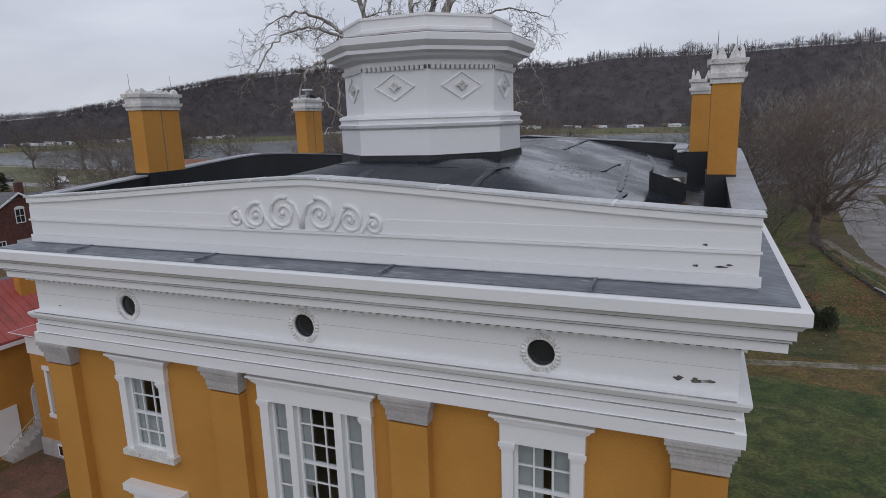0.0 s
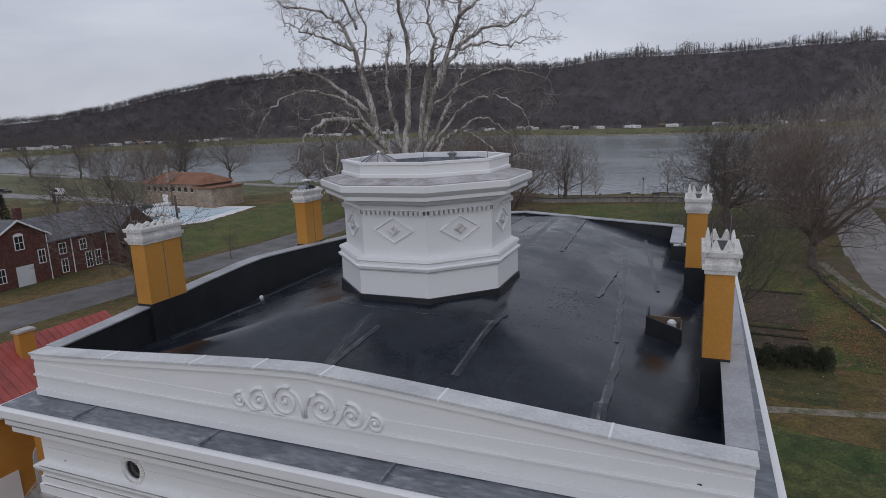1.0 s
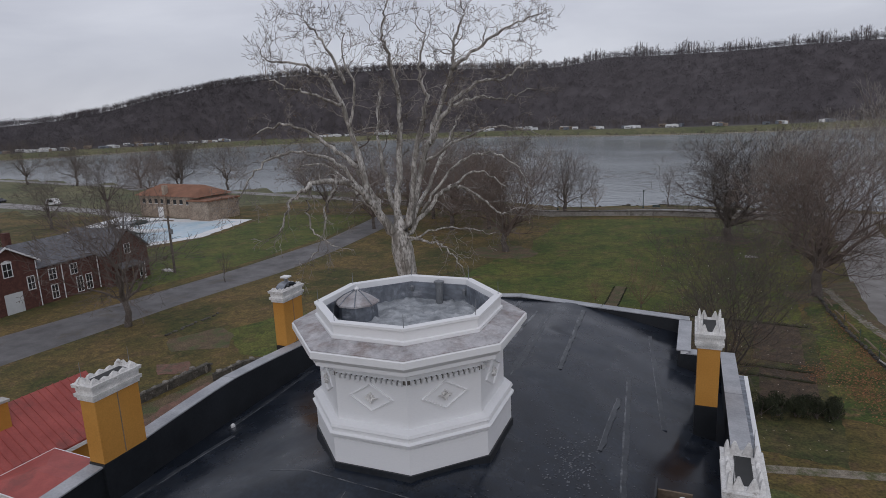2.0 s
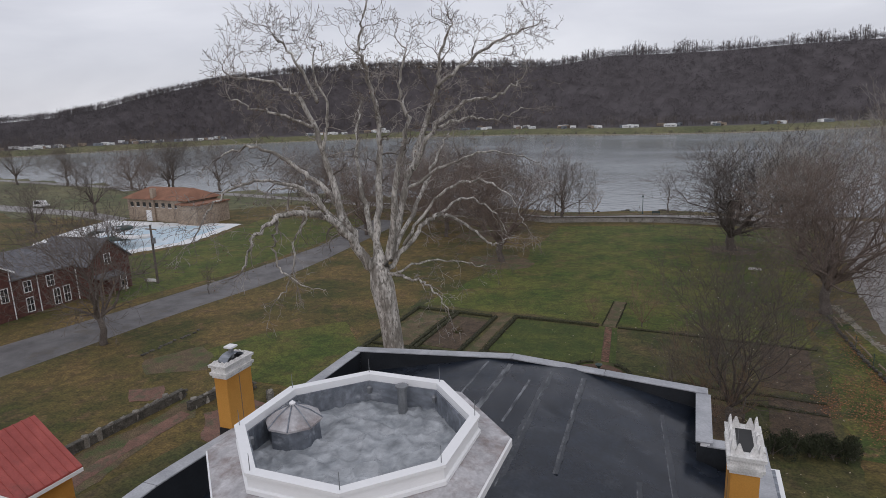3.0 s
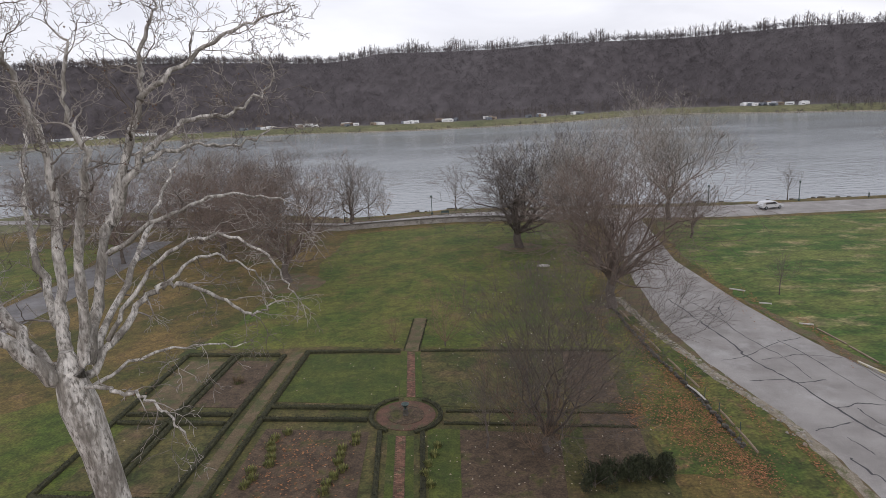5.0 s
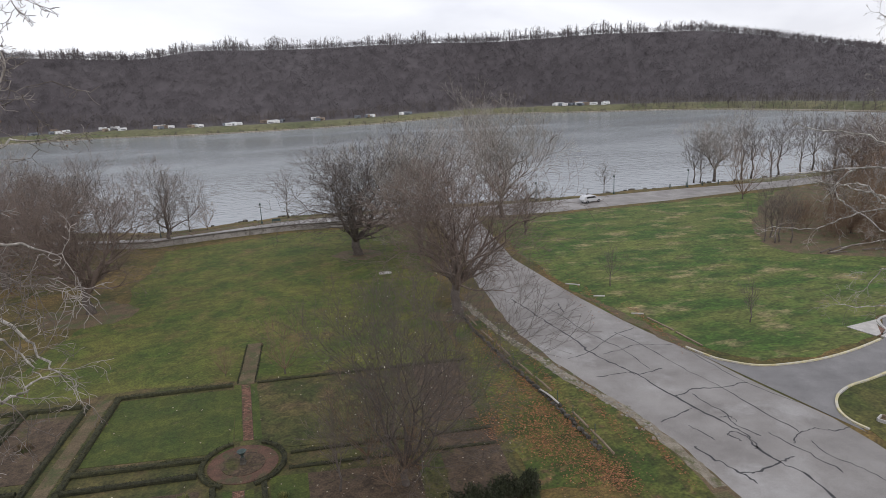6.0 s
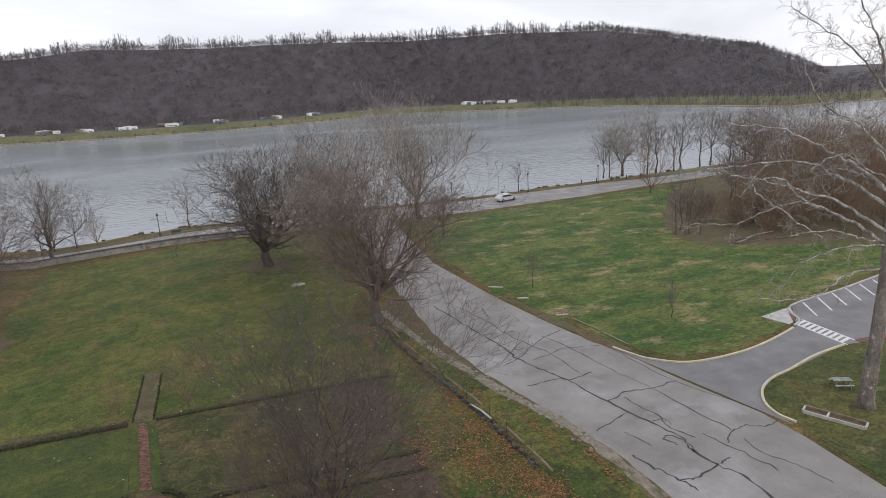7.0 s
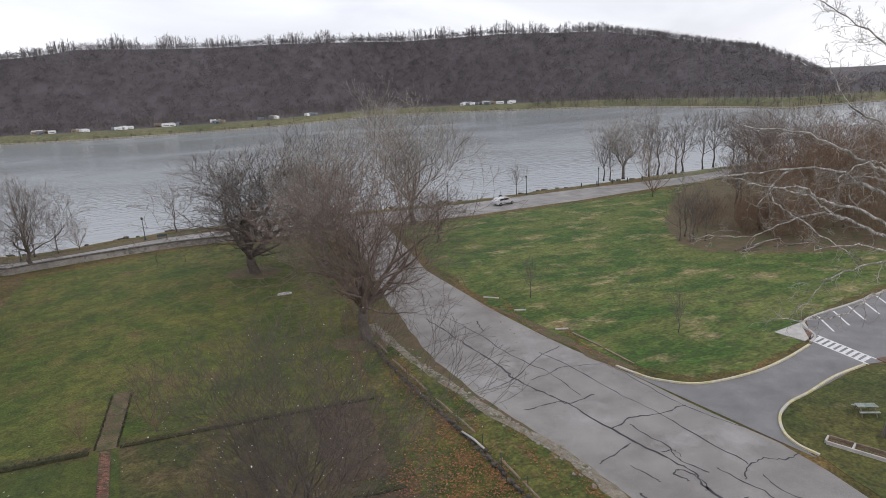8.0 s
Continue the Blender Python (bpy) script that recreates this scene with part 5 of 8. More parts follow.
# brick walks
BRICKPIECE = mat("old_red_paving_brick", (0.105, 0.052, 0.034), (0.19, 0.098, 0.064), 0.9, 1.2, 14, 0.3, 0.3, 0.01, rand=0.45, island=True, c3=(0.085, 0.076, 0.036), c3_scale=0.9, c3_band=(0.54, 0.66))
def slanted(m, y0, slope):
    """Shears a walk sideways along its length."""
    m.v = [(p[0] + slope * (p[1] - y0), *p[1:]) for p in m.v]
    return m


for x0, x1, y0, y1, ya, slope in ((-5.2, -4.55, 33.5, 44.6, 44.6, -0.14), (-5.3, -4.65, 49.8, 57.7, 49.8, -0.145)):
    solid("path", slanted(Mesh().slab([(x0, y0), (x1, y0), (x1, y1), (x0, y1)], -0.1, 0.024), ya, slope), SOIL, "mossy bed of a narrow brick garden walk", "path", kind="structure")
    m, rb, row, y = Mesh(), random.Random(int(y0)), 0, y0 + 0.06
    while y < y1 - 0.08:
        x = x0 + 0.02 + (0.1 if row % 2 else 0.0)
        while x < x1 - 0.1:
            w = min(0.2, x1 - 0.015 - x)
            h = 0.035 + rb.uniform(-0.006, 0.008)
            m.box(x + 0.008, x + w - 0.008, y - 0.045 + rb.uniform(-0.006, 0.006), y + 0.045, 0.0, h)
            x += 0.2
        y += 0.107
        row += 1
    solid("path_bricks", slanted(m, ya, slope), BRICKPIECE, "old red paving bricks of a garden walk", "path", kind="stuff")
    for a, b in ((x0 - 0.5, x0 - 0.01), (x1 + 0.01, x1 + 0.5)):
        solid("path_verge", slanted(Mesh().slab([(a, y0), (b, y0), (b, y1), (a, y1)], -0.1, 0.022), ya, slope), PANELLAWN, "mossy verge of a garden walk", "path", kind="structure")
solid("path", Mesh().slab([(-6.7, 57.75), (-5.5, 57.75), (-5.75, 65.4), (-6.9, 65.4)], -0.1, 0.024), PATHEDGE, "worn earth and brick garden walk towards the lawn", "path", kind="structure")
for x in (-6.75, -5.5):
    hedge([(x, 57.9), (x - 0.2, 65.2)], 0.10, 0.05, 60, "thin low dark edging beside the earth walk")
for x0, x1, y0, y1 in ((-16.1, -15.2, 36, 57.2), (-20.95, -20.6, 37, 56)):
    solid("path", Mesh().slab([(x0, y0), (x1, y0), (x1, y1), (x0, y1)], -0.1, 0.024), PATHEDGE, "narrow worn earth garden walk", "path", kind="structure")
# box hedges
for i, pts in enumerate((
        [(-25, 56.3), (-17.0, 56.4)], [(-15.0, 57.1), (-7.0, 57.6)], [(-5.3, 57.8), (10, 58.9)],
        [(-24.6, 46.3), (-17.0, 46.5)], [(-14.9, 46.0), (-7.4, 46.3)], [(-14.9, 47.7), (-7.2, 47.9)], [(-24.6, 45.2), (-17.0, 45.3)], [(-2.3, 47.9), (9.8, 48.7)], [(-2.3, 46.3), (9.8, 46.9)],
        [(-16.75, 37), (-16.6, 56.4)], [(-14.6, 37), (-14.75, 57.1)], [(-21.2, 37), (-20.95, 56.2)], [(-20.6, 37), (-20.5, 56.2)], [(-24.9, 37), (-25, 56.3)],
        [(-14.4, 37), (-6.3, 36.8)], [(-24.9, 37), (-16.9, 37)], [(-5.1, 36.8), (-6.3, 45)], [(-2.4, 36.4), (-3.6, 45.4)], [(-2.4, 36.4), (5.2, 36.2)])):
    hedge(pts, 0.30, 0.15, i + 1, "low ragged green edging beside the brick walk") if -6.6 < pts[0][0] < -2.0 and pts[0][1] < 37 and pts[1][1] > 40 else hedge(pts, seed=i + 1) if pts[0][0] < -5.4 or pts[0][1] < 45.8 else hedge(pts, 0.24, 0.14, i + 1, "thin ragged low box edging along a garden bed")
ring = [(-4.95 + 2.35 * math.cos(radians(a)), 47.2 + 2.35 * math.sin(radians(a))) for a in list(range(112, 249, 8))]
hedge(ring, 0.30, 0.22, 41, "curved box hedge round the garden fountain")
ring = [(-4.95 + 2.35 * math.cos(radians(a)), 47.2 + 2.35 * math.sin(radians(a))) for a in list(range(-68, 69, 8))]
hedge(ring, 0.30, 0.22, 42, "curved box hedge round the garden fountain")
m = Mesh()
prof = [(2.0, 0.0), (2.0, 0.04), (1.25, 0.04), (1.25, 0.0)]
m.rings([[(-4.95 + r * math.cos(2 * math.pi * i / 40), 47.2 + r * math.sin(2 * math.pi * i / 40), z) for r, z in prof] for i in range(40)], closed=True)
solid("path_circle", m, BRICKPATH, "ring of old brick paving round the fountain", "path", kind="structure")
solid("garden_bed", Mesh().lathe([(1.24, -0.05), (1.24, 0.06), (0.0, 0.09)], 32, -4.95, 47.2), SOIL, "round soil bed at the foot of the urn", "garden bed")
urn = thing("garden_urn", -4.95, 47.2, 0.05, "dark green bronze urn on a pedestal amid the garden", "urn")
part("pedestal", Mesh().box(-0.2, 0.2, -0.2, 0.2, 0, 0.1).box(-0.15, 0.15, -0.15, 0.15, 0.1, 0.5), STONEWALL, urn, "dark mossy stone pedestal")
part("bowl", Mesh().lathe([(0.1, 0.5), (0.06, 0.58), (0.12, 0.66), (0.27, 0.86), (0.32, 0.93), (0.28, 0.93), (0.0, 0.75)], 16), BRONZE, urn, smooth=True)

# tufts in the beds
TUFT = mat("yellow_green_perennials", (0.10, 0.12, 0.035), (0.21, 0.20, 0.07), 0.9, 2, 12, 0.35, 0.0, rand=0.3, island=True)


def tuft(x, y, r, h, seed, material, label, category="plant"):
    rr = random.Random(seed)
    m = Mesh()
    for _ in range(70):
        a, q = rr.uniform(0, 6.28), r * math.sqrt(rr.random())
        px, py = q * math.cos(a), q * math.sin(a)
        lean = Vector((math.cos(a), math.sin(a), 0)) * rr.uniform(0.1, 0.5) * h
        w = Vector((-math.sin(a), math.cos(a), 0)) * 0.03
        t = Vector((px, py, 0)) + lean + Vector((0, 0, h * rr.uniform(0.5, 1.0)))
        b = Vector((px, py, -0.02))
        mid = (b + t) / 2 + Vector((0, 0, 0.12 * h))
        m.add([tuple(b - w), tuple(b + w), tuple(mid + w), tuple(t), tuple(mid - w)], [(0, 1, 2, 4), (4, 2, 3)])
    return solid("plant_clump", m, material, label, category, "perennial clumps", x=x, y=y, z=0.035)


rr = random.Random(4)
for i in range(9):
    tuft(-12.6 + rr.uniform(-0.5, 0.5), 38.6 + 0.72 * i, 0.35, 0.42, 100 + i, TUFT, "yellow-green perennial clump on bare soil")
    tuft(-7.9 + rr.uniform(-0.4, 0.4), 38.4 + 0.72 * i, 0.33, 0.42, 200 + i, TUFT, "yellow-green perennial clump on bare soil")
for i in range(5):
    tuft(-2.6 + rr.uniform(-0.4, 0.4), 39.5 + 1.0 * i, 0.28, 0.36, 300 + i, TUFT, "yellow-green perennial clump on bare soil")
tuft(-18.6, 51.5, 0.6, 0.5, 400, LITTER, "small dark brown shrub on bare soil", "shrub")


def leaf_field(name, spots, count, seed, label, size=0.09, material=LEAF, plan=True):
    """Fallen leaves, thickest about the given spots (x, y, spread)."""
    rr = random.Random(seed)
    m = Mesh()
    for _ in range(count):
        x, y, sx, sy = rr.choice(spots)
        px, py = rr.gauss(x, sx), rr.gauss(y, sy)
        a, s = rr.uniform(0, 6.28), size * rr.uniform(0.6, 1.4)
        u, v = Vector((math.cos(a), math.sin(a), rr.uniform(-0.3, 0.3))) * s, Vector((-math.sin(a), math.cos(a), rr.uniform(-0.3, 0.3))) * s * 0.7
        c = Vector((px, py, 0.05 + rr.uniform(0, 0.04)))
        m.add([tuple(c - u), tuple(c - v), tuple(c + u), tuple(c + v)], [(0, 1, 2, 3)])
    return solid(name, m, material, label, "leaves", kind="stuff", plan=plan)


leaf_field("fallen_leaves", [(17.6, 50.3, 0.7, 0.9), (16.1, 48.4, 0.8, 1.2), (16.4, 46.1, 0.8, 1.0), (18.4, 43.2, 0.7, 1.2), (19.2, 41.5, 0.6, 1.0), (17.4, 55.0, 0.5, 1.8), (16.5, 61.0, 0.5, 2.4), (13.4, 49.2, 0.7, 1.2), (15.3, 52.6, 0.9, 2.0), (18.6, 47.6, 0.5, 1.6), (17.3, 43.5, 0.9, 2.0)], 5200, 5, "drifts of fallen orange-brown leaves along the garden edge", 0.062, plan=False)
leaf_field("fallen_leaves", [(21.6, 48.6, 0.22, 2.4), (19.6, 56.4, 0.22, 3.0), (17.6, 63.5, 0.2, 3.0), (23.1, 43.4, 0.2, 1.8)], 900, 15, "line of fallen orange leaves along the gravel edge", 0.06, plan=False)
leaf_field("fallen_leaves", [(-10.7, 42.5, 1.6, 1.2), (-10.4, 39.5, 1.8, 1.2)], 420, 6, "scattered red-brown leaves on bare soil", 0.07)
leaf_field("fallen_leaves", [(22.6, 80, 0.3, 6), (24.4, 72, 0.3, 4), (26.6, 64, 0.25, 3)], 900, 8, "fallen brown leaves along the road edge", 0.06)
leaf_field("fallen_leaves", [(0, 66, 9, 7), (-10, 52, 9, 8), (6, 52, 4, 8), (2, 40, 4, 4), (3, 43, 3.5, 4), (3, 43, 3.5, 4), (-2, 58, 6, 6)], 420, 9, "sparse pale fallen leaves on the grass", 0.06, LEAFPALE)

for x, y, q in ((-23.2, 76.4, 4.6), (11.2, 68.8, 2.6), (3.1, 92.0, 3.0), (-30.5, 90, 4.5), (24.4, 108.2, 2.2), (-8.2, 21.2, 3.0)):
    patch("ground_litter", [(x + q * math.cos(2 * math.pi * k / 14), y + q * 0.8 * math.sin(2 * math.pi * k / 14)) for k in range(14)], LITTER, "brown leaf litter and bare earth under a tree", 0.0115, 0.78)

# ---- garden edge beside the road ----
VERGE = mat("green_bank_grass", (0.037, 0.060, 0.008), (0.100, 0.096, 0.021), 0.95, 0.2, 4.5, 0.45, 0.3, 0.03, contrast=(0.40, 0.60), c3=(0.138, 0.085, 0.040), c3_scale=0.5, c3_band=(0.56, 0.66), mid=(1.2, 0.35))
patch("ground_verge", [(10.6, 42), (15.4, 42), (15.0, 48), (14.1, 52.5), (12.9, 58), (11.7, 64.6), (11, 70), (10.2, 64), (10.5, 52)], VERGE, "leaf-strewn grass bank beside the garden", 0.011)
patch("ground_verge", [(15.5, 40), (20.0, 40), (19.2, 45.7), (18.3, 49.8), (16.7, 53.9), (15.5, 57.8), (13.7, 64), (12.0, 72.3), (11.4, 72.3), (12.4, 64), (13.4, 58), (14.6, 52.5), (15.4, 48)], VERGE, "grass strip between low wall and road", 0.010)
patch("ground_verge", [(19.4, 40), (20.7, 40), (19.9, 46), (19.1, 49.4), (17.9, 53), (16.6, 57.2), (15.4, 63.2), (15.0, 70), (15.0, 76), (12.4, 74), (13.9, 64.3), (15.8, 58), (17.0, 54), (18.6, 50), (19.4, 45.8)], LITTER, "dirt and leaves along the road edge", 0.014, 0.15)


def ribbon(pts, w, z0, z1, rough=0.0, seed=0):
    """A flat band of that width along a line."""
    rr = random.Random(seed)
    m = Mesh()
    loops = []
    for i, p in enumerate(pts):
        a, b = pts[max(0, i - 1)], pts[min(len(pts) - 1, i + 1)]
        d = Vector((b[0] - a[0], b[1] - a[1])).normalized()
        n = Vector((-d.y, d.x)) * w / 2 * (1 + rr.uniform(-rough, rough))
        loops.append([(p[0] + n.x, p[1] + n.y, z0), (p[0] - n.x, p[1] - n.y, z0), (p[0] - n.x, p[1] - n.y, z1), (p[0] + n.x, p[1] + n.y, z1)])
    return m.rings(loops)


def curve_pts(ctrl, n=8):
    """A smooth line through control points."""
    out = []
    for i in range(len(ctrl) - 1):
        p0, p1, p2, p3 = (Vector(ctrl[max(0, min(len(ctrl) - 1, j))]) for j in (i - 1, i, i + 1, i + 2))
        for k in range(n):
            t = k / n
            q = 0.5 * ((2 * p1) + (p2 - p0) * t + (2 * p0 - 5 * p1 + 4 * p2 - p3) * t * t + (3 * p1 - p0 - 3 * p2 + p3) * t ** 3)
            out.append(tuple(q))
    out.append(tuple(ctrl[-1]))
    return out


def block(rr, sx, sy, sz):
    """A rough stone with knocked-off corners, at its own origin."""
    m = Mesh()
    for z, q in ((0, 1.0), (sz * 0.6, 1.03), (sz, 0.82)):
        m.v.extend([(sx * q * math.cos(a) * rr.uniform(0.85, 1.1), sy * q * math.sin(a) * rr.uniform(0.85, 1.1), z * rr.uniform(0.9, 1.1)) for a in (0.6, 1.5, 2.5, 3.7, 4.7, 5.7)])
    m.f = [(5, 4, 3, 2, 1, 0), (12, 13, 14, 15, 16, 17)] + [(6 * j + i, 6 * j + (i + 1) % 6, 6 * j + 6 + (i + 1) % 6, 6 * j + 6 + i) for j in (0, 1) for i in range(6)]
    return m


GRAVEL = mat("dusty_stone", (0.18, 0.165, 0.14), (0.32, 0.30, 0.265), 0.92, 2.0, 12, 0.3, 0.4, 0.02, rand=0.3)
GRAVELBED = mat("dusty_gravel", (0.15, 0.125, 0.09), (0.27, 0.24, 0.19), 0.95, 1.2, 14, 0.35, 0.4, 0.02, c3=(0.085, 0.09, 0.035), c3_scale=0.8, c3_band=(0.5, 0.62))
rr = random.Random(12)
STONES = [block(rr, 0.28, 0.16, 0.16).data("stone", STONEWALL) for _ in range(6)]
PALESTONES = [block(rr, 0.17, 0.10, 0.07).data("stone", GRAVEL) for _ in range(5)]


def stone_row(name, pts, step, meshes, label, courses=1, jitter=0.1, wide=1.0):
    """A row of stones, each a part, along a line."""
    pts = [site(*p) for p in pts]
    ob = thing(name, pts[0][0], pts[0][1], 0, label, "stone edging", plan=False)
    o = Vector((pts[0][0], pts[0][1]))
    for c in range(courses):
        for (ax, ay), (bx, by) in zip(pts, pts[1:]):
            d = Vector((bx - ax, by - ay))
            n = max(1, int(d.length / step))
            for i in range(n):
                p = Vector((ax, ay)) + d * (i + 0.5 + 0.5 * (c % 2)) / n - o
                s = new("stone", rr.choice(meshes))
                s.parent = ob
                s.matrix_basis = pose(p.x + rr.gauss(0, jitter), p.y + rr.gauss(0, jitter), c * 0.15 - 0.03, rr.uniform(-6, 6), rr.uniform(-6, 6), math.degrees(math.atan2(d.y, d.x)) + rr.uniform(-14, 14)) @ Matrix.Diagonal((rr.uniform(0.8, 1.2) * wide, rr.uniform(0.8, 1.2) * wide, rr.uniform(0.8, 1.2), 1))
    return ob


stone_row("stone_edging", [(19.4, 45.7), (18.6, 49.8), (16.9, 53.9), (15.7, 57.8), (13.9, 64.0), (12.1, 72.3)], 0.17, PALESTONES, "broken row of pale stones and gravel beside the road", jitter=0.3)
stone_row("low_wall", [(15.4, 45.0), (14.9, 48.6), (14.3, 52.3), (13.1, 57.8), (11.9, 64.6), (11.4, 70)], 0.5, STONES, "low dark dry-stone garden wall", 2, 0.07, 0.8)
solid("path_gravel", ribbon(curve_pts([(20.1, 41), (19.5, 45.7), (18.6, 49.8), (16.9, 53.9), (15.7, 57.8), (13.9, 64.0), (12.3, 72.3)], 6), 0.75, -0.1, 0.0185, 0.35, 9), GRAVELBED, "pale dusty gravel along the road edge", "path", kind="structure")
for i, (ax, ay, bx, by) in enumerate(((15.62, 44.2, 15.3, 46.9), (15.25, 47.2, 14.95, 49.2), (14.55, 52.2, 14.1, 54.4), (14.0, 54.6, 13.55, 56.9), (13.3, 58.2, 12.8, 60.8), (12.7, 61.2, 12.2, 63.8), (12.1, 65, 11.7, 67.6))):
    (ax, ay), (bx, by) = site(ax, ay), site(bx, by)
    ed = thing("timber_edging", ax, ay, 0.42, "weathered timber rail laid along the low wall", "timber", "timber rails on the garden wall", plan=False)
    part("beam", Mesh().tube([(0.18, 0, 0.0), (0.18 + (bx - ax) * 0.5, (by - ay) * 0.5, 0.04), (0.18 + bx - ax, by - ay, 0.0)], [0.075, 0.08, 0.07], 6), TIMBER, ed)
log = thing("fence_rail", 14.35, 51.6, 0.3, "pale split timber rail lying along the low wall", "rail")
part("rail", Mesh().tube([(0.35, -1.2, 0), (0.1, 0, 0.06), (-0.25, 1.3, 0.02)], [0.07, 0.08, 0.06], 7), CONCRETE, log)
for i, (x, y) in enumerate(((15.3, 46.5), (14.8, 48.9), (14.5, 51.0), (14.0, 54.0), (13.2, 57.4), (12.5, 61))):
    fp = thing("fence_post", x + 0.25, y, 0, "thin dark metal garden fence post", "post", "garden fence posts")
    part("stake", Mesh().tube([(0, 0, -0.2), (0, 0, 1.05)], 0.03, 6), BRONZE, fp)
    part("tip", Mesh().lathe([(0.04, 1.05), (0.05, 1.08), (0.0, 1.14)], 6), BRONZE, fp)


# ---- kerbs, markings and cracks ----
def kerb(ctrl, material, label):
    pts = curve_pts(ctrl)
    return solid("kerb", ribbon(pts, 0.15, -0.15, 0.13), material, label, "kerb", kind="structure")


kerb([(27.0, 58.6), (27.6, 57.2), (28.4, 55.9), (30.6, 54.6), (34.4, 55.0), (38, 56.3), (41.6, 58.2)], YELLOWKERB, "worn yellow-painted concrete kerb on a curve")
kerb([(42.4, 54.3), (39.2, 53.2), (36.1, 51.7), (34.0, 50.8), (32.4, 49.6), (31.3, 48.0), (31.0, 46.6), (31.3, 45.4)], YELLOWKERB, "worn yellow-painted concrete kerb on a curve")
kerb([(42.0, 58.6), (43.2, 59.6), (44.9, 62.6), (52, 65.4), (60, 69.0), (75, 76)], CONCRETE, "plain concrete kerb of the parking area")
for a, b in (((23.3, 75.7), (24.5, 75.0)), ((24.6, 71.5), (25.6, 71.3)), ((26.0, 66.3), (27.0, 66.1)), ((26.9, 65.2), (27.7, 62.0)), ((27.7, 61.6), (28.3, 58.6))):
    paint = TIMBER if b[1] < 64 else CONCRETE
    a, b = site(*a), site(*b)
    tie = thing("parking_block", a[0], a[1], 0, "weathered pale timber tie along the road edge", "timber", "timber ties along the road", plan=False)
    part("beam", ribbon([(0, 0), ((b[0] - a[0]) / 2, (b[1] - a[1]) / 2 + 0.02), (b[0] - a[0], b[1] - a[1])], 0.16, -0.05, 0.12, 0.25, 3), paint, tie)
patch("ground_verge", [(24.6, 70), (26.0, 65), (27.3, 60), (28.2, 57.9), (27.2, 58.0), (25.3, 63.2), (23.4, 72.3)], LITTER, "worn dirt strip between road and timber ties", 0.016)
# zebra
for i in range(9):
    t = i / 9
    x, y = 42.35 + 0.35 * t, 58.9 - 4.4 * t
    solid("road_marking", Mesh().slab([(x, y), (x + 1.15, y + 0.55), (x + 1.15, y + 0.25), (x, y - 0.3)], 0.017, 0.022), PAINTLINE, "white painted crossing bar on asphalt", "road marking", "zebra crossing bars", kind="structure")
for a, b in (((42.3, 59.0), (42.7, 54.3)), ((43.45, 59.6), (43.85, 54.9))):
    solid("road_marking", ribbon([a, b], 0.14, 0.017, 0.0225), PAINTLINE, "white painted crossing edge line", "road marking", kind="structure")
for i in range(7):
    x, y = 46.4 + 1.98 * i, 63.1 + 0.78 * i
    solid("road_marking", ribbon([(x, y), (x - 1.3, y - 3.1)], 0.14, 0.017, 0.022), PAINTLINE, "white painted parking bay line", "road marking", "parking bay lines", kind="structure")
solid("pavement", Mesh().slab([(41.0, 61.0), (41.8, 58.9), (43.1, 59.6), (44.6, 62.4)], -0.1, 0.06), CONCRETE, "pale concrete ramp beside the crossing", "pavement", kind="structure")
solid("pavement", Mesh().slab([(41.85, 58.75), (42.25, 58.95), (43.6, 61.3), (43.3, 60.0)], -0.1, 0.064), TERRACOTTA, "red tactile paving beside the crossing", "pavement", kind="structure")
solid("pavement", Mesh().slab([(43.9, 54.3), (47.0, 54.5), (47.0, 55.3), (43.9, 54.95)], -0.1, 0.06), TERRACOTTA, "red tactile paving beside the crossing", "pavement", kind="structure")


def crack(ctrl, seed, w=0.06):
    rr = random.Random(seed)
    q = 0.045 if w < 0.08 else 0.06
    pts = [(x + rr.gauss(0, q), y + rr.gauss(0, q)) for x, y in curve_pts(ctrl, 6)]
    solid("road_crack", ribbon(pts, w, 0.0, 0.0155, 0.6, seed), CRACK, "dark tar-filled crack in the asphalt", "crack", "road cracks", kind="structure")


# long seams along the lanes
crack([(17.0, 72), (17.7, 68.6), (18.5, 65.1), (19.5, 60.9), (19.7, 58.8), (20.6, 56.4), (21.6, 54.1), (22.5, 50.8), (23.5, 48.0), (24.2, 45.7), (24.0, 44.3), (24.4, 42.6), (25.0, 41.4), (25.0, 38)], 50, 0.12)
crack([(18.3, 72.6), (19.8, 68.0), (20.9, 62.6), (22.2, 59.1), (22.7, 55.3)], 51, 0.06)
crack([(23.0, 62.4), (24.1, 59.3), (25.0, 55.1), (26.1, 51.7), (26.6, 48.8), (27.4, 45.6)], 52, 0.07)
crack([(26.8, 58.8), (27.5, 54.3), (28.4, 51.3), (29.6, 49.0), (31.1, 45.5)], 53, 0.05)
crack([(25.6, 45.8), (26.4, 43.4), (27.0, 41.4)], 54, 0.07)
crack([(27.3, 44.6), (27.4, 43.1), (28.2, 41.7), (28.7, 39.8)], 55, 0.05)
crack([(20.7, 44.9), (21.3, 43.2), (21.8, 42.0), (22.1, 41.1)], 56, 0.10)
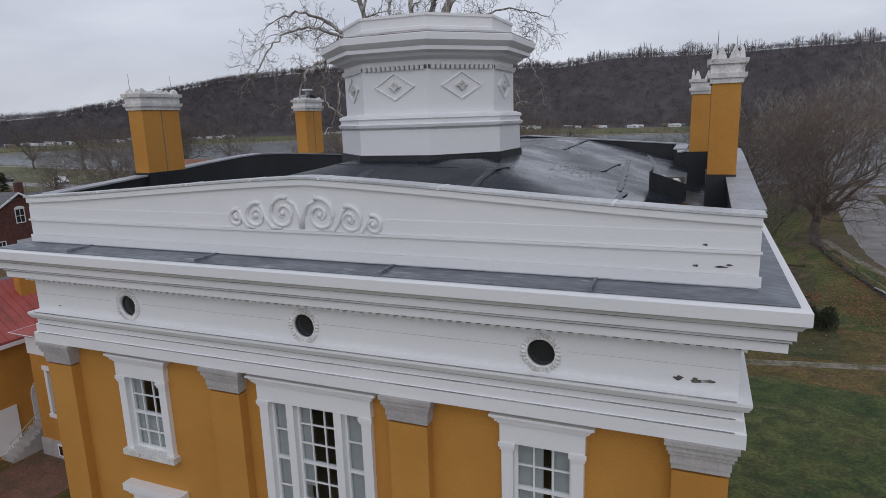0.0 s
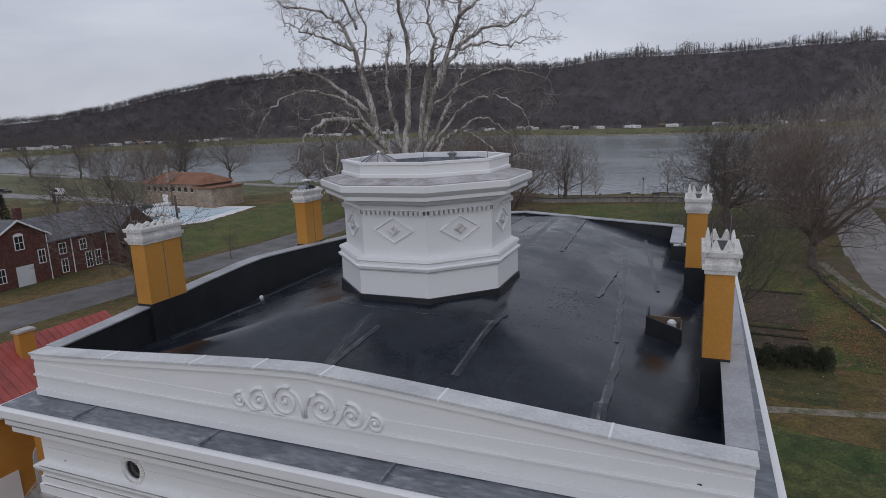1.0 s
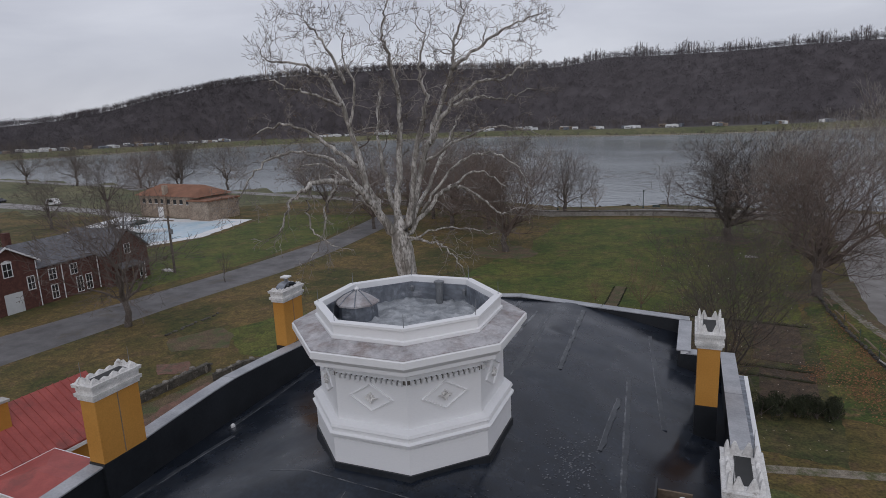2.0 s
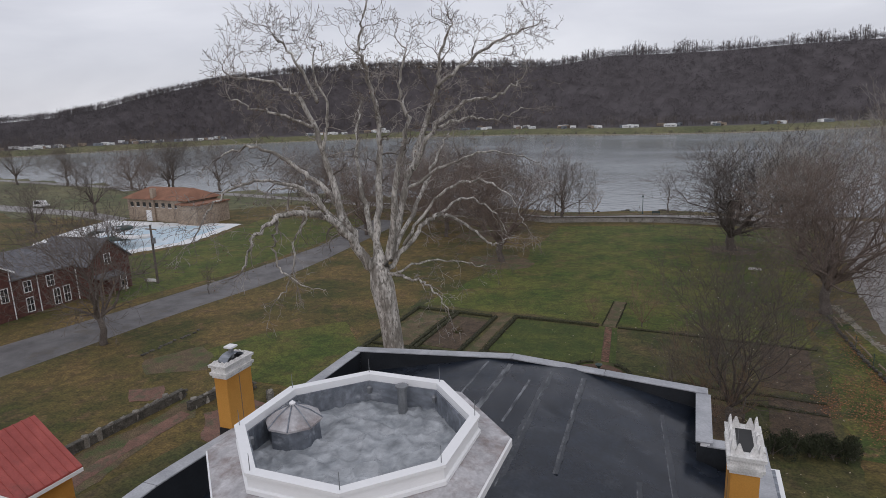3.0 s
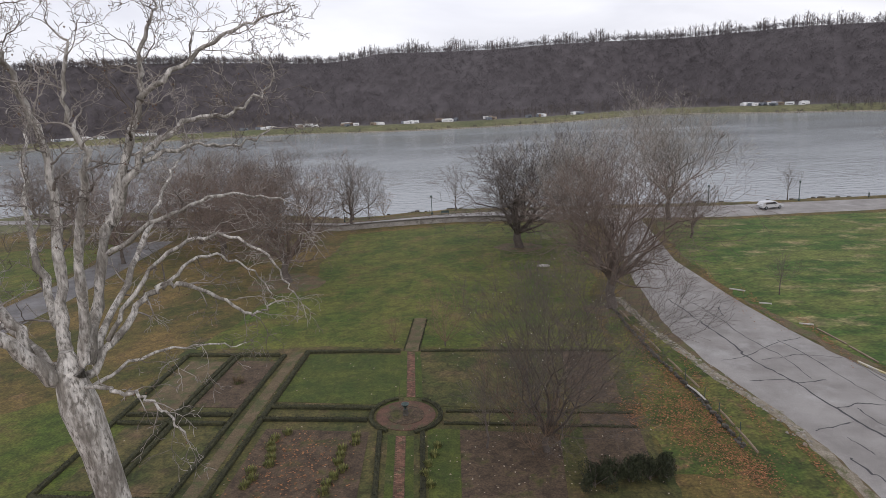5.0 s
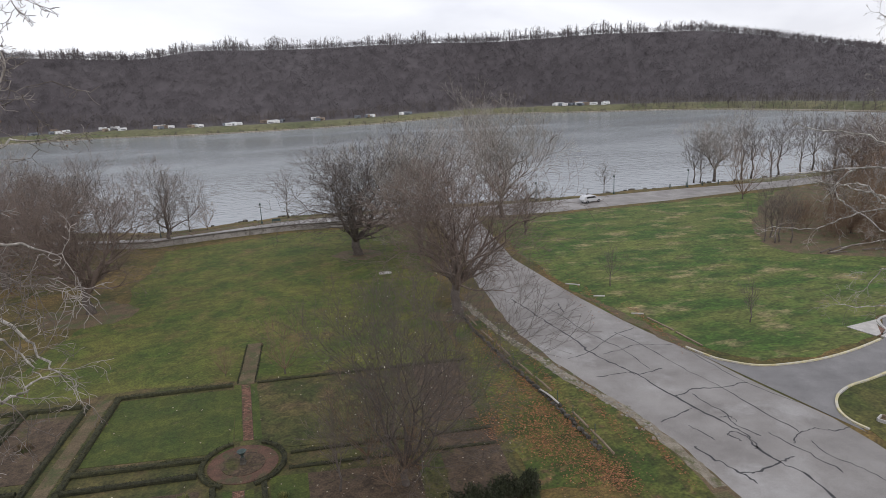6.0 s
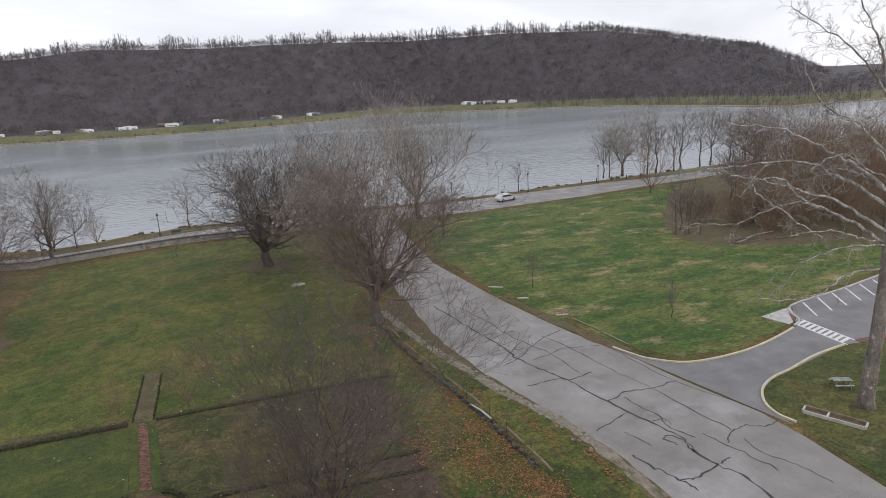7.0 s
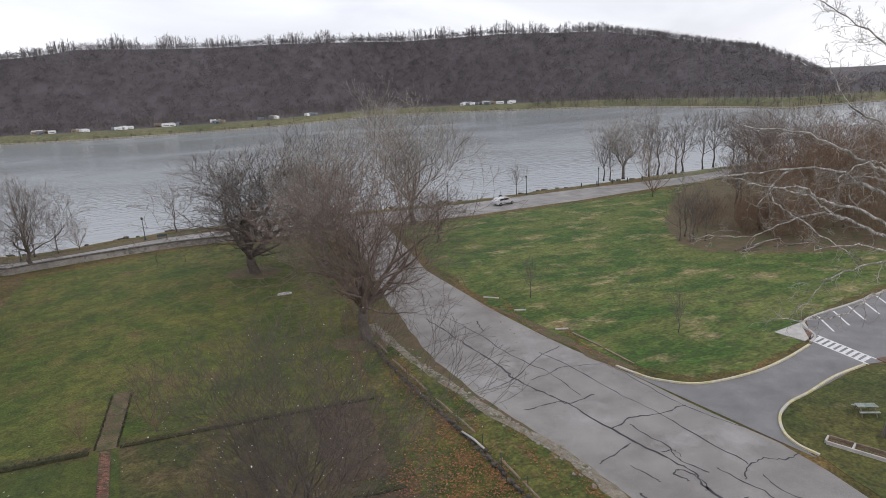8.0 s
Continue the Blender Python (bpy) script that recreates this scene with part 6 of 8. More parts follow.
# cross joints and branching cracks
crack([(17.6, 57.8), (19.6, 58.8), (22.7, 61.7), (25.0, 63.1)], 57)
crack([(20.6, 58.3), (22.4, 59.0), (23.7, 59.6), (26.3, 59.2)], 58)
crack([(18.6, 54.4), (20.8, 54.9), (21.7, 54.5), (23.6, 55.2)], 59, 0.075)
crack([(22.5, 50.8), (24.1, 51.7), (26.5, 51.8), (28.1, 52.3)], 60, 0.09)
crack([(23.8, 51.1), (24.0, 49.6), (24.5, 48.4), (24.2, 47.1), (25.0, 45.5)], 61, 0.075)
crack([(20.1, 47.8), (21.4, 48.4), (22.7, 49.2)], 62, 0.075)
crack([(23.9, 44.2), (24.2, 44.9), (23.8, 46.1), (23.3, 45.9), (23.6, 45.1)], 63, 0.08)
crack([(21.8, 42.0), (23.1, 42.2), (24.5, 42.8), (25.4, 43.2)], 64, 0.09)
crack([(26.3, 44.5), (27.2, 45.5), (28.5, 45.9), (29.5, 45.5), (30.5, 45.9)], 65, 0.07)
crack([(21.5, 47.2), (21.9, 46.4), (22.2, 45.5)], 66)
crack([(23.7, 47.9), (24.5, 47.9), (24.5, 47.2)], 67)
crack([(20.8, 70.2), (20.6, 68.7), (20.6, 67.7)], 68, 0.09)
crack([(16.2, 66.4), (17.9, 67.2), (19.9, 67.7)], 69, 0.05)

# bench, low box wall and young trees on the meadow
BENCHLAWN = mat("green_verge_lawn", (0.038, 0.055, 0.009), (0.087, 0.084, 0.021), 0.95, 0.13, 4.5, 0.42, 0.2, 0.03, contrast=(0.42, 0.60), c3=(0.142, 0.114, 0.057), c3_scale=0.4, c3_band=(0.58, 0.72), mid=(1.2, 0.3))
BENCHGREEN = mat("faded_green_boards", (0.16, 0.20, 0.17), (0.34, 0.38, 0.35), 0.8, 2, 15, 0.2, 0.2, 0.01)
bench = thing("picnic_table", 37.1, 48.6, 0, "weathered picnic table on the grass", "table", turn=-24)
bench.scale = (0.72, 0.72, 0.85)
part("tabletop", Mesh().box(-0.9, 0.9, -0.38, 0.38, 0.72, 0.77), BENCHGREEN, bench)
for s in (-1, 1):
    part("seat", Mesh().box(-0.9, 0.9, s * 0.72 - 0.13, s * 0.72 + 0.13, 0.42, 0.46), BENCHGREEN, bench)
    for u in (-0.65, 0.65):
        part("leg", Mesh().prism([(u - 0.04, s * 0.78 - 0.05, 0), (u + 0.04, s * 0.78 - 0.05, 0), (u + 0.04, s * 0.78 + 0.05, 0), (u - 0.04, s * 0.78 + 0.05, 0)], [(u - 0.04, s * 0.25 - 0.05, 0.72), (u + 0.04, s * 0.25 - 0.05, 0.72), (u + 0.04, s * 0.25 + 0.05, 0.72), (u - 0.04, s * 0.25 + 0.05, 0.72)]), TIMBER, bench)
for u in (-0.65, 0.65):
    part("cross_beam", Mesh().box(u - 0.04, u + 0.04, -0.8, 0.8, 0.36, 0.42), TIMBER, bench)
patch("ground_verge", [(31.3, 45.2), (31.05, 46.6), (31.35, 48.0), (32.4, 49.55), (34.0, 50.75), (36.15, 51.65), (42.4, 54.1), (60, 54.6), (60, 40), (31.2, 38.5)], BENCHLAWN, "green winter grass round the picnic table", 0.019, 0.08)
lw = thing("planter_wall", 32.5, 46.3, 0, "low weathered timber planter box in the grass", "planter", turn=-62)
lw.scale = (0.85, 0.85, 0.9)
part("front", Mesh().box(0, 4.2, -0.1, 0.02, -0.05, 0.27), CONCRETE, lw)
part("back", Mesh().box(0, 4.2, 0.9, 1.02, -0.05, 0.25), TIMBER, lw)
for u in (-0.12, 1.6, 4.202):
    part("end", Mesh().box(u, u + 0.12, 0.022, 0.898, -0.05, 0.26), CONCRETE, lw)
part("soil", Mesh().box(0.002, 4.198, 0.022, 0.898, -0.06, 0.06), LITTER, lw)


# ---- buildings to the west ----
def gable_house(name, x, y, lx, ly, eave, ridge, wall_m, roof_m, label, along="y", windows=(), turn=0.0, over=0.35, plan=True):
    """A gabled house with its ridge along x or y; windows are (face, along, sill, w, h)."""
    ob = thing(name, x, y, 0, label, "house", turn=turn, plan=plan)
    hx, hy = lx / 2, ly / 2
    if along == "y":
        a = [(-hx, -hy, -0.3), (hx, -hy, -0.3), (hx, -hy, eave), (0, -hy, ridge), (-hx, -hy, eave)]
        b = [(px, hy, pz) for px, _, pz in a]
    else:
        a = [(-hx, hy, -0.3), (-hx, -hy, -0.3), (-hx, -hy, eave), (-hx, 0, ridge), (-hx, hy, eave)]
        b = [(hx, py, pz) for _, py, pz in a]
    part("wall", Mesh().prism(a, b), wall_m, ob)
    th = 0.16
    for s in (-1, 1):
        if along == "y":
            k = (ridge - eave) / hx
            e = (s * (hx + over), eave - k * over)
            q = [(0, -hy - over, ridge), (e[0], -hy - over, e[1]), (e[0], hy + over, e[1]), (0, hy + over, ridge)]
        else:
            k = (ridge - eave) / hy
            e = (s * (hy + over), eave - k * over)
            q = [(-hx - over, 0, ridge), (-hx - over, e[0], e[1]), (hx + over, e[0], e[1]), (hx + over, 0, ridge)]
        part("roof", Mesh().prism([(px, py, pz + 0.02) for px, py, pz in q], [(px, py, pz + th) for px, py, pz in q]), roof_m, ob)
    for face, u, z, w, h in windows:
        g, fr = Mesh(), Mesh()
        t = 0.09
        if face in ("s", "n"):
            yy, sg = (-hy, -1) if face == "s" else (hy, 1)
            lo, hi = sorted((yy + sg * 0.01, yy + sg * 0.04))
            g.box(u - w / 2, u + w / 2, lo, hi, z, z + h)
            lo, hi = sorted((yy + sg * 0.005, yy + sg * 0.08))
            for bx in ((u - w / 2 - t, u - w / 2, z - t, z + h + t), (u + w / 2, u + w / 2 + t, z - t, z + h + t), (u - w / 2, u + w / 2, z - t, z), (u - w / 2, u + w / 2, z + h, z + h + t), (u - w / 2, u + w / 2, z + h / 2 - 0.03, z + h / 2 + 0.03), (u - 0.02, u + 0.02, z, z + h)):
                fr.box(bx[0], bx[1], lo, hi, bx[2], bx[3])
        else:
            xx, sg = (hx, 1) if face == "e" else (-hx, -1)
            lo, hi = sorted((xx + sg * 0.01, xx + sg * 0.04))
            g.box(lo, hi, u - w / 2, u + w / 2, z, z + h)
            lo, hi = sorted((xx + sg * 0.005, xx + sg * 0.08))
            for bx in ((u - w / 2 - t, u - w / 2, z - t, z + h + t), (u + w / 2, u + w / 2 + t, z - t, z + h + t), (u - w / 2, u + w / 2, z - t, z), (u - w / 2, u + w / 2, z + h, z + h + t), (u - w / 2, u + w / 2, z + h / 2 - 0.03, z + h / 2 + 0.03), (u - 0.02, u + 0.02, z, z + h)):
                fr.box(lo, hi, bx[0], bx[1], bx[2], bx[3])
        wi = part("window", fr, WHITE, ob, "white-framed sash window")
        part("pane", g, GLASS, wi)
    return ob


# red-roofed ochre outbuilding beside the mansion
W0, W1, WR, WY0, WY1 = -29.2, -23.75, -26.45, -14.0, 17.0
wing = thing("outbuilding", WR, 0, 0, "ochre stucco outbuilding with a red ribbed metal roof", "house")
hw = (W1 - W0) / 2
part("wall", Mesh().prism([(-hw, WY0, -0.2), (hw, WY0, -0.2), (hw, WY0, 5.9), (0, WY0, 7.8), (-hw, WY0, 5.9)], [(-hw, WY1, -0.2), (hw, WY1, -0.2), (hw, WY1, 5.9), (0, WY1, 7.8), (-hw, WY1, 5.9)]), OCHRE, wing)
for s in (-1, 1):
    r = [(0, WY0 - 0.3, 7.85), (s * (hw + 0.45), WY0 - 0.3, 5.62), (s * (hw + 0.45), WY1 + 0.35, 5.62), (0, WY1 + 0.35, 7.85)]
    rf = part("roof", Mesh().prism(r, [(x, y, z + 0.1) for x, y, z in r]), REDROOF, wing, "red ribbed metal roof")
    y = WY0
    while y < WY1 + 0.3:
        m = Mesh().prism([(0, y - 0.02, 7.94), (s * (hw + 0.45), y - 0.02, 5.71), (s * (hw + 0.45), y + 0.02, 5.71), (0, y + 0.02, 7.94)], [(0, y - 0.012, 7.99), (s * (hw + 0.45), y - 0.012, 5.76), (s * (hw + 0.45), y + 0.012, 5.76), (0, y + 0.012, 7.99)])
        part("rib", m, REDROOF, rf)
        y += 0.42
    part("eaves_board", Mesh().box(min(s * (hw + 0.40), s * (hw + 0.5)), max(s * (hw + 0.40), s * (hw + 0.5)), WY0 - 0.3, WY1 + 0.35, 5.42, 5.6), WHITE, wing, "white eaves board")
sc = part("chimney", Mesh().box(0.7, 1.15, 11.6, 12.4, 6.8, 8.5), OCHRE, wing, "small ochre chimney with a stone cap")
part("cap", Mesh().box(0.62, 1.23, 11.52, 12.48, 8.502, 8.62), STONE_GREY, sc)
for y, h, w in ((9.0, 2.2, 1.1), (4.0, 2.2, 1.1)):
    part("door", Mesh().box(hw + 0.005, hw + 0.08, y - w / 2, y + w / 2, 0.2, 0.2 + h), WHITE, wing, "white panelled door")
m = Mesh()
pts = [(hw + 0.005, 11.6 + 1.3 * math.cos(math.pi * i / 10), 2.6 + 0.9 * math.sin(math.pi * i / 10)) for i in range(11)]
m.prism([(hw + 0.005, 12.9, 0.0)] + pts + [(hw + 0.005, 10.3, 0.0)], [(hw + 0.09, 12.9, 0.0)] + [(hw + 0.09, b, c) for a, b, c in pts] + [(hw + 0.09, 10.3, 0.0)])
part("arched_panel", m, BLIND, wing, "pale grey arched door panel")

# low annex of the mansion with its entrance steps
annex = thing("annex", -14.6, 9.6, 0, "low ochre annex with a white cornice and stone base", "house")
AX0, AX1 = -8.3, 8.3
part("wall", wall_openings(Mesh(), AX0, AX1, 0.9, 5.2, 0.0, 0.4, [(-7.2, -6.3, 2.3, 4.5)]), OCHRE, annex)
part("wall", Mesh().box(AX0, AX0 + 0.4, 0.4, 2.6, 0.9, 5.2), OCHRE, annex)
part("rear_wall", Mesh().box(AX0 + 0.4, AX1, 2.2, 2.6, 0.9, 5.2), OCHRE, annex)
part("base", Mesh().box(AX0 - 0.08, AX1, -0.08, 2.68, -0.2, 0.898), STONE_GREY, annex, "grey stone base")
part("frieze", Mesh().box(AX0 - 0.05, AX1, -0.05, 2.65, 5.202, 6.0), WHITE, annex)
m = Mesh()
m.prism([(AX0 - 0.05, -0.05, 6.001), (AX1, -0.05, 6.001), (AX1, 2.7, 6.001), (AX0 - 0.05, 2.7, 6.001)], [(AX0 - 0.5, -0.5, 6.3), (AX1, -0.5, 6.3), (AX1, 3.0, 6.3), (AX0 - 0.5, 3.0, 6.3)])
part("cornice", m, WHITE, annex)
part("roof", Mesh().prism([(AX0 - 0.45, -0.45, 6.302), (AX1, -0.45, 6.302), (AX1, 2.95, 6.302), (AX0 - 0.45, 2.95, 6.302)], [(AX0 + 1.2, 1.0, 6.6), (AX1, 1.0, 6.6), (AX1, 1.5, 6.6), (AX0 + 1.2, 1.5, 6.6)]), REDROOF, annex, "low red metal roof")
w = part("window", Mesh().box(-7.36, -7.17, -0.04, 0.3, 2.3, 4.5).box(-6.33, -6.14, -0.04, 0.3, 2.3, 4.5).box(-7.42, -6.08, -0.08, 0.3, 4.5, 4.7).box(-7.42, -6.08, -0.08, 0.3, 2.12, 2.3).weld(), WHITE, annex, "white-framed window with many small panes")
part("pane", Mesh().box(-7.17, -6.33, 0.2, 0.21, 2.3, 4.5), GLASS, w)
for i in range(1, 3):
    part("glazing_bar", Mesh().box(-7.17 + 0.28 * i - 0.018, -7.17 + 0.28 * i + 0.018, 0.15, 0.19, 2.3, 4.5), WHITE, w)
for i in range(1, 6):
    part("glazing_bar", Mesh().box(-7.17, -6.33, 0.155, 0.188, 2.3 + 2.2 * i / 6 - 0.018, 2.3 + 2.2 * i / 6 + 0.018), WHITE, w)
fw = part("attic_window", Mesh().box(-7.3, -6.4, -0.09, -0.052, 5.4, 5.8), WHITE, annex)
part("pane", Mesh().box(-7.2, -6.5, -0.1, -0.092, 5.46, 5.74), GLASS, fw)
bw = part("cellar_window", Mesh().box(-7.1, -6.0, -0.14, -0.082, 0.2, 0.8), WHITE, annex)
part("pane", Mesh().box(-7.0, -6.1, -0.15, -0.142, 0.27, 0.73), GLASS, bw)
steps = thing("stone_steps", -23.75, 9.9, 0, "grey stone entrance steps with thin iron railings", "stairs")
for i in range(9):
    part("step", Mesh().box(0.0, 1.05, -1.6 + 0.28 * i, -1.6 + 0.28 * (i + 1) + (2.0 if i == 8 else 0), -0.1, 0.175 * (i + 1)), STONE_GREY, steps)
for s in (0.06, 0.99):
    part("handrail", Mesh().tube([(s, -1.6, 0.95), (s, 0.85, 2.5), (s, 2.6, 2.5)], 0.025, 6), CONCRETE, steps, "thin pale iron handrail")
    for i in range(7):
        y = -1.55 + 0.4 * i
        z = 0.175 * min(9, max(1, (y + 1.6) / 0.28 + 1))
        part("baluster", Mesh().tube([(s, y, z - 0.1), (s, y, z + 0.85)], 0.012, 5), CONCRETE, steps)
solid("pavement_court", Mesh().slab([(-22.6, 2), (-19.0, 2), (-18.6, 8.6), (-20.4, 9.2), (-20.4, 13), (-22.6, 13)], -0.1, 0.02), TERRACOTTA, "red brick paved court between the buildings", "pavement", kind="structure")

h1 = gable_house("brick_house", -76.6, 38.4, 9.0, 7.4, 5.9, 8.1, BRICKRED, SHINGLE, "dark red brick gabled house with white-framed windows", "x", [("e", 0.0, 4.6, 1.0, 1.6), ("e", 2.6, 2.4, 0.8, 1.6), ("e", -2.7, 1.0, 0.8, 1.6), ("s", -2.0, 1.0, 0.9, 1.5), ("s", 2.0, 1.0, 0.9, 1.5)], 3, plan=False)
part("garage_door", Mesh().box(4.505, 4.57, -0.9, 1.3, 0.0, 2.5), BLIND, h1, "pale grey garage door")
m = Mesh()
arch = [(4.5 + 0.02, 0.65 * math.cos(math.pi * i / 8), 6.25 + 0.35 * math.sin(math.pi * i / 8)) for i in range(9)]
part("window_arch", m.prism(arch, [(x + 0.06, y, z) for x, y, z in arch]), WHITE, h1, "white arched window head")
for sy in (-1, 1):
    part("bargeboard", Mesh().prism([(4.86, 0, 8.06), (4.92, 0, 8.06), (4.92, sy * 4.05, 5.66), (4.86, sy * 4.05, 5.66)], [(4.86, 0, 8.3), (4.92, 0, 8.3), (4.92, sy * 4.05, 5.9), (4.86, sy * 4.05, 5.9)]), WHITE, h1, "white painted gable edge board")
for y in (-3.5, 3.5):
    part("downpipe", Mesh().tube([(4.58, y, 0), (4.58, y, 5.9)], 0.06, 6), WHITE, h1)
h2 = gable_house("brick_house", -77.2, 46.4, 9.0, 8.6, 4.9, 7.4, BRICKRED, SHINGLE, "long dark red brick house with a grey shingle roof", "y", [("e", -2.4, 2.9, 0.9, 1.3), ("e", 0.6, 2.9, 0.9, 1.3), ("e", -2.4, 0.4, 0.8, 1.7), ("e", 1.2, 0.3, 0.8, 2.0), ("e", 2.6, 0.3, 0.8, 2.0)], 3, plan=False)
for y in (-1.1, 4.2):
    part("downpipe", Mesh().tube([(4.58, y, 0), (4.58, y, 4.9)], 0.07, 6), WHITE, h2)
part("chimney", Mesh().box(-1.4, -0.7, -4.2, -3.4, 6.2, 9.0), BRICKRED, h2, "tall thin brick chimney")
h3 = gable_house("brick_house", -76.0, 54.2, 9.6, 6.8, 4.7, 7.5, BRICKRED, SHINGLE, "dark brick house with a gabled porch front", "x", [("e", -0.2, 4.2, 0.9, 1.3), ("e", 2.0, 0.4, 0.9, 1.8)], 5, plan=False)
part("porch_roof", Mesh().prism([(4.8, -3.0, 2.9), (6.4, -3.0, 2.5), (6.4, 1.0, 2.5), (4.8, 1.0, 2.9)], [(4.8, -3.0, 3.05), (6.4, -3.0, 2.65), (6.4, 1.0, 2.65), (4.8, 1.0, 3.05)]), SHINGLE, h3, "grey shingled porch roof")
for y in (-2.8, -1.0, 0.8):
    part("porch_post", Mesh().box(6.2, 6.32, y - 0.06, y + 0.06, 0, 2.5), TIMBER, h3)
gable_house("brick_house", -96.0, 44.0, 9.0, 9.0, 5.0, 7.4, BRICKRED, SHINGLE, "brick house with a grey roof behind others", "y", [("e", -2, 1, 0.9, 1.5), ("e", 2, 1, 0.9, 1.5)], 2, plan=False)

# bath house and swimming pool
bath = thing("bath_house", -116.0, 106.8, 0, "long tan block bath house with a brown hipped roof", "building", turn=-4, plan=False)
bath.scale = (1.12, 1.1, 1.05)
part("wall", Mesh().box(-9.5, 9.5, -4, 4, -0.2, 5.0), TANWALL, bath)
part("roof", Mesh().prism([(-10.3, -4.8, 5.0), (10.3, -4.8, 5.0), (10.3, 4.8, 5.0), (-10.3, 4.8, 5.0)], [(-6.5, -0.4, 7.2), (6.5, -0.4, 7.2), (6.5, 0.4, 7.2), (-6.5, 0.4, 7.2)]), TANROOF, bath, "brown tiled hipped roof")
wing = part("side_wing", Mesh().box(8.0, 13.6, -5.4, 3.0, -0.2, 4.2), TANWALL, bath, "low darker stone wing")
part("flat_roof", Mesh().box(7.7, 13.9, -5.7, 3.3, 4.204, 4.5), TANROOF, wing)
part("door", Mesh().box(-3.6, -1.9, -4.1, -3.99, 0.0, 2.4), PLASTICWHITE, bath, "white double door")
part("chimney", Mesh().box(-1.2, -0.4, -4.4, -3.4, 0, 7.4), TANWALL, bath)
for i in range(9):
    w = part("window", Mesh().box(-8.4 + 2.0 * i, -7.5 + 2.0 * i, -4.06, -3.99, 3.2, 4.2), DARK, bath)
    part("window_frame", Mesh().box(-8.5 + 2.0 * i, -7.4 + 2.0 * i, -4.09, -4.05, 3.1, 3.19), WHITE, w)
patch("ground_poolside", [(-89, 70), (-66, 50), (-62.6, 66), (-62, 88), (-67, 116), (-92, 110), (-86, 86)], LAWN, "green mown grass beside the pool", 0.007, 1.0, plan=False)
patch("ground_deck", [(-131, 102), (-128, 90), (-121, 76), (-110, 66.5), (-93, 69.5), (-87.5, 84), (-92.5, 104), (-100, 103.5), (-112, 101.3), (-128, 101)], POOLDECK, "pale concrete deck round the swimming pool", 0.02, plan=False)
solid("pool_cover", Mesh().slab([(-112, 96), (-113, 80), (-96, 73), (-90.5, 84), (-94.5, 101), (-102, 99)], -0.1, 0.09), POOLWATER, "pale blue and white swimming pool surface", "pool", plan=False)
slide = thing("water_slide", -102, 75.5, 0, "twisting dark and white water slides on poles", "slide", plan=False)
slide.scale = (1.15, 1.15, 0.85)
for i, (x, y) in enumerate(((0, 0), (3, 0), (3, 3), (0, 3))):
    part("post", Mesh().tube([(x, y, 0), (x, y, 5.2)], 0.12, 6), STEEL, slide)
part("platform", Mesh().box(-0.3, 3.3, -0.3, 3.3, 4.0, 4.15), STEEL, slide)
m = Mesh()
m.tube([(1.5 + 3.2 * math.cos(0.5 * i), 1.5 + 3.2 * math.sin(0.5 * i), 4.3 - 0.17 * i) for i in range(24)], 0.45, 8)
part("chute", m, BRONZE, slide, "dark green spiral chute", smooth=True)
m = Mesh()
m.tube([(4.5 + 2.6 * math.cos(0.5 * i + 1), 3.5 + 2.6 * math.sin(0.5 * i + 1), 4.3 - 0.2 * i) for i in range(18)], 0.45, 8)
part("chute", m, PLASTICWHITE, slide, "white spiral chute", smooth=True)
rr = random.Random(77)
for i in range(9):
    cu = thing("sun_lounger", rr.uniform(-112, -95), rr.choice((71.3, 72.2)) + rr.uniform(-0.5, 0.5), 0.02, "white poolside lounger on the deck", "lounger", "poolside loungers", turn=rr.uniform(0, 180), plan=False)
    part("seat", Mesh().box(-0.3, 0.3, -0.6, 0.6, 0.28, 0.34), PLASTICWHITE, cu)
    part("backrest", Mesh().prism([(-0.3, 0.6, 0.28), (0.3, 0.6, 0.28), (0.3, 0.6, 0.34), (-0.3, 0.6, 0.34)], [(-0.3, 1.1, 0.68), (0.3, 1.1, 0.68), (0.3, 1.1, 0.74), (-0.3, 1.1, 0.74)]), PLASTICWHITE, cu)
    for u in (-0.25, 0.25):
        for v in (-0.5, 0.5):
            part("leg", Mesh().box(u - 0.03, u + 0.03, v - 0.03, v + 0.03, 0, 0.28), PLASTICWHITE, cu)
solid("road_lot", Mesh().slab([(-240, 108), (-150, 104), (-128, 99), (-128, 104), (-150, 110), (-240, 118)], -0.2, 0.012), ASPHALT, "pale asphalt lane near the river", "road", kind="structure", plan=False)


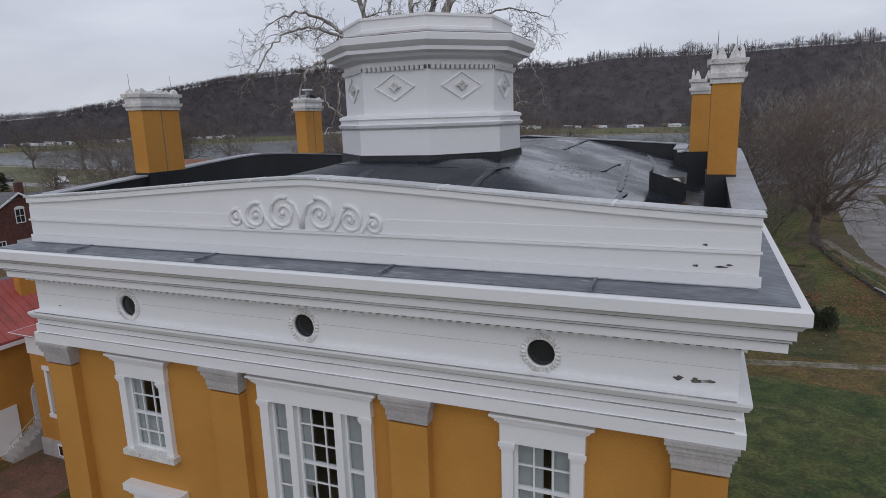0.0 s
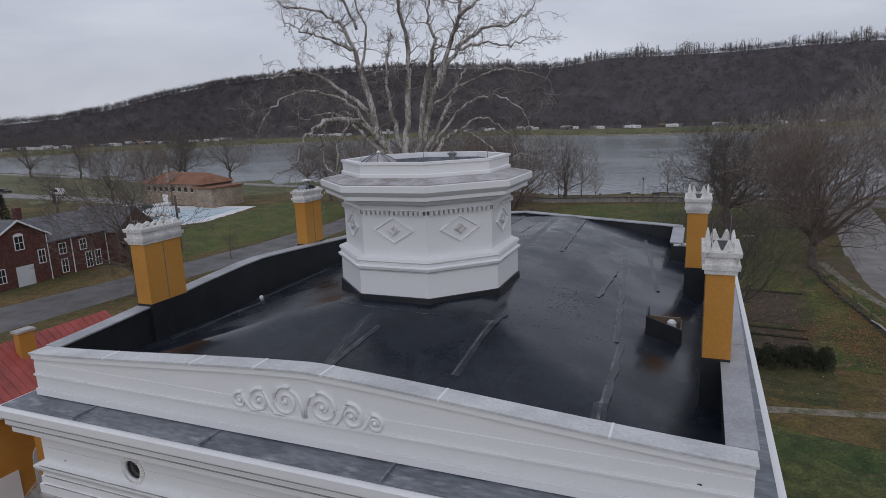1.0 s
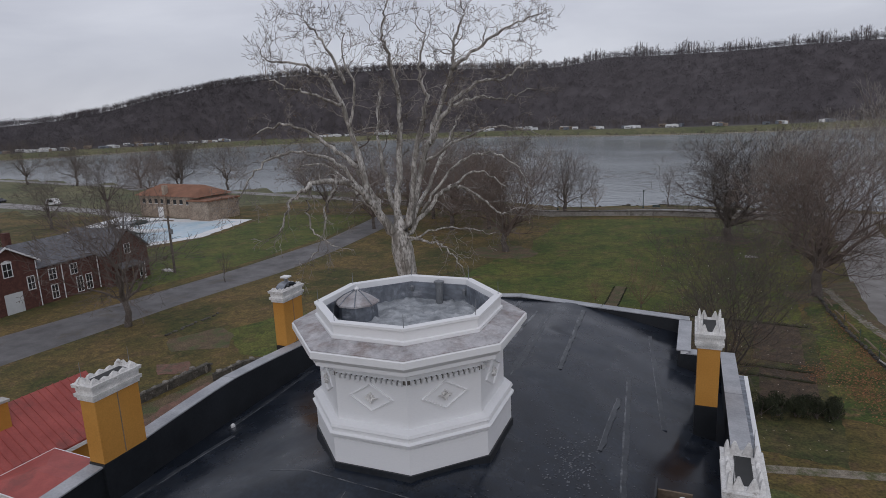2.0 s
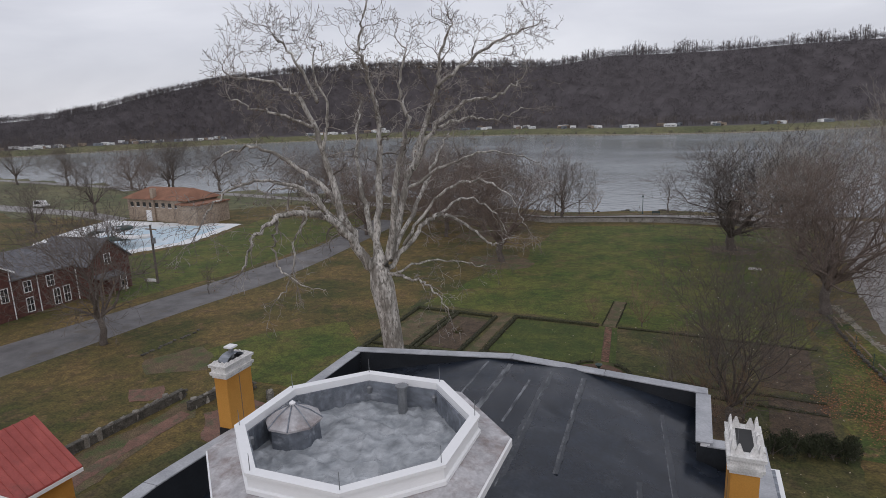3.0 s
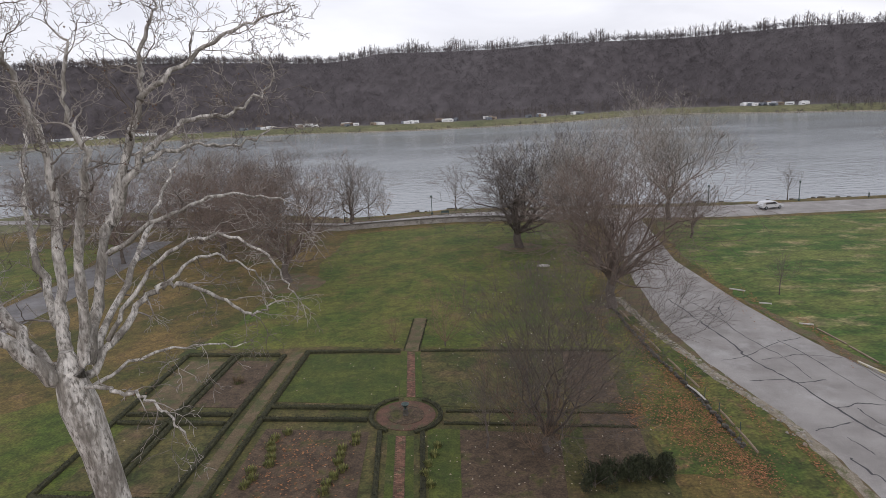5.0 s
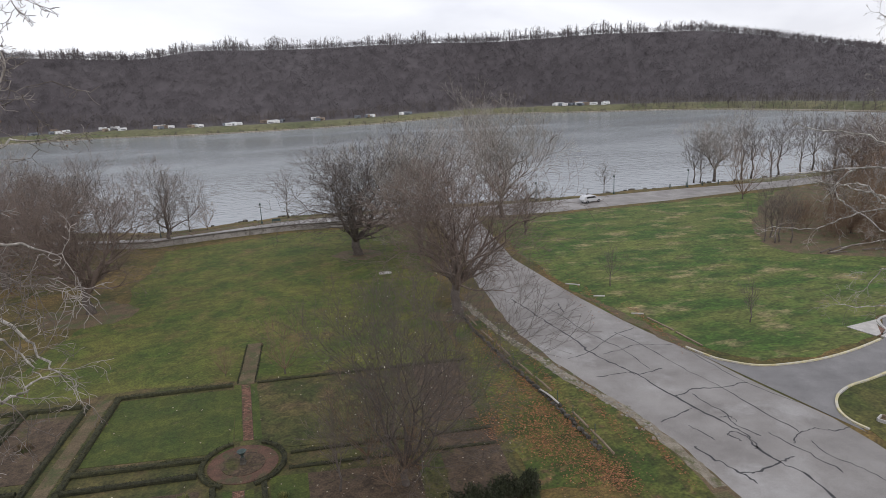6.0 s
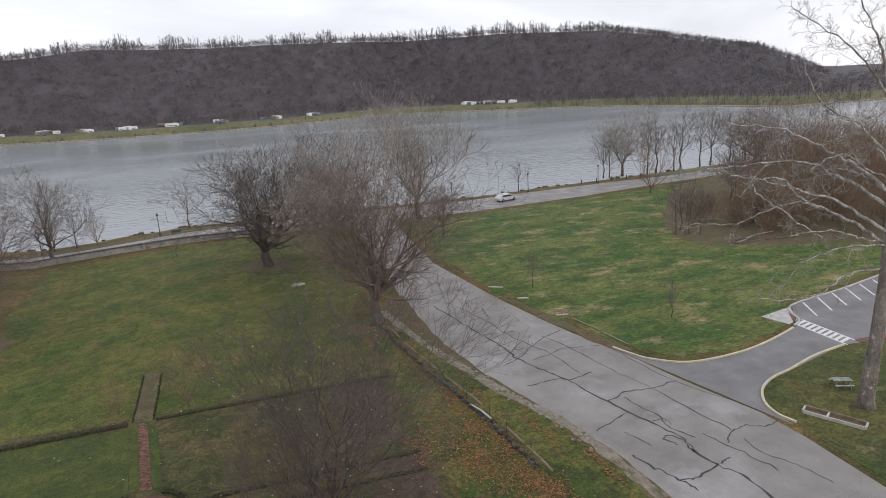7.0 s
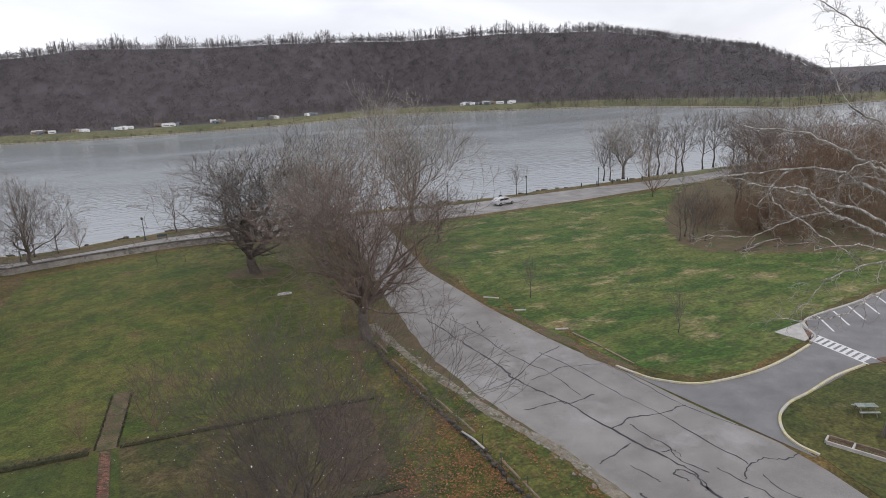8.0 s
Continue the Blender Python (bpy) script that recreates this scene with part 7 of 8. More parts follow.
def car(x, y, turn, paint, label, van=False, z=0.02, plan=True):
    ob = thing("van" if van else "car", x, y, z, label, "van" if van else "car", turn=turn, plan=plan)
    h = 2.0 if van else 1.45
    prof = [(-2.2, 0.35), (-2.25, 0.75), (-2.1, 0.95), (-1.75, h - 0.05), (-1.3, h), (1.0 if van else 0.5, h), (1.7 if van else 1.25, 1.0), (2.15, 0.85), (2.25, 0.6), (2.2, 0.35)]
    w = 0.88
    part("body", Mesh().prism([(a, -w, b) for a, b in prof], [(a, w, b) for a, b in prof]), paint, ob)
    for s in (-1, 1):
        lo, hi = sorted((s * (w + 0.005), s * (w + 0.015)))
        part("side_window", Mesh().add([(-1.6, lo, 1.0), (0.9, lo, 1.0), (0.35, lo, h - 0.12), (-1.45, lo, h - 0.12), (-1.6, hi, 1.0), (0.9, hi, 1.0), (0.35, hi, h - 0.12), (-1.45, hi, h - 0.12)], [(0, 1, 2, 3), (7, 6, 5, 4), (0, 4, 5, 1), (1, 5, 6, 2), (2, 6, 7, 3), (3, 7, 4, 0)]), GLASS, ob)
    for u in (-1.4, 1.4):
        for s in (-1, 1):
            tyre = Mesh()
            tyre.rings([[(u + r * math.cos(2 * math.pi * k / 14), s * q, 0.32 + r * math.sin(2 * math.pi * k / 14)) for k in range(14)] for q, r in ((0.68, 0.3), (0.70, 0.32), (0.88, 0.32), (0.90, 0.3))])
            wh = part("wheel", tyre, RUBBER, ob)
            part("rim", Mesh().rings([[(u + r * math.cos(2 * math.pi * k / 10), s * q, 0.32 + r * math.sin(2 * math.pi * k / 10)) for k in range(10)] for q, r in ((0.88, 0.18), (0.91, 0.17))]), STEEL, wh)
    return ob


DARKPAINT = mat("dark_car_paint", (0.03, 0.032, 0.036), (0.05, 0.052, 0.056), 0.25, 2, 20, 0.03, 0.0, metal=0.3)
car(-176, 113.5, 8, PLASTICWHITE, "white van parked on the asphalt lane", True, plan=False)
car(-205, 115, 5, DARKPAINT, "dark parked car on the asphalt lane", plan=False)
# utility pole
pole = thing("utility_pole", -60.3, 55.4, 0, "weathered wooden utility pole at the street edge", "pole")
part("shaft", Mesh().tube([(0, 0, -0.3), (0, 0, 8.6)], [0.19, 0.14], 10), BARK, pole)
part("crossarm", Mesh().box(-1.1, 1.1, -0.06, 0.06, 7.9, 8.05), TIMBER, pole)
part("transformer", Mesh().lathe([(0.0, 5.9), (0.24, 5.95), (0.24, 6.7), (0.0, 6.78)], 12, 0.35, 0), STEEL, pole)
part("street_light_arm", Mesh().tube([(0.1, 0, 5.2), (1.4, 0.3, 5.6), (1.8, 0.4, 5.5)], 0.035, 6), STEEL, pole)
for x, y in ((-63.2, 52.6), (-62, 56)):
    b = thing("concrete_kerbstone", x, y, 0, "pale broken concrete slab at the street edge", "slab")
    part("slab", block(rr, 1.4, 0.6, 0.25), CONCRETE, b)
# sunken terrace garden west of the mansion
CAPSTONES = [m.data("stone", GRAVEL) for m in (block(rr, 0.30, 0.26, 0.82), block(rr, 0.24, 0.24, 0.78), block(rr, 0.36, 0.25, 0.80))]
for pts in ([(-33.9, 18.8), (-33.4, 26.6), (-32.9, 32.1)], [(-30.8, 30.5), (-30.4, 33.4), (-28.7, 35.0)], [(-24.8, 29.9), (-24.9, 32.6), (-26.6, 34.3)]):
    stone_row("terrace_wall", pts, 0.5, STONES, "mossy dry-stone terrace wall", 5, 0.05, 1.15)
    solid("wall_terrace", ribbon(pts, 0.45, -0.2, 0.72, 0.1, 4), STONEWALL, "core of a mossy stone terrace wall", "wall", kind="structure")
    stone_row("wall_coping", pts, 0.95, CAPSTONES, "pale flat capping stones on the terrace wall", 1, 0.05)
stone_row("terrace_wall", [(-42.8, 36.8), (-42.5, 43.7)], 0.6, STONES, "low line of mossy stones in the grass", 1, 0.1)
for pts, mt, lb in (([(-29.4, 30.5), (-27.7, 33.6), (-26.3, 33.4), (-25.3, 31.7), (-24.0, 27.9), (-27.0, 27.7)], TERRACOTTA, "terracotta paved terrace"),
                    ([(-33.3, 18.3), (-29.5, 18.3), (-29.4, 30.2), (-32.5, 32.0)], LITTER, "trampled earth walk along the terrace wall"),
                    ([(-31.2, 19.2), (-30.1, 19.2), (-30.3, 30.2), (-31.3, 30.2)], TERRACOTTA, "worn terracotta garden walk"),
                    ([(-38.0, 31.5), (-36.0, 33.0), (-33.9, 31.4), (-36.3, 29.9)], TERRACOTTA, "small terracotta paved square in the grass"),
                    ([(-41.7, 36.4), (-39.2, 40.2), (-36.6, 39.0), (-34.8, 36.4), (-39.1, 33.9)], LITTER, "bare brown earth and leaves in the grass"),
                    ([(-37.9, 39.7), (-35.7, 45.4), (-30.2, 50.2), (-22.6, 43.6), (-20.1, 36.6), (-26.7, 35.7), (-32.6, 35.7)], LAWN, "bright green lawn plot beside the terrace"),
                    ([(-29.4, 19.2), (-23.1, 18.3), (-22.9, 27.5), (-27.4, 27.5)], SHADELAWN, "mossy grass plot beside the mansion")):
    patch("path_terrace", pts, mt, lb, 0.03 if mt is TERRACOTTA else 0.014 if mt is LAWN else 0.024 if mt is SHADELAWN else 0.02, 0.9 if mt in (LITTER, LAWN) else 0.4)
# walk and clipped bush on the garden side
solid("path_cross", Mesh().slab([(6.0, 31.8), (20.5, 35.1), (20.5, 35.95), (6.0, 32.7)], -0.1, 0.022), GRAVELBED, "pale gravel cross walk behind the mansion", "path", kind="structure", plan=False)
patch("ground_side", [(5.2, -30), (19, -30), (19, 31.8), (5.4, 31.6)], SIDELAWN, "mottled winter lawn beside the mansion", 0.007)
solid("path_drip", Mesh().slab([(6.96, 0.3), (7.55, 0.33), (6.93, 14.4), (6.34, 14.37)], -0.1, 0.02), CONCRETE, "pale stone drip strip along the mansion", "path", kind="structure", plan=False)
DARKLEAF = mat("dark_evergreen_leaf", (0.018, 0.025, 0.011), (0.048, 0.056, 0.024), 0.85, 3, 20, 0.4, 0.3, 0.03, rand=0.2)
for i, (x, y, w, h) in enumerate(((9.0, 40.3, 0.6, 1.05), (10.1, 40.5, 0.65, 1.15), (11.3, 40.7, 0.62, 1.1), (12.5, 40.9, 0.66, 1.3), (13.5, 41.2, 0.5, 1.0))):
    m, wood = Mesh(), Mesh()
    rl = random.Random(i + 70)
    for _ in range(9):
        wood.tube([(rl.gauss(0, 0.1), rl.gauss(0, 0.1), -0.1), (rl.gauss(0, w * 0.7), rl.gauss(0, w * 0.6), h * rl.uniform(0.5, 0.9))], [0.03, 0.012], 4)
    lumps = [(rl.gauss(0, w * 0.7), rl.gauss(0, w * 0.55), h * rl.uniform(0.25, 0.8), rl.uniform(0.22, 0.42)) for _ in range(11)]
    for _ in range(3200):
        lx, ly, lz, q = rl.choice(lumps)
        c = Vector((lx, ly, lz)) + Vector((rl.gauss(0, 1), rl.gauss(0, 1), rl.gauss(0, 1))).normalized() * q * rl.uniform(0.75, 1.1)
        if c.z > 0.02:
            a, b = (Vector((rl.gauss(0, 1), rl.gauss(0, 1), rl.gauss(0, 1))).normalized() * 0.08 for _ in (0, 1))
            m.add([tuple(c), tuple(c + a), tuple(c + b)], [(0, 1, 2)])
    ob = thing("evergreen_shrub", x, y, 0, "dark loose evergreen shrub behind the garden beds", "shrub", "evergreen shrubs", plan=False)
    ob.scale = (1.1, 1.1, 1.4)
    part("stem", wood, BARK, ob)
    part("foliage", m, DARKLEAF, ob)


# ---- the great sycamore behind the mansion ----
SYC_AT = Vector((-9.45, 23.1, 0))
S_R, S_D = Vector((0.849, 0.528, 0)), Vector((-0.528, 0.849, 0))
S_Z = 15.0


def syc_point(r, u, d):
    return S_R * r * (1.13 if r > 0 else 1.04) + S_D * d * 1.1 + Vector((0, 0, S_Z + (u if u < 5 else 5 + 0.85 * (u - 5)) * 1.17))


def limb(m, tw, tips, rr, ctrl, r0, r1, shoots, depth, lift=0.05, spread=0.6, place=syc_point):
    """A crooked main limb through a few control points, with side branches."""
    c = [place(*q) for q in ctrl]
    pts = [Vector(q) for q in curve_pts([tuple(q) for q in c], 7)]
    pts = [p + Vector((rr.gauss(0, 0.055), rr.gauss(0, 0.055), rr.gauss(0, 0.055))) for p in pts]
    n = len(pts)
    rad = [r0 + (r1 - r0) * (i / (n - 1)) ** 0.8 for i in range(n)]
    m.tube([tuple(p) for p in pts], [q * rr.uniform(0.9, 1.12) for q in rad], 9)
    for k in range(shoots):
        q = 0.22 + 0.78 * (k + rr.random()) / shoots
        i = min(n - 2, int(q * (n - 1)))
        d = (pts[i + 1] - pts[i]).normalized()
        side = d.orthogonal().normalized()
        side.rotate(Matrix.Rotation(rr.uniform(0, 6.28), 3, d))
        nd = (d * rr.uniform(0.3, 0.9) + side * rr.uniform(0.6, 1.0)).normalized()
        branch(tw, tips, rr, pts[i], nd, rad[i] * rr.uniform(0.28, 0.45), rr.uniform(0.5, 1.08), depth, spread, lift, 0.34, (3, 3, 4, 5, 6), 0.0085)
    branch(tw, tips, rr, pts[-1], (pts[-1] - pts[-2]).normalized(), r1, 0.7, depth, spread, lift, 0.34, (3, 3, 4, 5, 6), 0.0085)


def great_sycamore():
    rr = random.Random(21)
    ob = thing("sycamore_tree", SYC_AT.x, SYC_AT.y, 0, "huge bare sycamore with mottled white bark behind the mansion", "tree", plan=False)
    t = Mesh()
    t.tube([(0.35, 0.2, -0.3), (0.3, 0.15, 1.0), (0.35, 0.1, 6.3), (0.4, 0.25, 10.3), (0.2, 0.1, 12.9), (0.0, -0.05, 14.6), (-0.1, -0.08, 15.5), (-0.1, -0.05, 16.4)], [0.86, 0.62, 0.52, 0.49, 0.50, 0.58, 0.44, 0.2], 16)
    part("trunk", t, SYC, ob, "thick mottled white and grey trunk", True)
    tw, tips = Mesh(), []
    L = [
        ([(-0.3, 0.2, 0), (-1.5, 2.0, -0.6), (-2.6, 2.95, -1.2), (-4.0, 3.05, -1.8), (-5.0, 2.4, -2.2), (-5.7, 1.2, -2.4)], 0.30, 0.07, 8, 2, -0.10),
        ([(-4.2, 3.0, -1.9), (-4.4, 2.0, -2.0), (-4.2, 1.0, -2.0), (-3.2, 0.4, -2.1)], 0.09, 0.04, 4, 1, -0.10),
        ([(-1.0, 1.3, 0.2), (-2.1, 3.4, 0.8), (-3.4, 4.4, 1.3), (-5.3, 5.5, 1.8), (-7.0, 5.2, 2.2)], 0.22, 0.06, 9, 3, 0.02),
        ([(-1.6, 2.4, 0), (-2.1, 4.6, 0.3), (-2.9, 7.1, 0.6), (-4.0, 8.3, 0.8), (-6.0, 8.7, 1.0)], 0.22, 0.06, 10, 3, 0.08),
        ([(-2.3, 5.3, 0.3), (-1.9, 7.0, -0.2), (-2.4, 8.6, -0.5), (-2.2, 9.8, -0.5)], 0.10, 0.04, 5, 3, 0.10),
        ([(-0.2, 0.6, 0.3), (0.05, 3.2, 0.8), (0.3, 6.1, 1.2), (-0.1, 8.6, 1.0), (-0.4, 10.0, 0.8), (0.1, 12.0, 0.8)], 0.25, 0.06, 12, 3, 0.10),
        ([(0.2, 0.6, -0.3), (0.8, 4.0, -0.9), (1.25, 6.3, -1.2), (1.0, 7.7, -1.2), (1.4, 9.6, -1.4)], 0.22, 0.06, 9, 3, 0.08),
        ([(0.35, 0.7, 0.2), (1.6, 4.7, 0.5), (2.7, 7.8, 0.8), (3.0, 9.4, 1.2), (3.6, 11.0, 1.6)], 0.25, 0.06, 12, 3, 0.10),
        ([(1.5, 4.3, 0.4), (2.5, 6.2, -0.3), (3.75, 7.2, -0.2), (5.2, 7.5, 0.0), (6.2, 8.2, 0.2)], 0.17, 0.05, 9, 3, 0.06),
        ([(2.6, 6.2, -0.3), (3.8, 6.5, -0.2), (5.2, 6.4, 0.3), (6.4, 6.9, 0.6)], 0.09, 0.04, 5, 2, 0.04),
        ([(0.3, 0.3, 0.2), (1.6, 1.6, 0.6), (2.5, 2.35, 0.9), (3.75, 1.9, 1.2), (5.0, 0.8, 1.4), (5.7, 1.0, 1.5)], 0.17, 0.05, 8, 2, -0.08),
        ([(2.6, 2.3, 0.9), (3.8, 2.9, 1.4), (5.2, 2.2, 1.9), (6.0, 0.9, 2.2)], 0.08, 0.035, 5, 2, -0.08),
        ([(0.2, 0.2, -0.3), (1.2, 0.2, -1.2), (1.9, -0.1, -1.9), (2.5, -0.9, -2.4)], 0.10, 0.04, 6, 2, -0.10),
        ([(0.0, 0.5, 0.5), (-0.6, 2.8, 2.2), (-0.8, 5.2, 3.8), (-0.4, 7.6, 5.0)], 0.22, 0.06, 8, 3, 0.08),
        ([(0.4, 0.6, 0.5), (1.8, 2.6, 2.4), (3.0, 4.6, 4.2), (3.8, 5.6, 5.6)], 0.18, 0.05, 8, 3, 0.05),
        ([(0.3, 0.0, 0.3), (1.8, 0.4, 0.8), (3.4, 0.2, 1.2), (4.8, -0.2, 1.5)], 0.08, 0.03, 6, 2, -0.04),
        ([(1.0, 1.4, -0.2), (2.6, 3.4, -0.6), (4.2, 3.9, -0.9), (5.4, 3.0, -1.2), (5.9, 1.9, -1.3)], 0.10, 0.035, 7, 2, -0.06),
        ([(1.3, 3.6, 0.2), (3.0, 4.6, -0.8), (4.6, 5.0, -1.4), (6.0, 4.7, -1.8)], 0.10, 0.04, 7, 3, 0.0),
        ([(-1.6, 2.2, -0.3), (-3.2, 3.9, -0.8), (-5.0, 4.3, -1.4), (-6.6, 3.7, -1.8), (-7.4, 2.6, -2.0)], 0.13, 0.04, 8, 3, -0.04),
        ([(-3.0, 3.0, -1.4), (-3.6, 2.1, -1.5), (-3.8, 0.8, -1.5), (-4.5, -0.2, -1.6)], 0.08, 0.035, 5, 2, -0.10),
        ([(-2.6, 6.4, 0.5), (-4.2, 7.0, 0.2), (-5.2, 7.3, -0.2), (-5.9, 7.8, -0.5)], 0.10, 0.04, 8, 3, 0.04),
        ([(2.8, 8.0, 0.8), (4.4, 9.4, 0.6), (5.8, 10.2, 0.3), (7.0, 10.6, 0.2)], 0.12, 0.04, 8, 3, 0.05),
        ([(-2.3, 7.4, 0.6), (-3.2, 9.4, 0.6), (-3.8, 10.2, 0.5), (-4.2, 10.7, 0.4)], 0.10, 0.04, 8, 3, 0.06),
        ([(-0.5, 0.6, 0.5), (-2.2, 2.2, 2.4), (-4.0, 3.4, 4.2), (-5.6, 3.2, 5.4)], 0.17, 0.05, 8, 3, 0.0),
    ]
    for i, (c, r0, r1, n, depth, lift) in enumerate(L):
        m = Mesh()
        limb(m, tw, tips, rr, c, r0 * 0.84, r1 * 0.58, int(n * 1.6), depth, lift)
        part("limb", m, SYC, ob, "", True)
    part("crown", tw, SYC_FINE, ob, "fine grey-brown twigs")
    s = Mesh()
    for p in rr.sample(tips, min(len(tips), 300)):
        q = Vector(p) + Vector((0, 0, -0.12))
        s.add([(q.x + a * 0.034, q.y + b * 0.034, q.z + c * 0.034) for a, b, c in ((1, 0, 0), (-1, 0, 0), (0, 1, 0), (0, -1, 0), (0, 0, 1), (0, 0, -1))], [(0, 2, 4), (2, 1, 4), (1, 3, 4), (3, 0, 4), (2, 0, 5), (1, 2, 5), (3, 1, 5), (0, 3, 5)])
    tagged(part("seed_cluster", s, SEEDPOD, ob, "small brown hanging seed balls"), kind="stuff")


SYC_TWIG = mat("pale_grey_twigs", (0.21, 0.19, 0.165), (0.42, 0.39, 0.355), 0.9, 0.9, 8, 0.2, 0.0, c3=(0.12, 0.095, 0.075), c3_scale=0.5, c3_band=(0.5, 0.6))
SYC_FINE = mat("grey_brown_twigs", (0.12, 0.10, 0.085), (0.36, 0.33, 0.30), 0.9, 0.7, 8, 0.2, 0.0, contrast=(0.42, 0.62))
great_sycamore()

# ---- other trees ----
tree_kind("pale", 14, BARK, SYC_TWIG, height=15, trunk_r=0.34, depth=6, spread=0.5, lift=0.07, wig=0.16, clear=0.2, limbs=8, rmin=0.0125)
tree_kind("fine", 17, BARK, TWIG_DARK, height=14.5, trunk_r=0.25, depth=6, spread=0.5, lift=0.07, wig=0.13, clear=0.10, limbs=9, rmin=0.0092)
tree_kind("oak2", 23, BARK, TWIG, height=13, trunk_r=0.32, depth=5, spread=0.60, lift=0.04, wig=0.15, clear=0.2, limbs=8, rmin=0.017)
tree_kind("maple2", 28, BARK, TWIG_RED, height=13, trunk_r=0.28, depth=5, spread=0.6, lift=0.04, wig=0.15, clear=0.18, limbs=8, rmin=0.018)
tree_kind("thicket", 31, BARK, TWIG_WARM, height=10, trunk_r=0.11, depth=4, spread=0.38, lift=0.14, wig=0.10, clear=0.06, limbs=8, rmin=0.016)

garden_tree = tree("fine", 4.1, 43.6, "fine-twigged tree with a few pale dry leaves", 0.76, 0)
garden_tree.scale.z = 0.80
rr = random.Random(52)
m = Mesh()
for p in rr.sample(TIPS["fine"], 340):
    c = Vector(p)
    a, b = (Vector((rr.gauss(0, 1), rr.gauss(0, 1), rr.gauss(0, 1))).normalized() * rr.uniform(0.04, 0.075) for _ in (0, 1))
    m.add([tuple(c), tuple(c + a), tuple(c + a + b), tuple(c + b)], [(0, 1, 2, 3)])
tagged(part("dry_leaves", m, LEAFDRY, garden_tree, "pale dry leaves clinging to the twigs"), kind="stuff")
for x, y, sc, a in ((3.3, 43.1, 0.5, 20), (4.9, 44.2, 0.6, 140), (2.2, 46.0, 0.7, 250), (-3.4, 59.0, 0.62, 60), (-7.8, 59.4, 0.3, 200)):
    tree("shrub", x, y, "upright bare shrub stem in the garden bed", sc, a, group="garden shrubs", name="shrub")
tree("slim", 0.6, 43.6, "thin bare tree rising from the garden beds", 0.55, 120)
tree("maple", 11.4, 69.3, "broad bare tree beside the garden wall", 1.12, 40)
tree("pale", 10.5, 90.0, "tall bare tree with pale upper limbs", 1.08, 20)
tree("oak", 3.1, 92.0, "spreading dark bare tree on the lawn edge", 1.12, 70).scale = (1.62, 1.62, 1.22)
tree("pale", 24.6, 108.6, "tall pale-barked bare tree beside the riverside drive", 1.2, 130)
tree("oak2", 25.0, 97.5, "small bare tree beside the riverside drive", 0.55, 10)
tree("maple", -23.2, 76.8, "large bare tree on the lawn", 1.02, 100)
tree("oak2", -30.5, 90, "large bare tree on the lawn", 1.0, 150)
for k, x, y, s, a in (("maple2", -36, 88, 1.05, 15), ("maple2", -43, 96, 1.1, 60), ("oak2", -34, 100, 1.0, 110), ("maple2", -49, 86, 0.95, 170), ("oak2", -40, 107, 1.0, 220), ("maple2", -56, 97, 1.0, 300), ("pale", -46, 105, 0.9, 30), ("oak2", -22, 104, 0.9, 200), ("maple2", -38, 93, 1.0, 130), ("oak2", -52, 104, 0.9, 190), ("maple2", -61, 103, 0.9, 250), ("oak2", -66, 98, 0.85, 310)):
    tree(k, x, y, "bare reddish-brown tree in a riverside grove", s, a, group="riverside grove")
for k, x, y, s, a in (("slim", -7.1, 117.5, 0.95, 0), ("slim", -20.9, 111, 0.8, 40), ("slim", -23.5, 110.5, 0.95, 90), ("shrub", -18.6, 112, 0.6, 10), ("slim", 46, 127, 0.7, 30)):
    tree(k, x, y, "slender bare tree on the river bank", s, a, group="river bank trees")
for k, x, y, s, a in (("slim", 86.2, 141, 1.1, 60), ("slim", 87.6, 140.6, 1.0, 160), ("pale", 91, 140.4, 0.85, 10), ("shrub", 82, 117.6, 1.3, 40), ("slim", 97, 139, 1.3, 10), ("slim", 101, 141, 1.45, 100), ("slim", 105, 139.5, 1.25, 200), ("slim", 109, 142, 1.5, 280), ("slim", 114, 141, 1.3, 330), ("slim", 119, 143, 1.5, 40), ("slim", 125, 143, 1.3, 120), ("maple2", 131, 144, 0.9, 20)):
    tree(k, x, y, "slender bare tree on the river bank", s, a, group="river bank trees", plan=False)
rr = random.Random(90)
for i in range(74):
    while True:
        x, y = rr.uniform(67, 150), rr.uniform(68, 136)
        if y > 91 - 0.95 * (x - 63) and y < 86 + 0.85 * (x - 65) and y < 122 + 0.12 * x and y > 56 + 0.2 * x:
            break
    tree("thicket" if y < 62 + 0.36 * x else rr.choice(("slim", "slim", "shrub", "maple2")), x, y, "bare thicket tree at the meadow edge", rr.uniform(0.65, 1.1), rr.uniform(0, 360), group="meadow thicket", plan=False)
for x, y, s in ((64.2, 87.8, 0.7), (65.0, 86.6, 0.75), (65.9, 86.9, 0.8), (67.0, 85.9, 0.7), (66.4, 89.4, 0.85)):
    tree("slim", x, y, "bare thicket tree at the meadow edge", s, rr.uniform(0, 360), group="meadow thicket", plan=False)
for i in range(46):
    t = rr.random()
    x, y = 65.5 + 20 * t + rr.uniform(0, 14), 85.5 - 12 * t + rr.uniform(-1, 9)
    tree("thicket", x, y, "low tangled warm brown brush at the thicket edge", rr.uniform(0.22, 0.45), rr.uniform(0, 360), group="thicket brush", name="brush", plan=False)
TRUNK = mat("brown_mottled_bark", (0.11, 0.092, 0.076), (0.26, 0.23, 0.195), 0.9, 1.4, 9, 0.3, 0.5, 0.03, c3=(0.42, 0.39, 0.35), c3_scale=2.2, c3_band=(0.58, 0.66), stretch=(1, 1, 0.5))
T_R, T_D = Vector((0.66, -0.75, 0)), Vector((0.75, 0.66, 0))


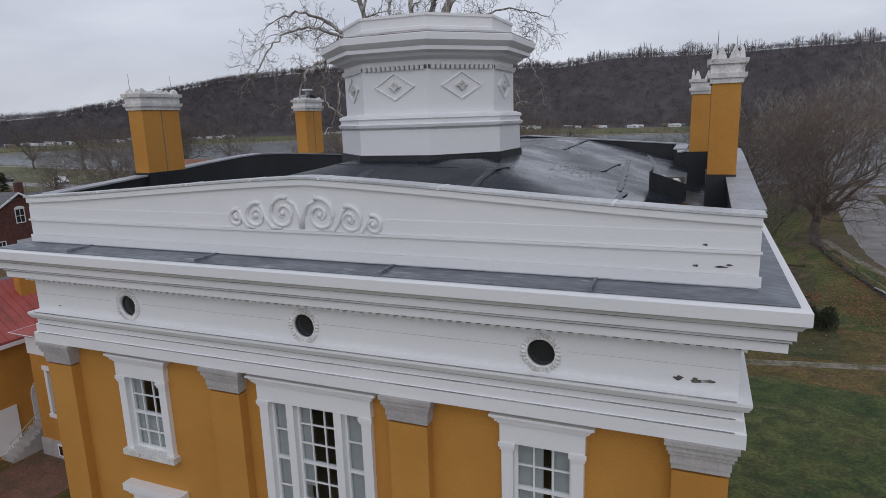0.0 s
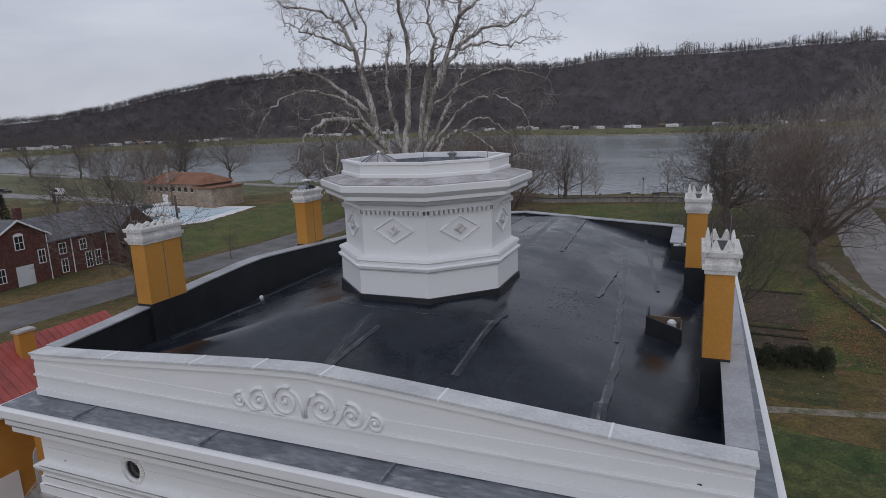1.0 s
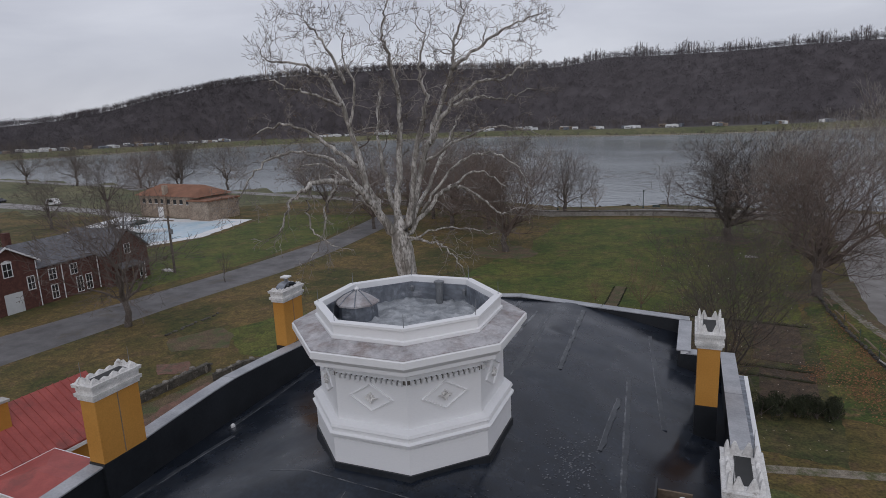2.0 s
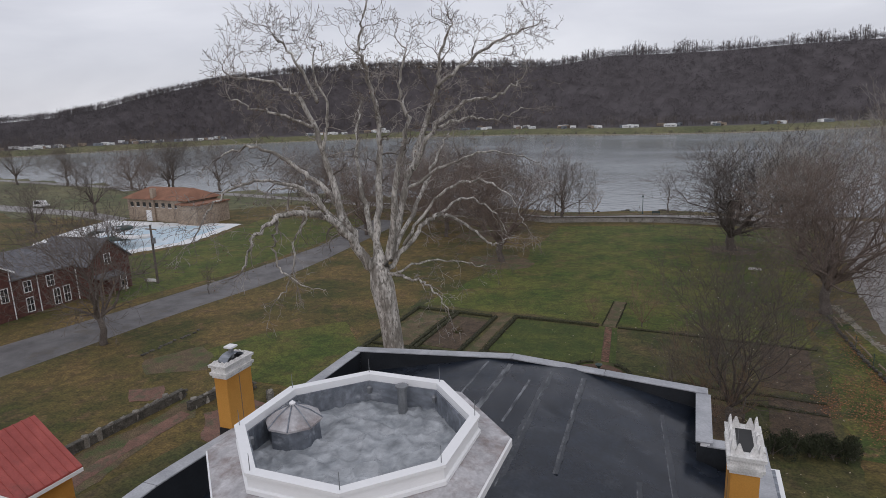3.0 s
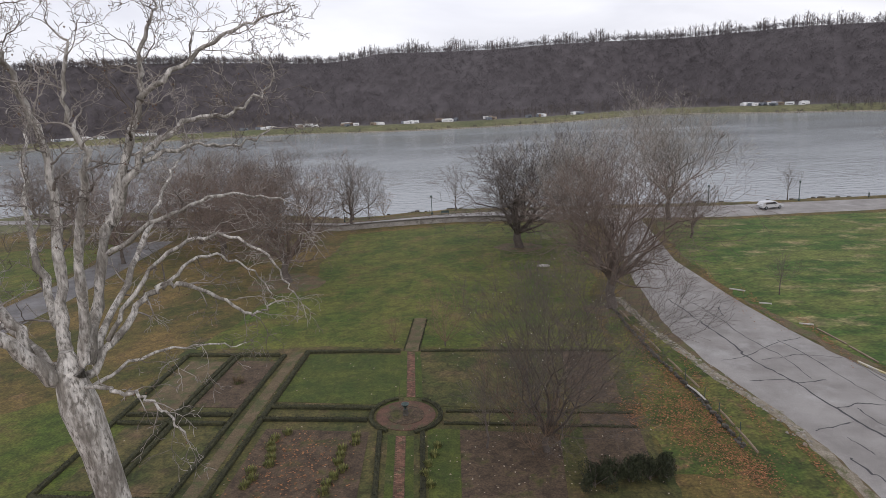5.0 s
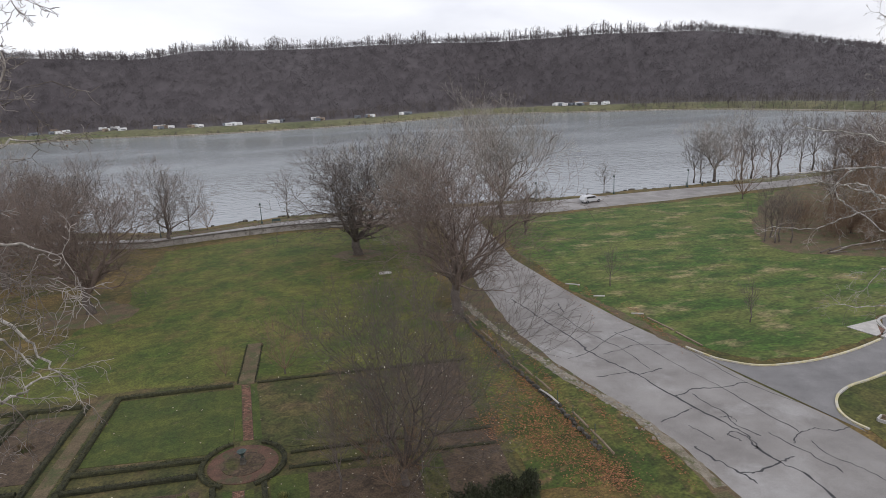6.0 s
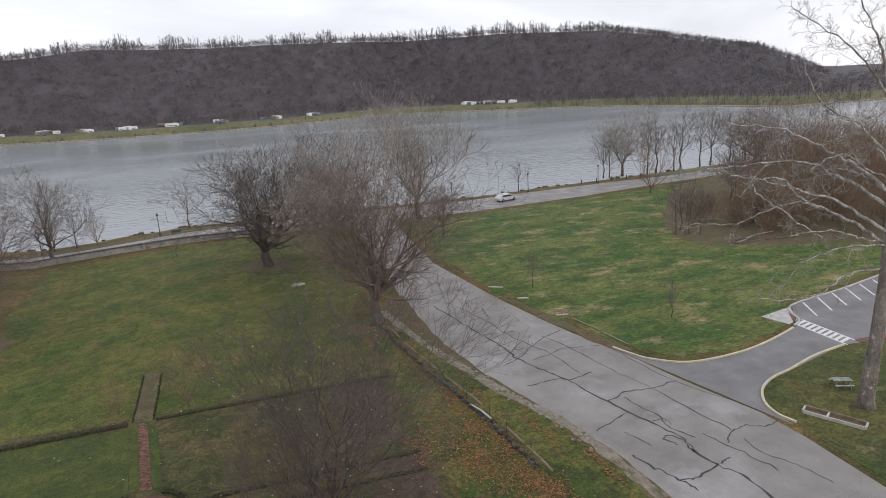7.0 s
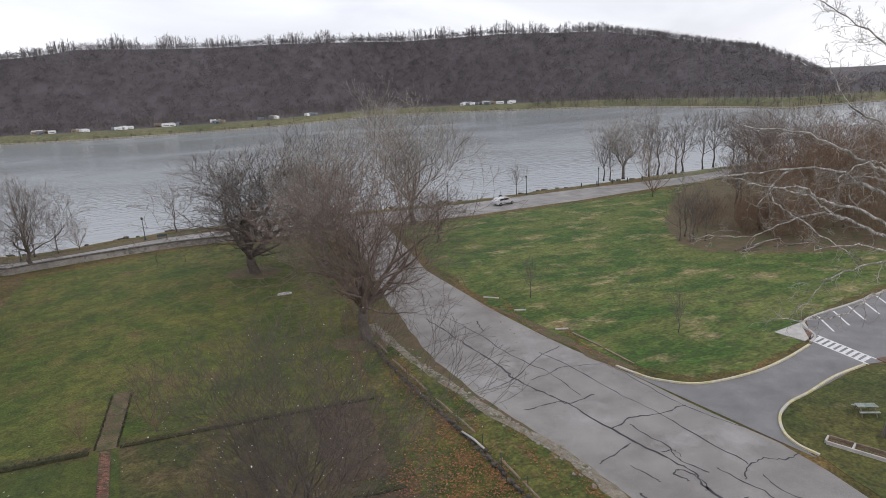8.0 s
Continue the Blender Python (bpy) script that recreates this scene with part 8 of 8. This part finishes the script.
def drive_point(r, u, d):
    return T_R * r * 1.13 + T_D * d * 1.13 + Vector((0, 0, u * 1.13))


def drive_sycamore():
    rr = random.Random(77)
    ob = thing("sycamore_tree", DRIVE_AT[0], DRIVE_AT[1], 0, "large bare sycamore with pale crooked limbs beside the parking drive", "tree")
    part("trunk", Mesh().tube([tuple(drive_point(*q)) for q in ((0, -0.3, 0), (0, 0.6, 0), (0.12, 4, 0), (0.2, 8, 0.1), (0.12, 12, 0), (-0.1, 15.5, 0), (-0.3, 17.6, 0))], [0.75, 0.52, 0.42, 0.37, 0.33, 0.26, 0.19], 12), TRUNK, ob, "brown mottled trunk", True)
    tw, tips = Mesh(), []
    for c, r0, r1, n, depth, lift in (
            ([(-0.1, 13.2, 0), (-1.6, 14.6, -0.6), (-3.2, 15.7, -1.2), (-5.4, 16.9, -1.6), (-8.6, 17.5, -2.2)], 0.17, 0.05, 12, 3, 0.02),
            ([(0, 12.4, 0.1), (-1.6, 13.5, 0.6), (-3.0, 14.2, 1.0), (-4.6, 14.8, 1.3), (-8.4, 14.4, 1.8), (-10.6, 14.0, 2.2)], 0.18, 0.05, 13, 3, 0.0),
            ([(-6.2, 14.7, 1.5), (-7.2, 13.4, 1.4), (-5.8, 12.1, 1.0), (-3.0, 10.2, 0.6)], 0.10, 0.05, 8, 2, -0.05),
            ([(0.0, 11.0, 0), (-2.6, 12.8, -0.4), (-4.4, 13.3, -0.8), (-5.6, 14.1, -1.0), (-7.1, 14.1, -1.2), (-8.7, 14.6, -1.4)], 0.15, 0.04, 10, 2, 0.0),
            ([(0.0, 10.4, 0), (-2.0, 11.6, 0.4), (-4.0, 12.4, 0.8), (-5.2, 13.3, 1.0), (-6.9, 13.6, 1.3), (-7.8, 12.5, 1.5)], 0.14, 0.04, 10, 2, -0.03),
            ([(-3.4, 12.1, 0.7), (-4.4, 12.5, 0.4), (-6.0, 12.0, 0.2), (-7.9, 11.0, 0.0), (-10.3, 11.0, -0.3)], 0.09, 0.03, 9, 2, -0.02),
            ([(0.0, 10.2, 0), (-1.4, 10.7, -0.5), (-2.7, 11.1, -0.9), (-4.8, 10.9, -1.4)], 0.09, 0.03, 7, 2, -0.04),
            ([(0.1, 9.0, 0), (-1.6, 8.4, -0.4), (-3.1, 7.2, -0.8), (-5.1, 6.7, -1.2), (-6.2, 6.9, -1.4)], 0.10, 0.035, 9, 2, 0.0),
            ([(0.0, 13.2, 0), (-1.2, 14.0, 0.6), (-2.2, 14.4, 0.9), (-3.4, 14.3, 1.3), (-3.8, 13.8, 1.5)], 0.09, 0.03, 7, 2, 0.0),
            ([(-0.1, 14.0, 0), (-1.5, 14.8, -1.2), (-2.4, 15.6, -1.8), (-3.5, 15.3, -2.4), (-4.2, 14.6, -2.8)], 0.09, 0.03, 7, 2, 0.0),
            ([(0.1, 10.2, -0.1), (-1.9, 10.2, -0.8), (-4.0, 9.2, -1.4), (-4.8, 7.9, -1.8)], 0.10, 0.03, 9, 2, -0.06),
            ([(-0.1, 15.2, 0), (-1.9, 17.0, 0.8), (-3.6, 18.1, 1.2), (-4.7, 20.0, 1.4)], 0.13, 0.04, 9, 3, 0.06),
            ([(-0.3, 17.4, 0), (-0.9, 19.5, 0.2), (-1.5, 21.8, 0.3), (-3.0, 25.0, 0.6)], 0.18, 0.04, 12, 3, 0.10),
            ([(-0.6, 18.5, 0.1), (-2.6, 21.2, -0.6), (-5.2, 23.2, -1.0)], 0.11, 0.04, 9, 3, 0.06),
            ([(-0.2, 16.5, 0), (0.5, 19.6, -0.5), (-0.5, 23.6, -0.8)], 0.15, 0.04, 10, 3, 0.10),
            ([(0.1, 13.0, 0), (2.6, 15.2, 0.6), (5.6, 16.6, 1.0)], 0.16, 0.04, 9, 3, 0.04),
            ([(-0.1, 15.5, 0), (2.4, 18.8, -0.6), (4.0, 22.0, -1.0)], 0.15, 0.04, 9, 3, 0.08),
            ([(0, 14.4, 0), (0.6, 16.4, 2.2), (0.4, 18.6, 4.4)], 0.13, 0.04, 8, 3, 0.06),
            ([(0, 13.8, 0), (-1.0, 16.0, -2.0), (-2.2, 17.6, -3.6)], 0.12, 0.04, 8, 3, 0.05)):
        m = Mesh()
        limb(m, tw, tips, rr, c, r0 * 0.78, r1 * 0.7, int(n * 1.7), depth, lift, 0.6, drive_point)
        part("limb", m, SYC, ob, "", True)
    part("crown", tw, SYC_TWIG, ob, "fine pale twigs")


DRIVE_AT = (36.4, 46.0)
drive_sycamore()
tree("slim", 27.2, 74.2, "thin young tree on the meadow", 0.5, 10, group="young trees")
tree("slim", 34.5, 63.0, "thin young tree on the meadow", 0.42, 70, group="young trees")
tree("oak2", -48.6, 38.0, "tall bare street tree beside the asphalt", 1.0, 30)
for k, x, y, s, a in (("oak2", -118, 90, 1.0, 0), ("oak2", -139, 124, 1.05, 120), ("oak2", -120, 127, 1.1, 260), ("slim", -178, 119, 0.9, 0), ("oak2", -78, 118, 1.0, 40), ("maple2", -88, 122, 0.95, 70), ("slim", -73, 57, 0.9, 0)):
    tree(k, x, y, "bare tree on the western river flats", s, a, group="western trees")
for k, x, y, sc, a in (("oak2", -133, 84, 0.8, 20), ("oak2", -228, 158, 1.2, 60), ("maple2", -190, 156, 1.2, 120), ("oak2", -166, 153, 1.25, 200), ("oak2", -262, 160, 1.2, 320), ("maple2", -152, 128, 0.9, 30), ("slim", -57, 58, 0.45, 0)):
    tree(k, x, y, "dark bare tree on the western river flats", sc, a, group="western trees", plan=False)
# evergreen by the brick houses
ev = thing("evergreen_tree", -103, 55, 0, "dark green conifer beside the brick houses", "tree", plan=False)
part("trunk", Mesh().tube([(0, 0, -0.2), (0, 0, 8)], [0.25, 0.05], 8), BARK, ev)
m = Mesh()
re = random.Random(3)
for _ in range(1500):
    z = 8.5 * re.random() ** 1.3 + 0.5
    r = 2.4 * (1 - z / 9.4) * math.sqrt(re.uniform(0.2, 1))
    a = re.uniform(0, 6.28)
    c = Vector((r * math.cos(a), r * math.sin(a), z))
    o = Vector((math.cos(a), math.sin(a), -0.4)) * 0.5
    w = Vector((-math.sin(a), math.cos(a), re.uniform(-0.3, 0.3))) * 0.16
    m.add([tuple(c - w), tuple(c + w), tuple(c + o)], [(0, 1, 2)])
part("crown", m, HEDGE, ev)
sl = thing("stone_slab", 9.6, 90.8, 0, "pale flat stone slab on the lawn edge", "slab", plan=False)
part("slab", block(re, 1.0, 0.45, 0.2), STONE_GREY, sl)
# fallen branch at the meadow edge
fb = thing("fallen_branch", 69.5, 80.2, 0, "pile of fallen pale branches at the thicket edge", "branches", plan=False)
for i in range(9):
    x, y = re.uniform(-4, 5), re.uniform(-1.5, 1.5)
    a = re.uniform(-0.5, 0.5)
    part("bough", Mesh().tube([(x, y, 0.1), (x + 1.6 * math.cos(a), y + 1.6 * math.sin(a), re.uniform(0.2, 0.6)), (x + 3.2 * math.cos(a + 0.2), y + 3.2 * math.sin(a + 0.2), 0.15)], [0.11, 0.08, 0.03], 6), SYC_TWIG if i % 2 else BARK, fb)


# ---- river side ----
wl_pts = [(x, lerp(RIV_N, x) - 1.0) for x in range(-60, 16, 3)]
RIVERWALL = mat("stained_river_wall", (0.22, 0.205, 0.185), (0.36, 0.34, 0.315), 0.9, 0.5, 5, 0.2, 0.2, 0.02, c3=(0.13, 0.12, 0.10), c3_scale=0.9, c3_band=(0.56, 0.68))
solid("wall_river", ribbon(wl_pts, 0.35, -0.2, 0.95), RIVERWALL, "low grey concrete wall along the riverside lawn", "wall", kind="structure")
solid("wall_river_coping", ribbon(wl_pts, 0.5, 0.954, 1.06), STONEWALL, "dark weathered coping of the river wall", "wall", kind="structure")
for x, y in wl_pts[::2]:
    solid("wall_river_pier", Mesh().box(-0.22, 0.22, -0.27, 0.27, -0.2, 1.16), RIVERWALL, "short concrete pier of the river wall", "pier", kind="structure", x=x, y=y)
solid("ground_bank", ribbon([(x, lerp(RIV_F, x) + 1.2) for x in range(-60, 20, 3)], 1.8, -0.1, 0.03), LITTER, "strip of bare bank along the river drive", "ground", kind="structure")
rr = random.Random(31)
RIP = [block(rr, 0.5, 0.35, 0.3).data("boulder", STONEWALL) for _ in range(4)]
rip = thing("riprap", 0, 0, 0, "scattered dark boulders along the river bank", "rocks", plan=False)
for i in range(160):
    x = rr.uniform(-34, 108)
    y = lerp(BANK, x) + rr.uniform(0.2, 3.0)
    o = new("boulder", rr.choice(RIP))
    o.parent = rip
    o.matrix_basis = pose(x, y, ground_height(x, y) - 0.05, 0, 0, rr.uniform(0, 360)) @ Matrix.Scale(rr.uniform(0.6, 1.5), 4)
for x in (-24.5, -10.8, 3, 33, 47, 61):
    y = lerp(RIV_F, x) + 0.9
    lp = thing("street_lamp", x, y, 0, "dark slender riverside lamp post", "lamp", "riverside lamps")
    part("post", Mesh().tube([(0, 0, -0.2), (0, 0, 3.6)], [0.09, 0.06], 8), BRONZE, lp)
    part("base", Mesh().lathe([(0.18, -0.1), (0.18, 0.3), (0.1, 0.5)], 10), BRONZE, lp)
    part("head", Mesh().lathe([(0.08, 3.6), (0.2, 3.75), (0.2, 3.95), (0.0, 4.15)], 10), BRONZE, lp)
bn = thing("park_bench", -8.6, 113.6, 0.02, "dark park bench facing the river", "bench")
part("seat", Mesh().box(-0.8, 0.8, -0.2, 0.2, 0.4, 0.46), BRONZE, bn)
part("backrest", Mesh().box(-0.8, 0.8, -0.26, -0.2, 0.5, 0.9), BRONZE, bn)
for u in (-0.7, 0.7):
    part("leg", Mesh().box(u - 0.04, u + 0.04, -0.2, 0.2, 0, 0.4), BRONZE, bn)
car(40.5, 117.6, 14, CARPAINT, "pale silver car on the riverside drive")
for i in range(5):
    x = 58 + 3.1 * i
    b = thing("bollard", x, lerp(RIV_F, x) + 1.6, 0, "short dark bollard above the river", "bollard", "river bollards")
    part("post", Mesh().tube([(0, 0, -0.1), (0, 0, 0.9)], 0.12, 8), BRONZE, b)
    part("cap", Mesh().lathe([(0.15, 0.9), (0.15, 0.96), (0, 1.02)], 8), BRONZE, b)


# ---- far bank: camp and woods ----
def polar(az, r):
    return r * math.sin(radians(az)), 20 + r * math.cos(radians(az))


def camper(az, out, length, turn, label, hull):
    x, y = polar(az, lerp(SHORE, az) + out)
    ob = thing("camper", x, y, ground_height(x, y) - 0.1, label, "camper", "campers on the far bank", turn=turn - az, plan=False)
    w, h = 1.4, 3.2
    prof = [(-length / 2, 0.45), (length / 2, 0.45), (length / 2 + 0.15, 1.6), (length / 2 - 0.15, h), (-length / 2, h)]
    part("body", Mesh().prism([(a, -w, b) for a, b in prof], [(a, w, b) for a, b in prof]), hull, ob)
    part("window_band", Mesh().box(-length * 0.35, length * 0.35, -w - 0.03, -w - 0.005, 1.1, 1.6), GLASS, ob)
    for s in (-1, 1):
        part("wheel", Mesh().box(-0.6, 0.6, s * 0.75 - 0.12, s * 0.75 + 0.12, 0.0, 0.45), RUBBER, ob)
    return ob


HULLS = (PLASTICWHITE, PLASTICWHITE, POOLDECK, TANWALL, LEAD)
for old_az, count, spread in ((-55, 9, 2.6), (-49, 8, 2.4), (-43, 5, 2.2), (-34, 4, 1.6), (-29, 4, 1.4), (-20.5, 3, 0.8), (-17.3, 3, 0.6), (-13.6, 3, 0.7), (-11.2, 2, 0.4), (-8.4, 2, 0.5), (-5.2, 3, 0.7), (-1.6, 2, 0.6), (2.4, 2, 0.6), (5.6, 2, 0.5), (18.4, 4, 0.55), (20.2, 5, 0.8), (22.0, 2, 0.3)):
    for k in range(int(count * 2.5)):
        base = 1.09 * old_az + 1.5
        camper(base + rr.gauss(0, spread * 0.6), rr.uniform(30, 54), rr.uniform(4.5, 10.5), rr.uniform(-70, 70), "small trailer parked among trees on the far bank", rr.choice(HULLS))


def fuzz(m, rr, p, spread, count, length, width):
    """A cloud of crossed twigs round a point."""
    for _ in range(count):
        q = p + Vector((rr.gauss(0, spread), rr.gauss(0, spread), rr.gauss(0, spread * 0.75)))
        d = Vector((rr.gauss(0, 1), rr.gauss(0, 1), rr.gauss(0.25, 0.9))).normalized() * length * rr.uniform(0.6, 1.3)
        w = d.cross(Vector((rr.gauss(0, 1), rr.gauss(0, 1), rr.gauss(0, 1)))).normalized() * width
        m.add([tuple(q - w), tuple(q + w), tuple(q + d)], [(0, 1, 2)])


def far_woods():
    """Bare woods on the ridge: thousands of twiggy crowns, standing stems along the crest."""
    rr = random.Random(44)
    m = Mesh()
    for _ in range(15000):
        az = rr.uniform(-66, 66)
        s = lerp(SHORE, az)
        top = lerp(RIDGE, az)
        if top < -0.3 and rr.random() < 0.7:
            continue
        r = s + 52 + (893 - s - 52) * rr.random() ** 0.8
        x, y = polar(az, r)
        h = rr.uniform(4.5, 9.5)
        fuzz(m, rr, Vector((x, y, ground_height(x, y) + 0.55 * h)), 0.26 * h, 20, 2.6, 0.17)
        if rr.random() < 0.12:
            b = Vector((x, y, ground_height(x, y)))
            m.tube([tuple(b), tuple(b + Vector((rr.gauss(0, 0.4), 0, h)))], [0.22, 0.08], 3, False)
    solid("far_woods", m, WOODS, "bare brown winter woods covering the far ridge", "woods", kind="stuff", plan=False)
    m = Mesh()
    for _ in range(2300):
        az = rr.uniform(-58, 50)
        dense = noise.noise(Vector((az * 0.5, 3.0, 0)))
        open_crest = smooth01((az + 18) / 12) * (1 - smooth01((az - 30) / 10))
        if rr.random() > 0.62 + dense - 0.22 * open_crest:
            continue
        x, y = polar(az, rr.uniform(868, 890))
        h = rr.uniform(8, 15) * (0.75 + 0.5 * max(0.0, dense)) * (1 + 0.35 * open_crest) * (0.6 + 0.4 * smooth01((az + 48) / 10)) * (1 - 0.35 * smooth01((az - 30) / 8))
        b = Vector((x, y, ground_height(x, y) - 1))
        d = Vector((rr.gauss(0, 0.8), rr.gauss(0, 0.5), h))
        m.tube([tuple(b), tuple(b + d)], [0.40, 0.12], 3)
        for k in range(5):
            p = b + d * rr.uniform(0.45, 0.9)
            e = Vector((rr.gauss(0, 1.5), rr.gauss(0, 1.0), rr.uniform(1.8, 4.2)))
            m.tube([tuple(p), tuple(p + e)], [0.18, 0.06], 3)
        for q in (0.02, 0.15, 0.3, 0.45, 0.6, 0.75, 0.9):
            if q < 0.1 or rr.random() > open_crest * (0.95 if q < 0.5 else 0.45):
                fuzz(m, rr, b + d * q, 0.12 * h, 7, 2.4, 0.14)
    solid("crest_trees", m, CREST, "row of bare standing trees along the ridge crest", "woods", kind="stuff", plan=False)
    m = Mesh()
    for _ in range(2900):
        az = rr.uniform(-66, 66)
        s = lerp(SHORE, az)
        clump = noise.noise(Vector((az * 0.9, 0, 0)))
        front = rr.random() < (0.75 if az > 27 else 0.3)
        if front and clump < 0.05 and az < 27:
            continue
        r = s + ((rr.uniform(-1, 46) if az > 27 else rr.uniform(-1, 9)) if front else rr.uniform(46, 78))
        x, y = polar(az, r)
        h = (rr.uniform(4, 8) if az > 27 else rr.uniform(1.5, 4)) if front else rr.uniform(5, 10)
        b = Vector((x, y, ground_height(x, y) - 0.5))
        d = Vector((rr.gauss(0, 0.4), rr.gauss(0, 0.4), h))
        m.tube([tuple(b), tuple(b + d)], [0.2, 0.07], 3)
        fuzz(m, rr, b + d * 0.65, 0.22 * h, 26, 1.5, 0.09)
    solid("shore_trees", m, SHORETREE, "bare scrub and trees along the far shore", "woods", kind="stuff", plan=False)
    m = Mesh()
    for k in range(400):
        az = -66 + k / 3
        s = lerp(SHORE, az)
        x, y = polar(az, s - 3 + 1.5 * noise.noise(Vector((az, 1, 0))))
        m.lathe([(2.2, -0.6), (2.0, 0.3), (1.2, 0.75)], 6, x, y)
        for i in range(len(m.v) - 18, len(m.v)):
            p = m.v[i]
            m.v[i] = (p[0], p[1], p[2] + WATER_Z + 0.3)
    solid("shore_stones", m, SAND, "pale sandy stony edge of the far shore", "shore", kind="stuff", plan=False)


SHORETREE = mat("grey_brown_shore_scrub", (0.075, 0.064, 0.060), (0.14, 0.12, 0.105), 1.0, 0.05, 0.5, 0.3, 0.0)
SAND = mat("pale_shore_sand", (0.20, 0.175, 0.14), (0.30, 0.265, 0.215), 0.95, 0.1, 2, 0.25, 0.0)
CREST = mat("grey_crest_trees", (0.085, 0.072, 0.070), (0.15, 0.13, 0.125), 1.0, 0.05, 0.5, 0.3, 0.0)
far_woods()
